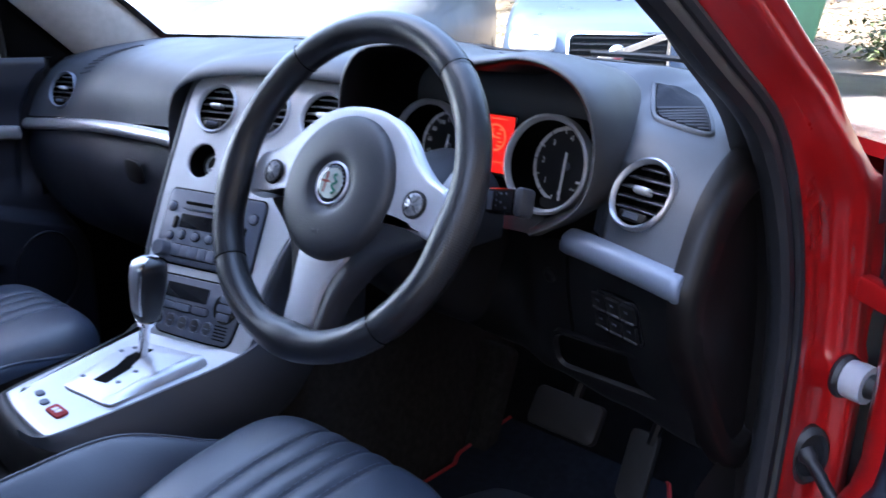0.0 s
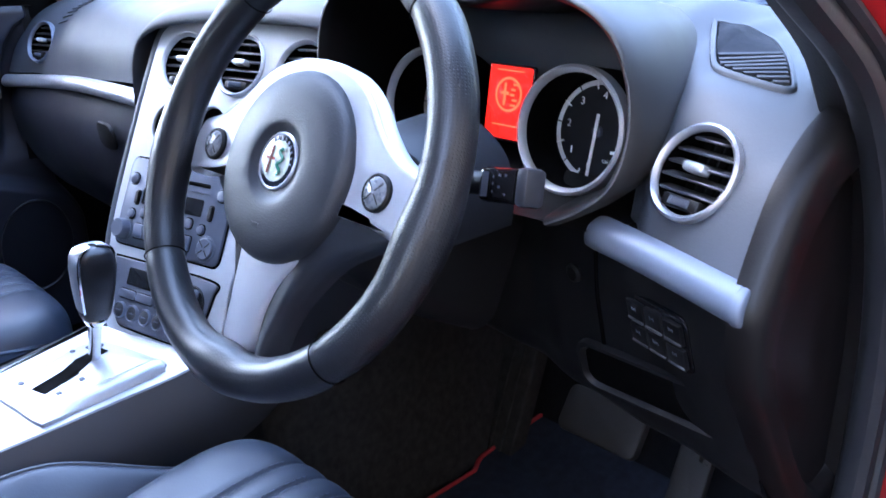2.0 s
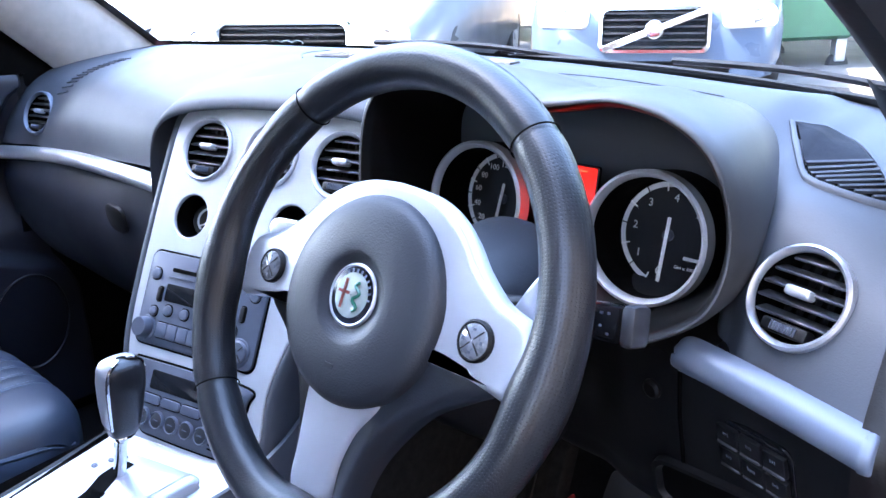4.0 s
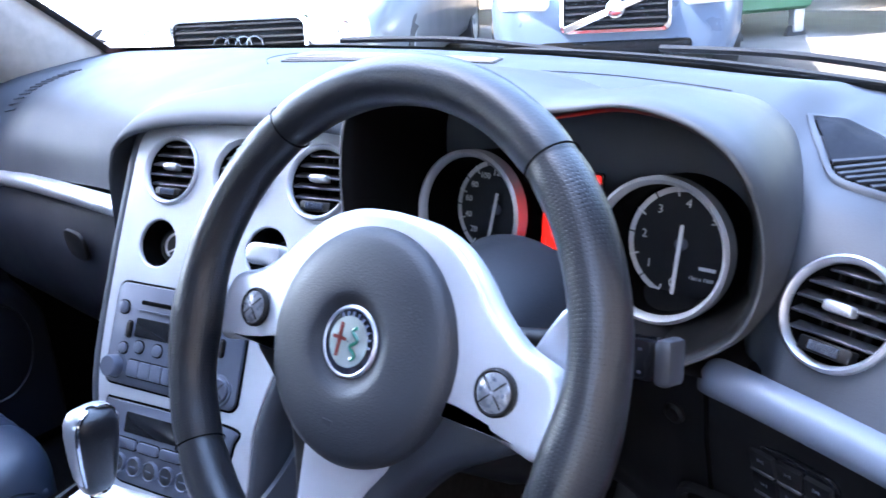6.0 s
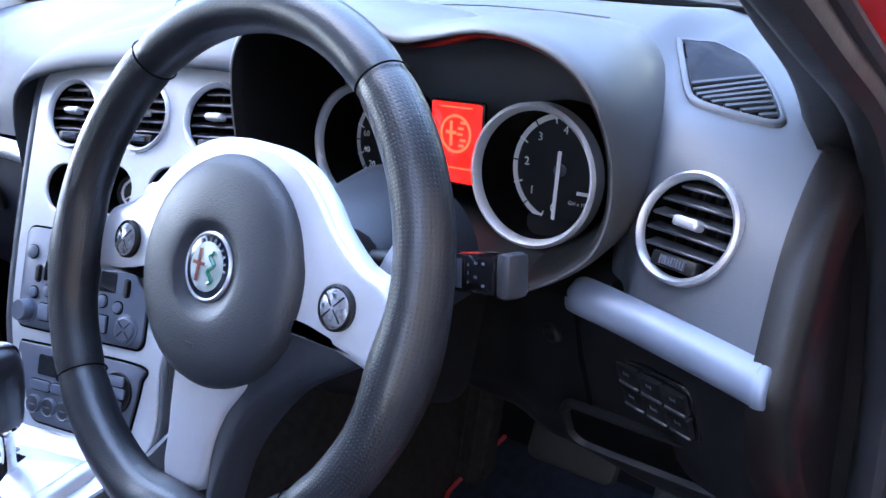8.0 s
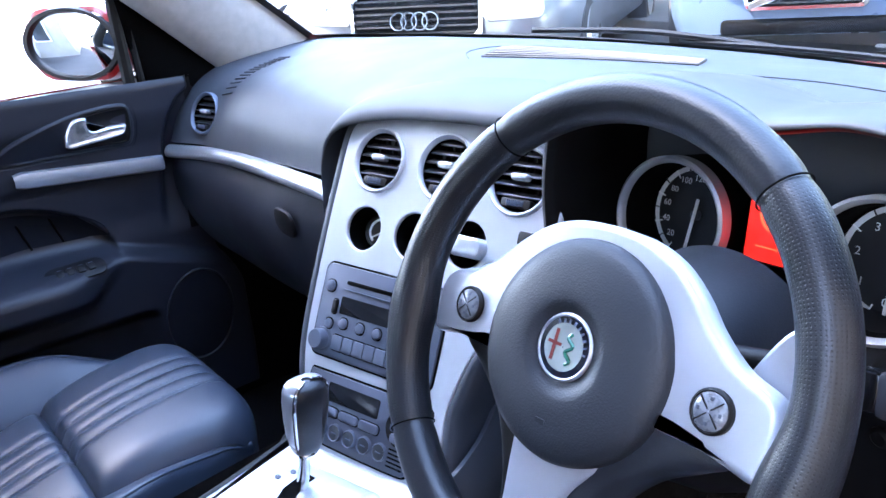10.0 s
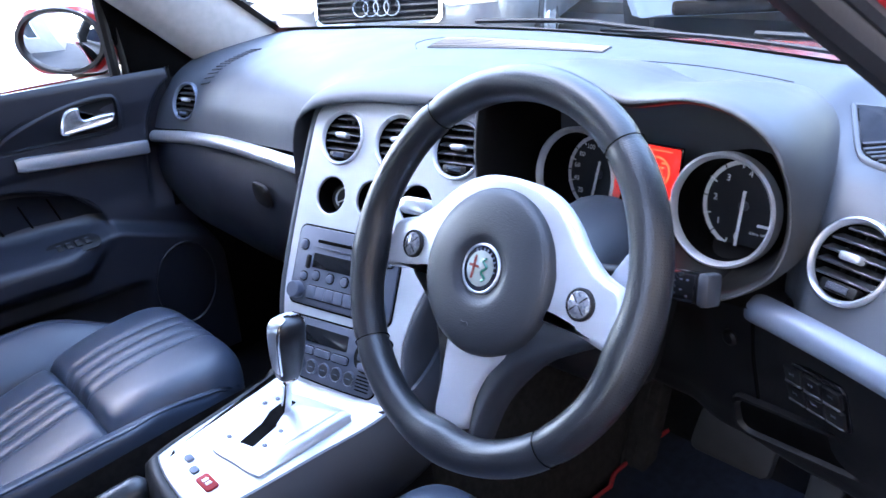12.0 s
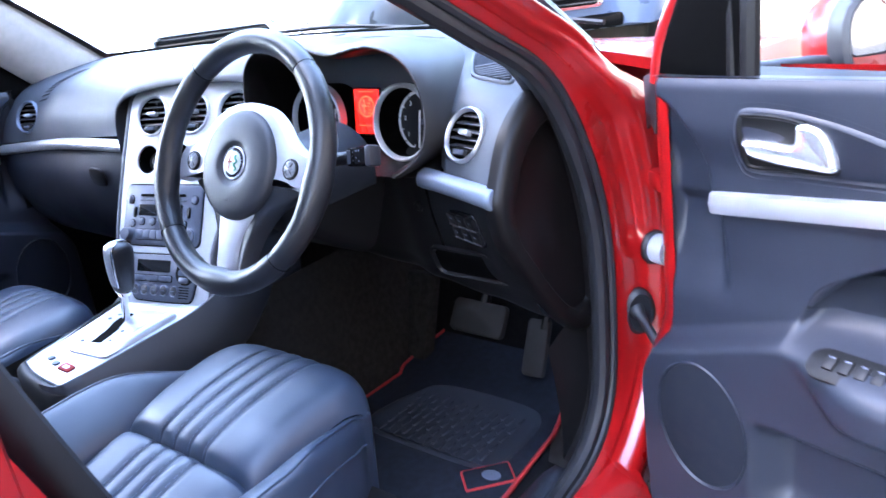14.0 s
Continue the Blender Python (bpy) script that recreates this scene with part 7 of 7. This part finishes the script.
def bin_(x, y, turn):
    """A large four-wheeled refuse bin."""
    b = thing("wheeled_bin", (x, y, 0.11), "large green four-wheeled refuse bin", "bin", "refuse bins")
    R = Matrix.Translation((x, y, 0.11)) @ Matrix.Rotation(radians(turn), 4, "Z")
    bm = B()
    loops = [[R @ Vector((px, py, z)) for px, py in rounded(w, d, 0.06)] for w, d, z in ((1.05, 0.70, 0.22), (1.12, 0.76, 0.25), (1.30, 0.98, 1.12), (1.38, 1.06, 1.14), (1.38, 1.06, 1.20))]
    rings(bm, loops, True, True, True)
    part("body", bm, BINGREEN, b)
    bm = B()
    slab(bm, lambda u, v: R @ Vector((-0.68 + 1.36 * u, -0.54 + 1.08 * v, 1.21 + 0.16 * math.sin(math.pi * v))), 8, 12, (0, 0, 0.03))
    part("lid", bm, BINGREEN, b)
    for k in range(5):
        bm = B()
        box(bm, R @ pose(-0.5 + 0.25 * k, -0.455, 0.68, 7.5, 0, 0), 0.04, 0.03, 0.78, 0.008, 1)
        part("rib", bm, BINGREEN, b)
    bm = B()
    box(bm, R @ pose(0.15, -0.487, 0.82, 7.5, 0, 0), 0.46, 0.012, 0.28, 0.004, 1)
    part("label_plate", bm, LABEL, b, "blank pale label")
    for sx in (-1, 1):
        for sy in (-1, 1):
            bm = B()
            lathe(bm, R @ pose(sx * 0.45, sy * 0.30, 0.0, 0, 90, 0), [(0.02, -0.03), (0.09, -0.028), (0.10, -0.015), (0.10, 0.015), (0.09, 0.028), (0.02, 0.03)], 20, (1, 1), True, True)
            w_ = part("wheel", bm, TYRE, b)
            bm = B()
            box(bm, R @ pose(sx * 0.45, sy * 0.30, 0.13), 0.085, 0.10, 0.20, 0.01, 1)
            part("castor", bm, SILVER, b)
    bm = B()
    tube(bm, [R @ Vector((-0.45, -0.57, 1.02)), R @ Vector((0, -0.58, 1.02)), R @ Vector((0.45, -0.57, 1.02))], 0.018, 8)
    part("handle_bar", bm, BINGREEN, b)


bin_(-2.15, 7.08, -35)
bin_(-3.75, 7.9, -20)


def parked_car(x, y, turn, paint, label, grille_w, grille_h, grille_z, high, badge_kind):
    """A parked car, its nose towards -y before the turn; local x is its width."""
    c = thing("parked_car", (x, y, 0.0), label, "car", "parked cars")
    R = Matrix.Translation((x, y, 0)) @ Matrix.Rotation(radians(turn), 4, "Z")
    wid, z_ = 0.90, high
    # (y, half-width, lower z, belt z, roof half-width, roof z)
    st = [(0.00, 0.60, 0.26, 0.50, 0.50, 0.56), (0.04, 0.74, 0.24, 0.62, 0.66, 0.68), (0.20, 0.83, 0.24, 0.68, 0.76, 0.76), (0.55, 0.88, 0.24, 0.74, 0.80, 0.85), (1.05, wid, 0.24, 0.82, 0.76, 0.94),
          (1.30, wid, 0.24, 0.86, 0.70, 1.00), (1.95, wid, 0.24, 0.90, 0.62, 1.40), (2.6, wid, 0.24, 0.92, 0.62, 1.46), (3.6, wid, 0.24, 0.94, 0.61, 1.42), (4.2, 0.87, 0.26, 0.95, 0.58, 1.30), (4.5, 0.80, 0.34, 0.9, 0.56, 1.0)]
    bm = B()
    loops = []
    for y_, hw, lo, belt, rw, rz in st:
        k = z_
        loops.append([R @ Vector(p) for p in ((-hw * 0.95, y_, lo), (-hw, y_, lo + 0.12), (-hw * 1.01, y_, (lo + belt * k) / 2 + 0.05), (-hw * 0.97, y_, belt * k), (-rw, y_, rz * k - 0.04), (-rw * 0.7, y_, rz * k - 0.005), (0, y_, rz * k + 0.015),
                                                (rw * 0.7, y_, rz * k - 0.005), (rw, y_, rz * k - 0.04), (hw * 0.97, y_, belt * k), (hw * 1.01, y_, (lo + belt * k) / 2 + 0.05), (hw, y_, lo + 0.12), (hw * 0.95, y_, lo))])
    rings(bm, loops, True, True, True)
    bmesh.ops.subdivide_edges(bm, edges=bm.edges[:], cuts=1, smooth=0.6)
    part("body", bm, paint, c, angle=60)
    # glazing laid just proud of the cabin
    bm = B()
    sheet(bm, lambda u, v: R @ Vector(((2 * u - 1) * (0.66 - 0.06 * v), 1.36 + 0.52 * v - 0.02, (1.02 + 0.37 * v) * z_ + 0.022 - 0.03 * (2 * u - 1) ** 2)), 12, 6)
    part("windscreen", bm, CARGLASS, c)
    for sd in (-1, 1):
        bm = B()
        sheet(bm, lambda u, v: R @ Vector((sd * (0.885 - 0.235 * v), 1.75 + 2.1 * u + 0.2 * v * (1 - 2 * u), (0.94 + 0.40 * v) * z_)), 8, 4)
        part("side_window", bm, CARGLASS, c)
        # headlamp
        ml_ = R @ axes((sd * 0.60, 0.045, 0.60 * z_), (1, sd * 0.32, 0), (0, 0.30, 1))
        bm = B()
        plate(bm, ml_, rounded(0.36, 0.15, 0.05), 0.04, 0.02)
        hl = part("headlamp", bm, LAMP, c, "clear headlamp")
        bm = B()
        lathe(bm, ml_ @ Matrix.Translation((0.03, 0, 0.036)), [(0.055, 0), (0.05, 0.008), (0.03, 0.004), (0.0005, 0.002)], 20)
        part("lamp_bowl", bm, CHROME, hl)
        bm = B()
        plate(bm, ml_ @ Matrix.Translation((sd * 0.13, 0.0, 0.036)), rounded(0.07, 0.10, 0.02), 0.008, 0.003)
        part("indicator", bm, LAMP, hl)
        for yy in (0.85, 3.55):
            bm = B()
            lathe(bm, R @ pose(sd * 0.80, yy, 0.31, 0, 90 * sd, 0), [(0.20, -0.1), (0.30, -0.09), (0.315, -0.06), (0.315, 0.06), (0.30, 0.095), (0.21, 0.10)], 32)
            tw = part("wheel", bm, TYRE, c)
            bm = B()
            lathe(bm, R @ pose(sd * 0.80, yy, 0.31, 0, 90 * sd, 0), [(0.215, 0.08), (0.20, 0.096), (0.06, 0.085), (0.05, 0.10), (0.0005, 0.10)], 32)
            part("rim", bm, SILVER, tw)
        bm = B()
        box(bm, R @ pose(sd * 0.98, 1.62, 0.98 * z_), 0.16, 0.10, 0.12, 0.03, 3)
        part("mirror", bm, paint, c)
    # grille
    mg = R @ axes((0, -0.008, grille_z), (1, 0, 0), (0, 0.14, 1))
    bm = B()
    rings(bm, [[mg @ Vector((px, py, z)) for px, py in rounded(w, h, 0.05)] for w, h, z in ((grille_w + 0.05, grille_h + 0.05, -0.03), (grille_w + 0.04, grille_h + 0.04, 0.02), (grille_w, grille_h, 0.022), (grille_w - 0.015, grille_h - 0.015, 0.0))])
    gr_ = part("grille", bm, CHROME, c, "chrome framed grille")
    bm = B()
    plate(bm, mg @ Matrix.Translation((0, 0, -0.01)), rounded(grille_w, grille_h, 0.05), 0.012, 0.002)
    part("grille_dark", bm, MATTB, gr_)
    for k in range(6):
        bm = B()
        box(bm, mg @ Matrix.Translation((0, -grille_h * 0.42 + grille_h * 0.84 * k / 5, 0.008)), grille_w * 0.96, 0.010, 0.012)
        part("slat", bm, BLACKP, gr_)
    if badge_kind == "rings":
        for k in range(4):
            bm = B()
            lathe(bm, mg @ Matrix.Translation((-0.105 + 0.07 * k, -grille_h * 0.12, 0.02)), [(0.044, 0), (0.048, 0.01), (0.054, 0.01), (0.058, 0)], 28)
            part("badge_ring", bm, CHROME, gr_)
    elif badge_kind == "bar":
        bm = B()
        box(bm, mg @ Matrix.Translation((0, 0, 0.02)) @ Matrix.Rotation(math.atan2(grille_h, grille_w), 4, "Z"), math.hypot(grille_w, grille_h) * 0.98, 0.045, 0.014, 0.004, 1)
        part("grille_bar", bm, CHROME, gr_)
        bm = B()
        lathe(bm, mg @ Matrix.Translation((0, 0, 0.03)), [(0.06, 0), (0.06, 0.012), (0.045, 0.016), (0.0005, 0.016)], 24)
        part("badge", bm, CHROME, gr_)
    if badge_kind != "bar":
        bm = B()
        box(bm, R @ pose(0, -0.02, 0.31), 0.50, 0.02, 0.11, 0.006, 1)
        pl = part("number_plate", bm, LABEL, c, "pale number plate with plain bars")
        for k in range(6):
            bm = B()
            box(bm, R @ pose(-0.18 + 0.072 * k, -0.032, 0.31), 0.04, 0.004, 0.07)
            part("plate_bar", bm, BLACKP, pl)
    bm = B()
    box(bm, R @ pose(0, 0.02, 0.30), 1.0, 0.10, 0.10, 0.03)
    part("air_intake", bm, MATTB, c)


parked_car(-3.40, 2.75, 30, CARSILV, "silver estate car with a chrome framed grille", 0.82, 0.23, 0.575, 1.0, "rings")
parked_car(-2.04, 4.77, 30, CARBLUE, "slate blue off-road estate car with a chrome framed grille", 0.68, 0.26, 0.555, 1.05, "bar")
parked_car(-5.4, 1.6, 30, CARWHITE, "white saloon car with a dark grille", 0.6, 0.16, 0.58, 1.0, "")
parked_car(-4.2, 0.9, 180, CARWHITE, "white saloon car parked behind", 0.6, 0.16, 0.58, 1.0, "")
parked_car(-6.9, 0.9, 180, CARBLUE, "slate blue saloon car parked behind", 0.6, 0.16, 0.58, 1.0, "")

# an unseen tall block, added behind the car park, keeps the car in shade
bld = thing("shade_block", (-4.6, -6.7, 0), "unseen tall cream rendered block with rows of windows, added for shade", "building")
bm = B()
box(bm, pose(-4.7, -6.8, 4.9), 6.0, 4.8, 9.8)
part("wall", bm, RENDERW, bld)
bm = B()
box(bm, pose(-4.7, -6.8, 9.9), 6.4, 5.2, 0.25)
part("roof", bm, ROOFT, bld)
for k in range(2):
    for zz in (1.6, 4.6, 7.6):
        bm = B()
        box(bm, pose(-6.2 + 3.0 * k, -4.36, zz), 1.3, 0.08, 1.4, 0.01, 1)
        wf = part("window", bm, CARWHITE, bld)
        bm = B()
        box(bm, pose(-6.2 + 3.0 * k, -4.31, zz), 1.14, 0.03, 1.24)
        part("pane", bm, CARGLASS, wf)

# an unseen brick house, added by the driver's side to cut skylight and bounce
house = thing("house", (4.0, -2, 0), "unseen grey-brown brick house with a brown roof, added to block skylight", "house")
bm = B()
box(bm, pose(6.2, -3, 2.6), 5, 16, 5.2)
part("wall", bm, BRICKM, house)
bm = B()
rings(bm, [[(3.3, y, 5.15), (6.2, y, 7.2), (9.1, y, 5.15)] for y in (-11.3, 5.3)], True, True, True)
part("roof", bm, ROOFT, house)
for k in range(5):
    for zz in (1.4, 3.9):
        bm = B()
        box(bm, pose(3.685, -9 + 3 * k, zz), 0.06, 1.1, 1.3, 0.01, 1)
        wf = part("window", bm, CARWHITE, house)
        bm = B()
        box(bm, pose(3.655, -9 + 3 * k, zz), 0.03, 0.96, 1.16)
        part("pane", bm, CARGLASS, wf)
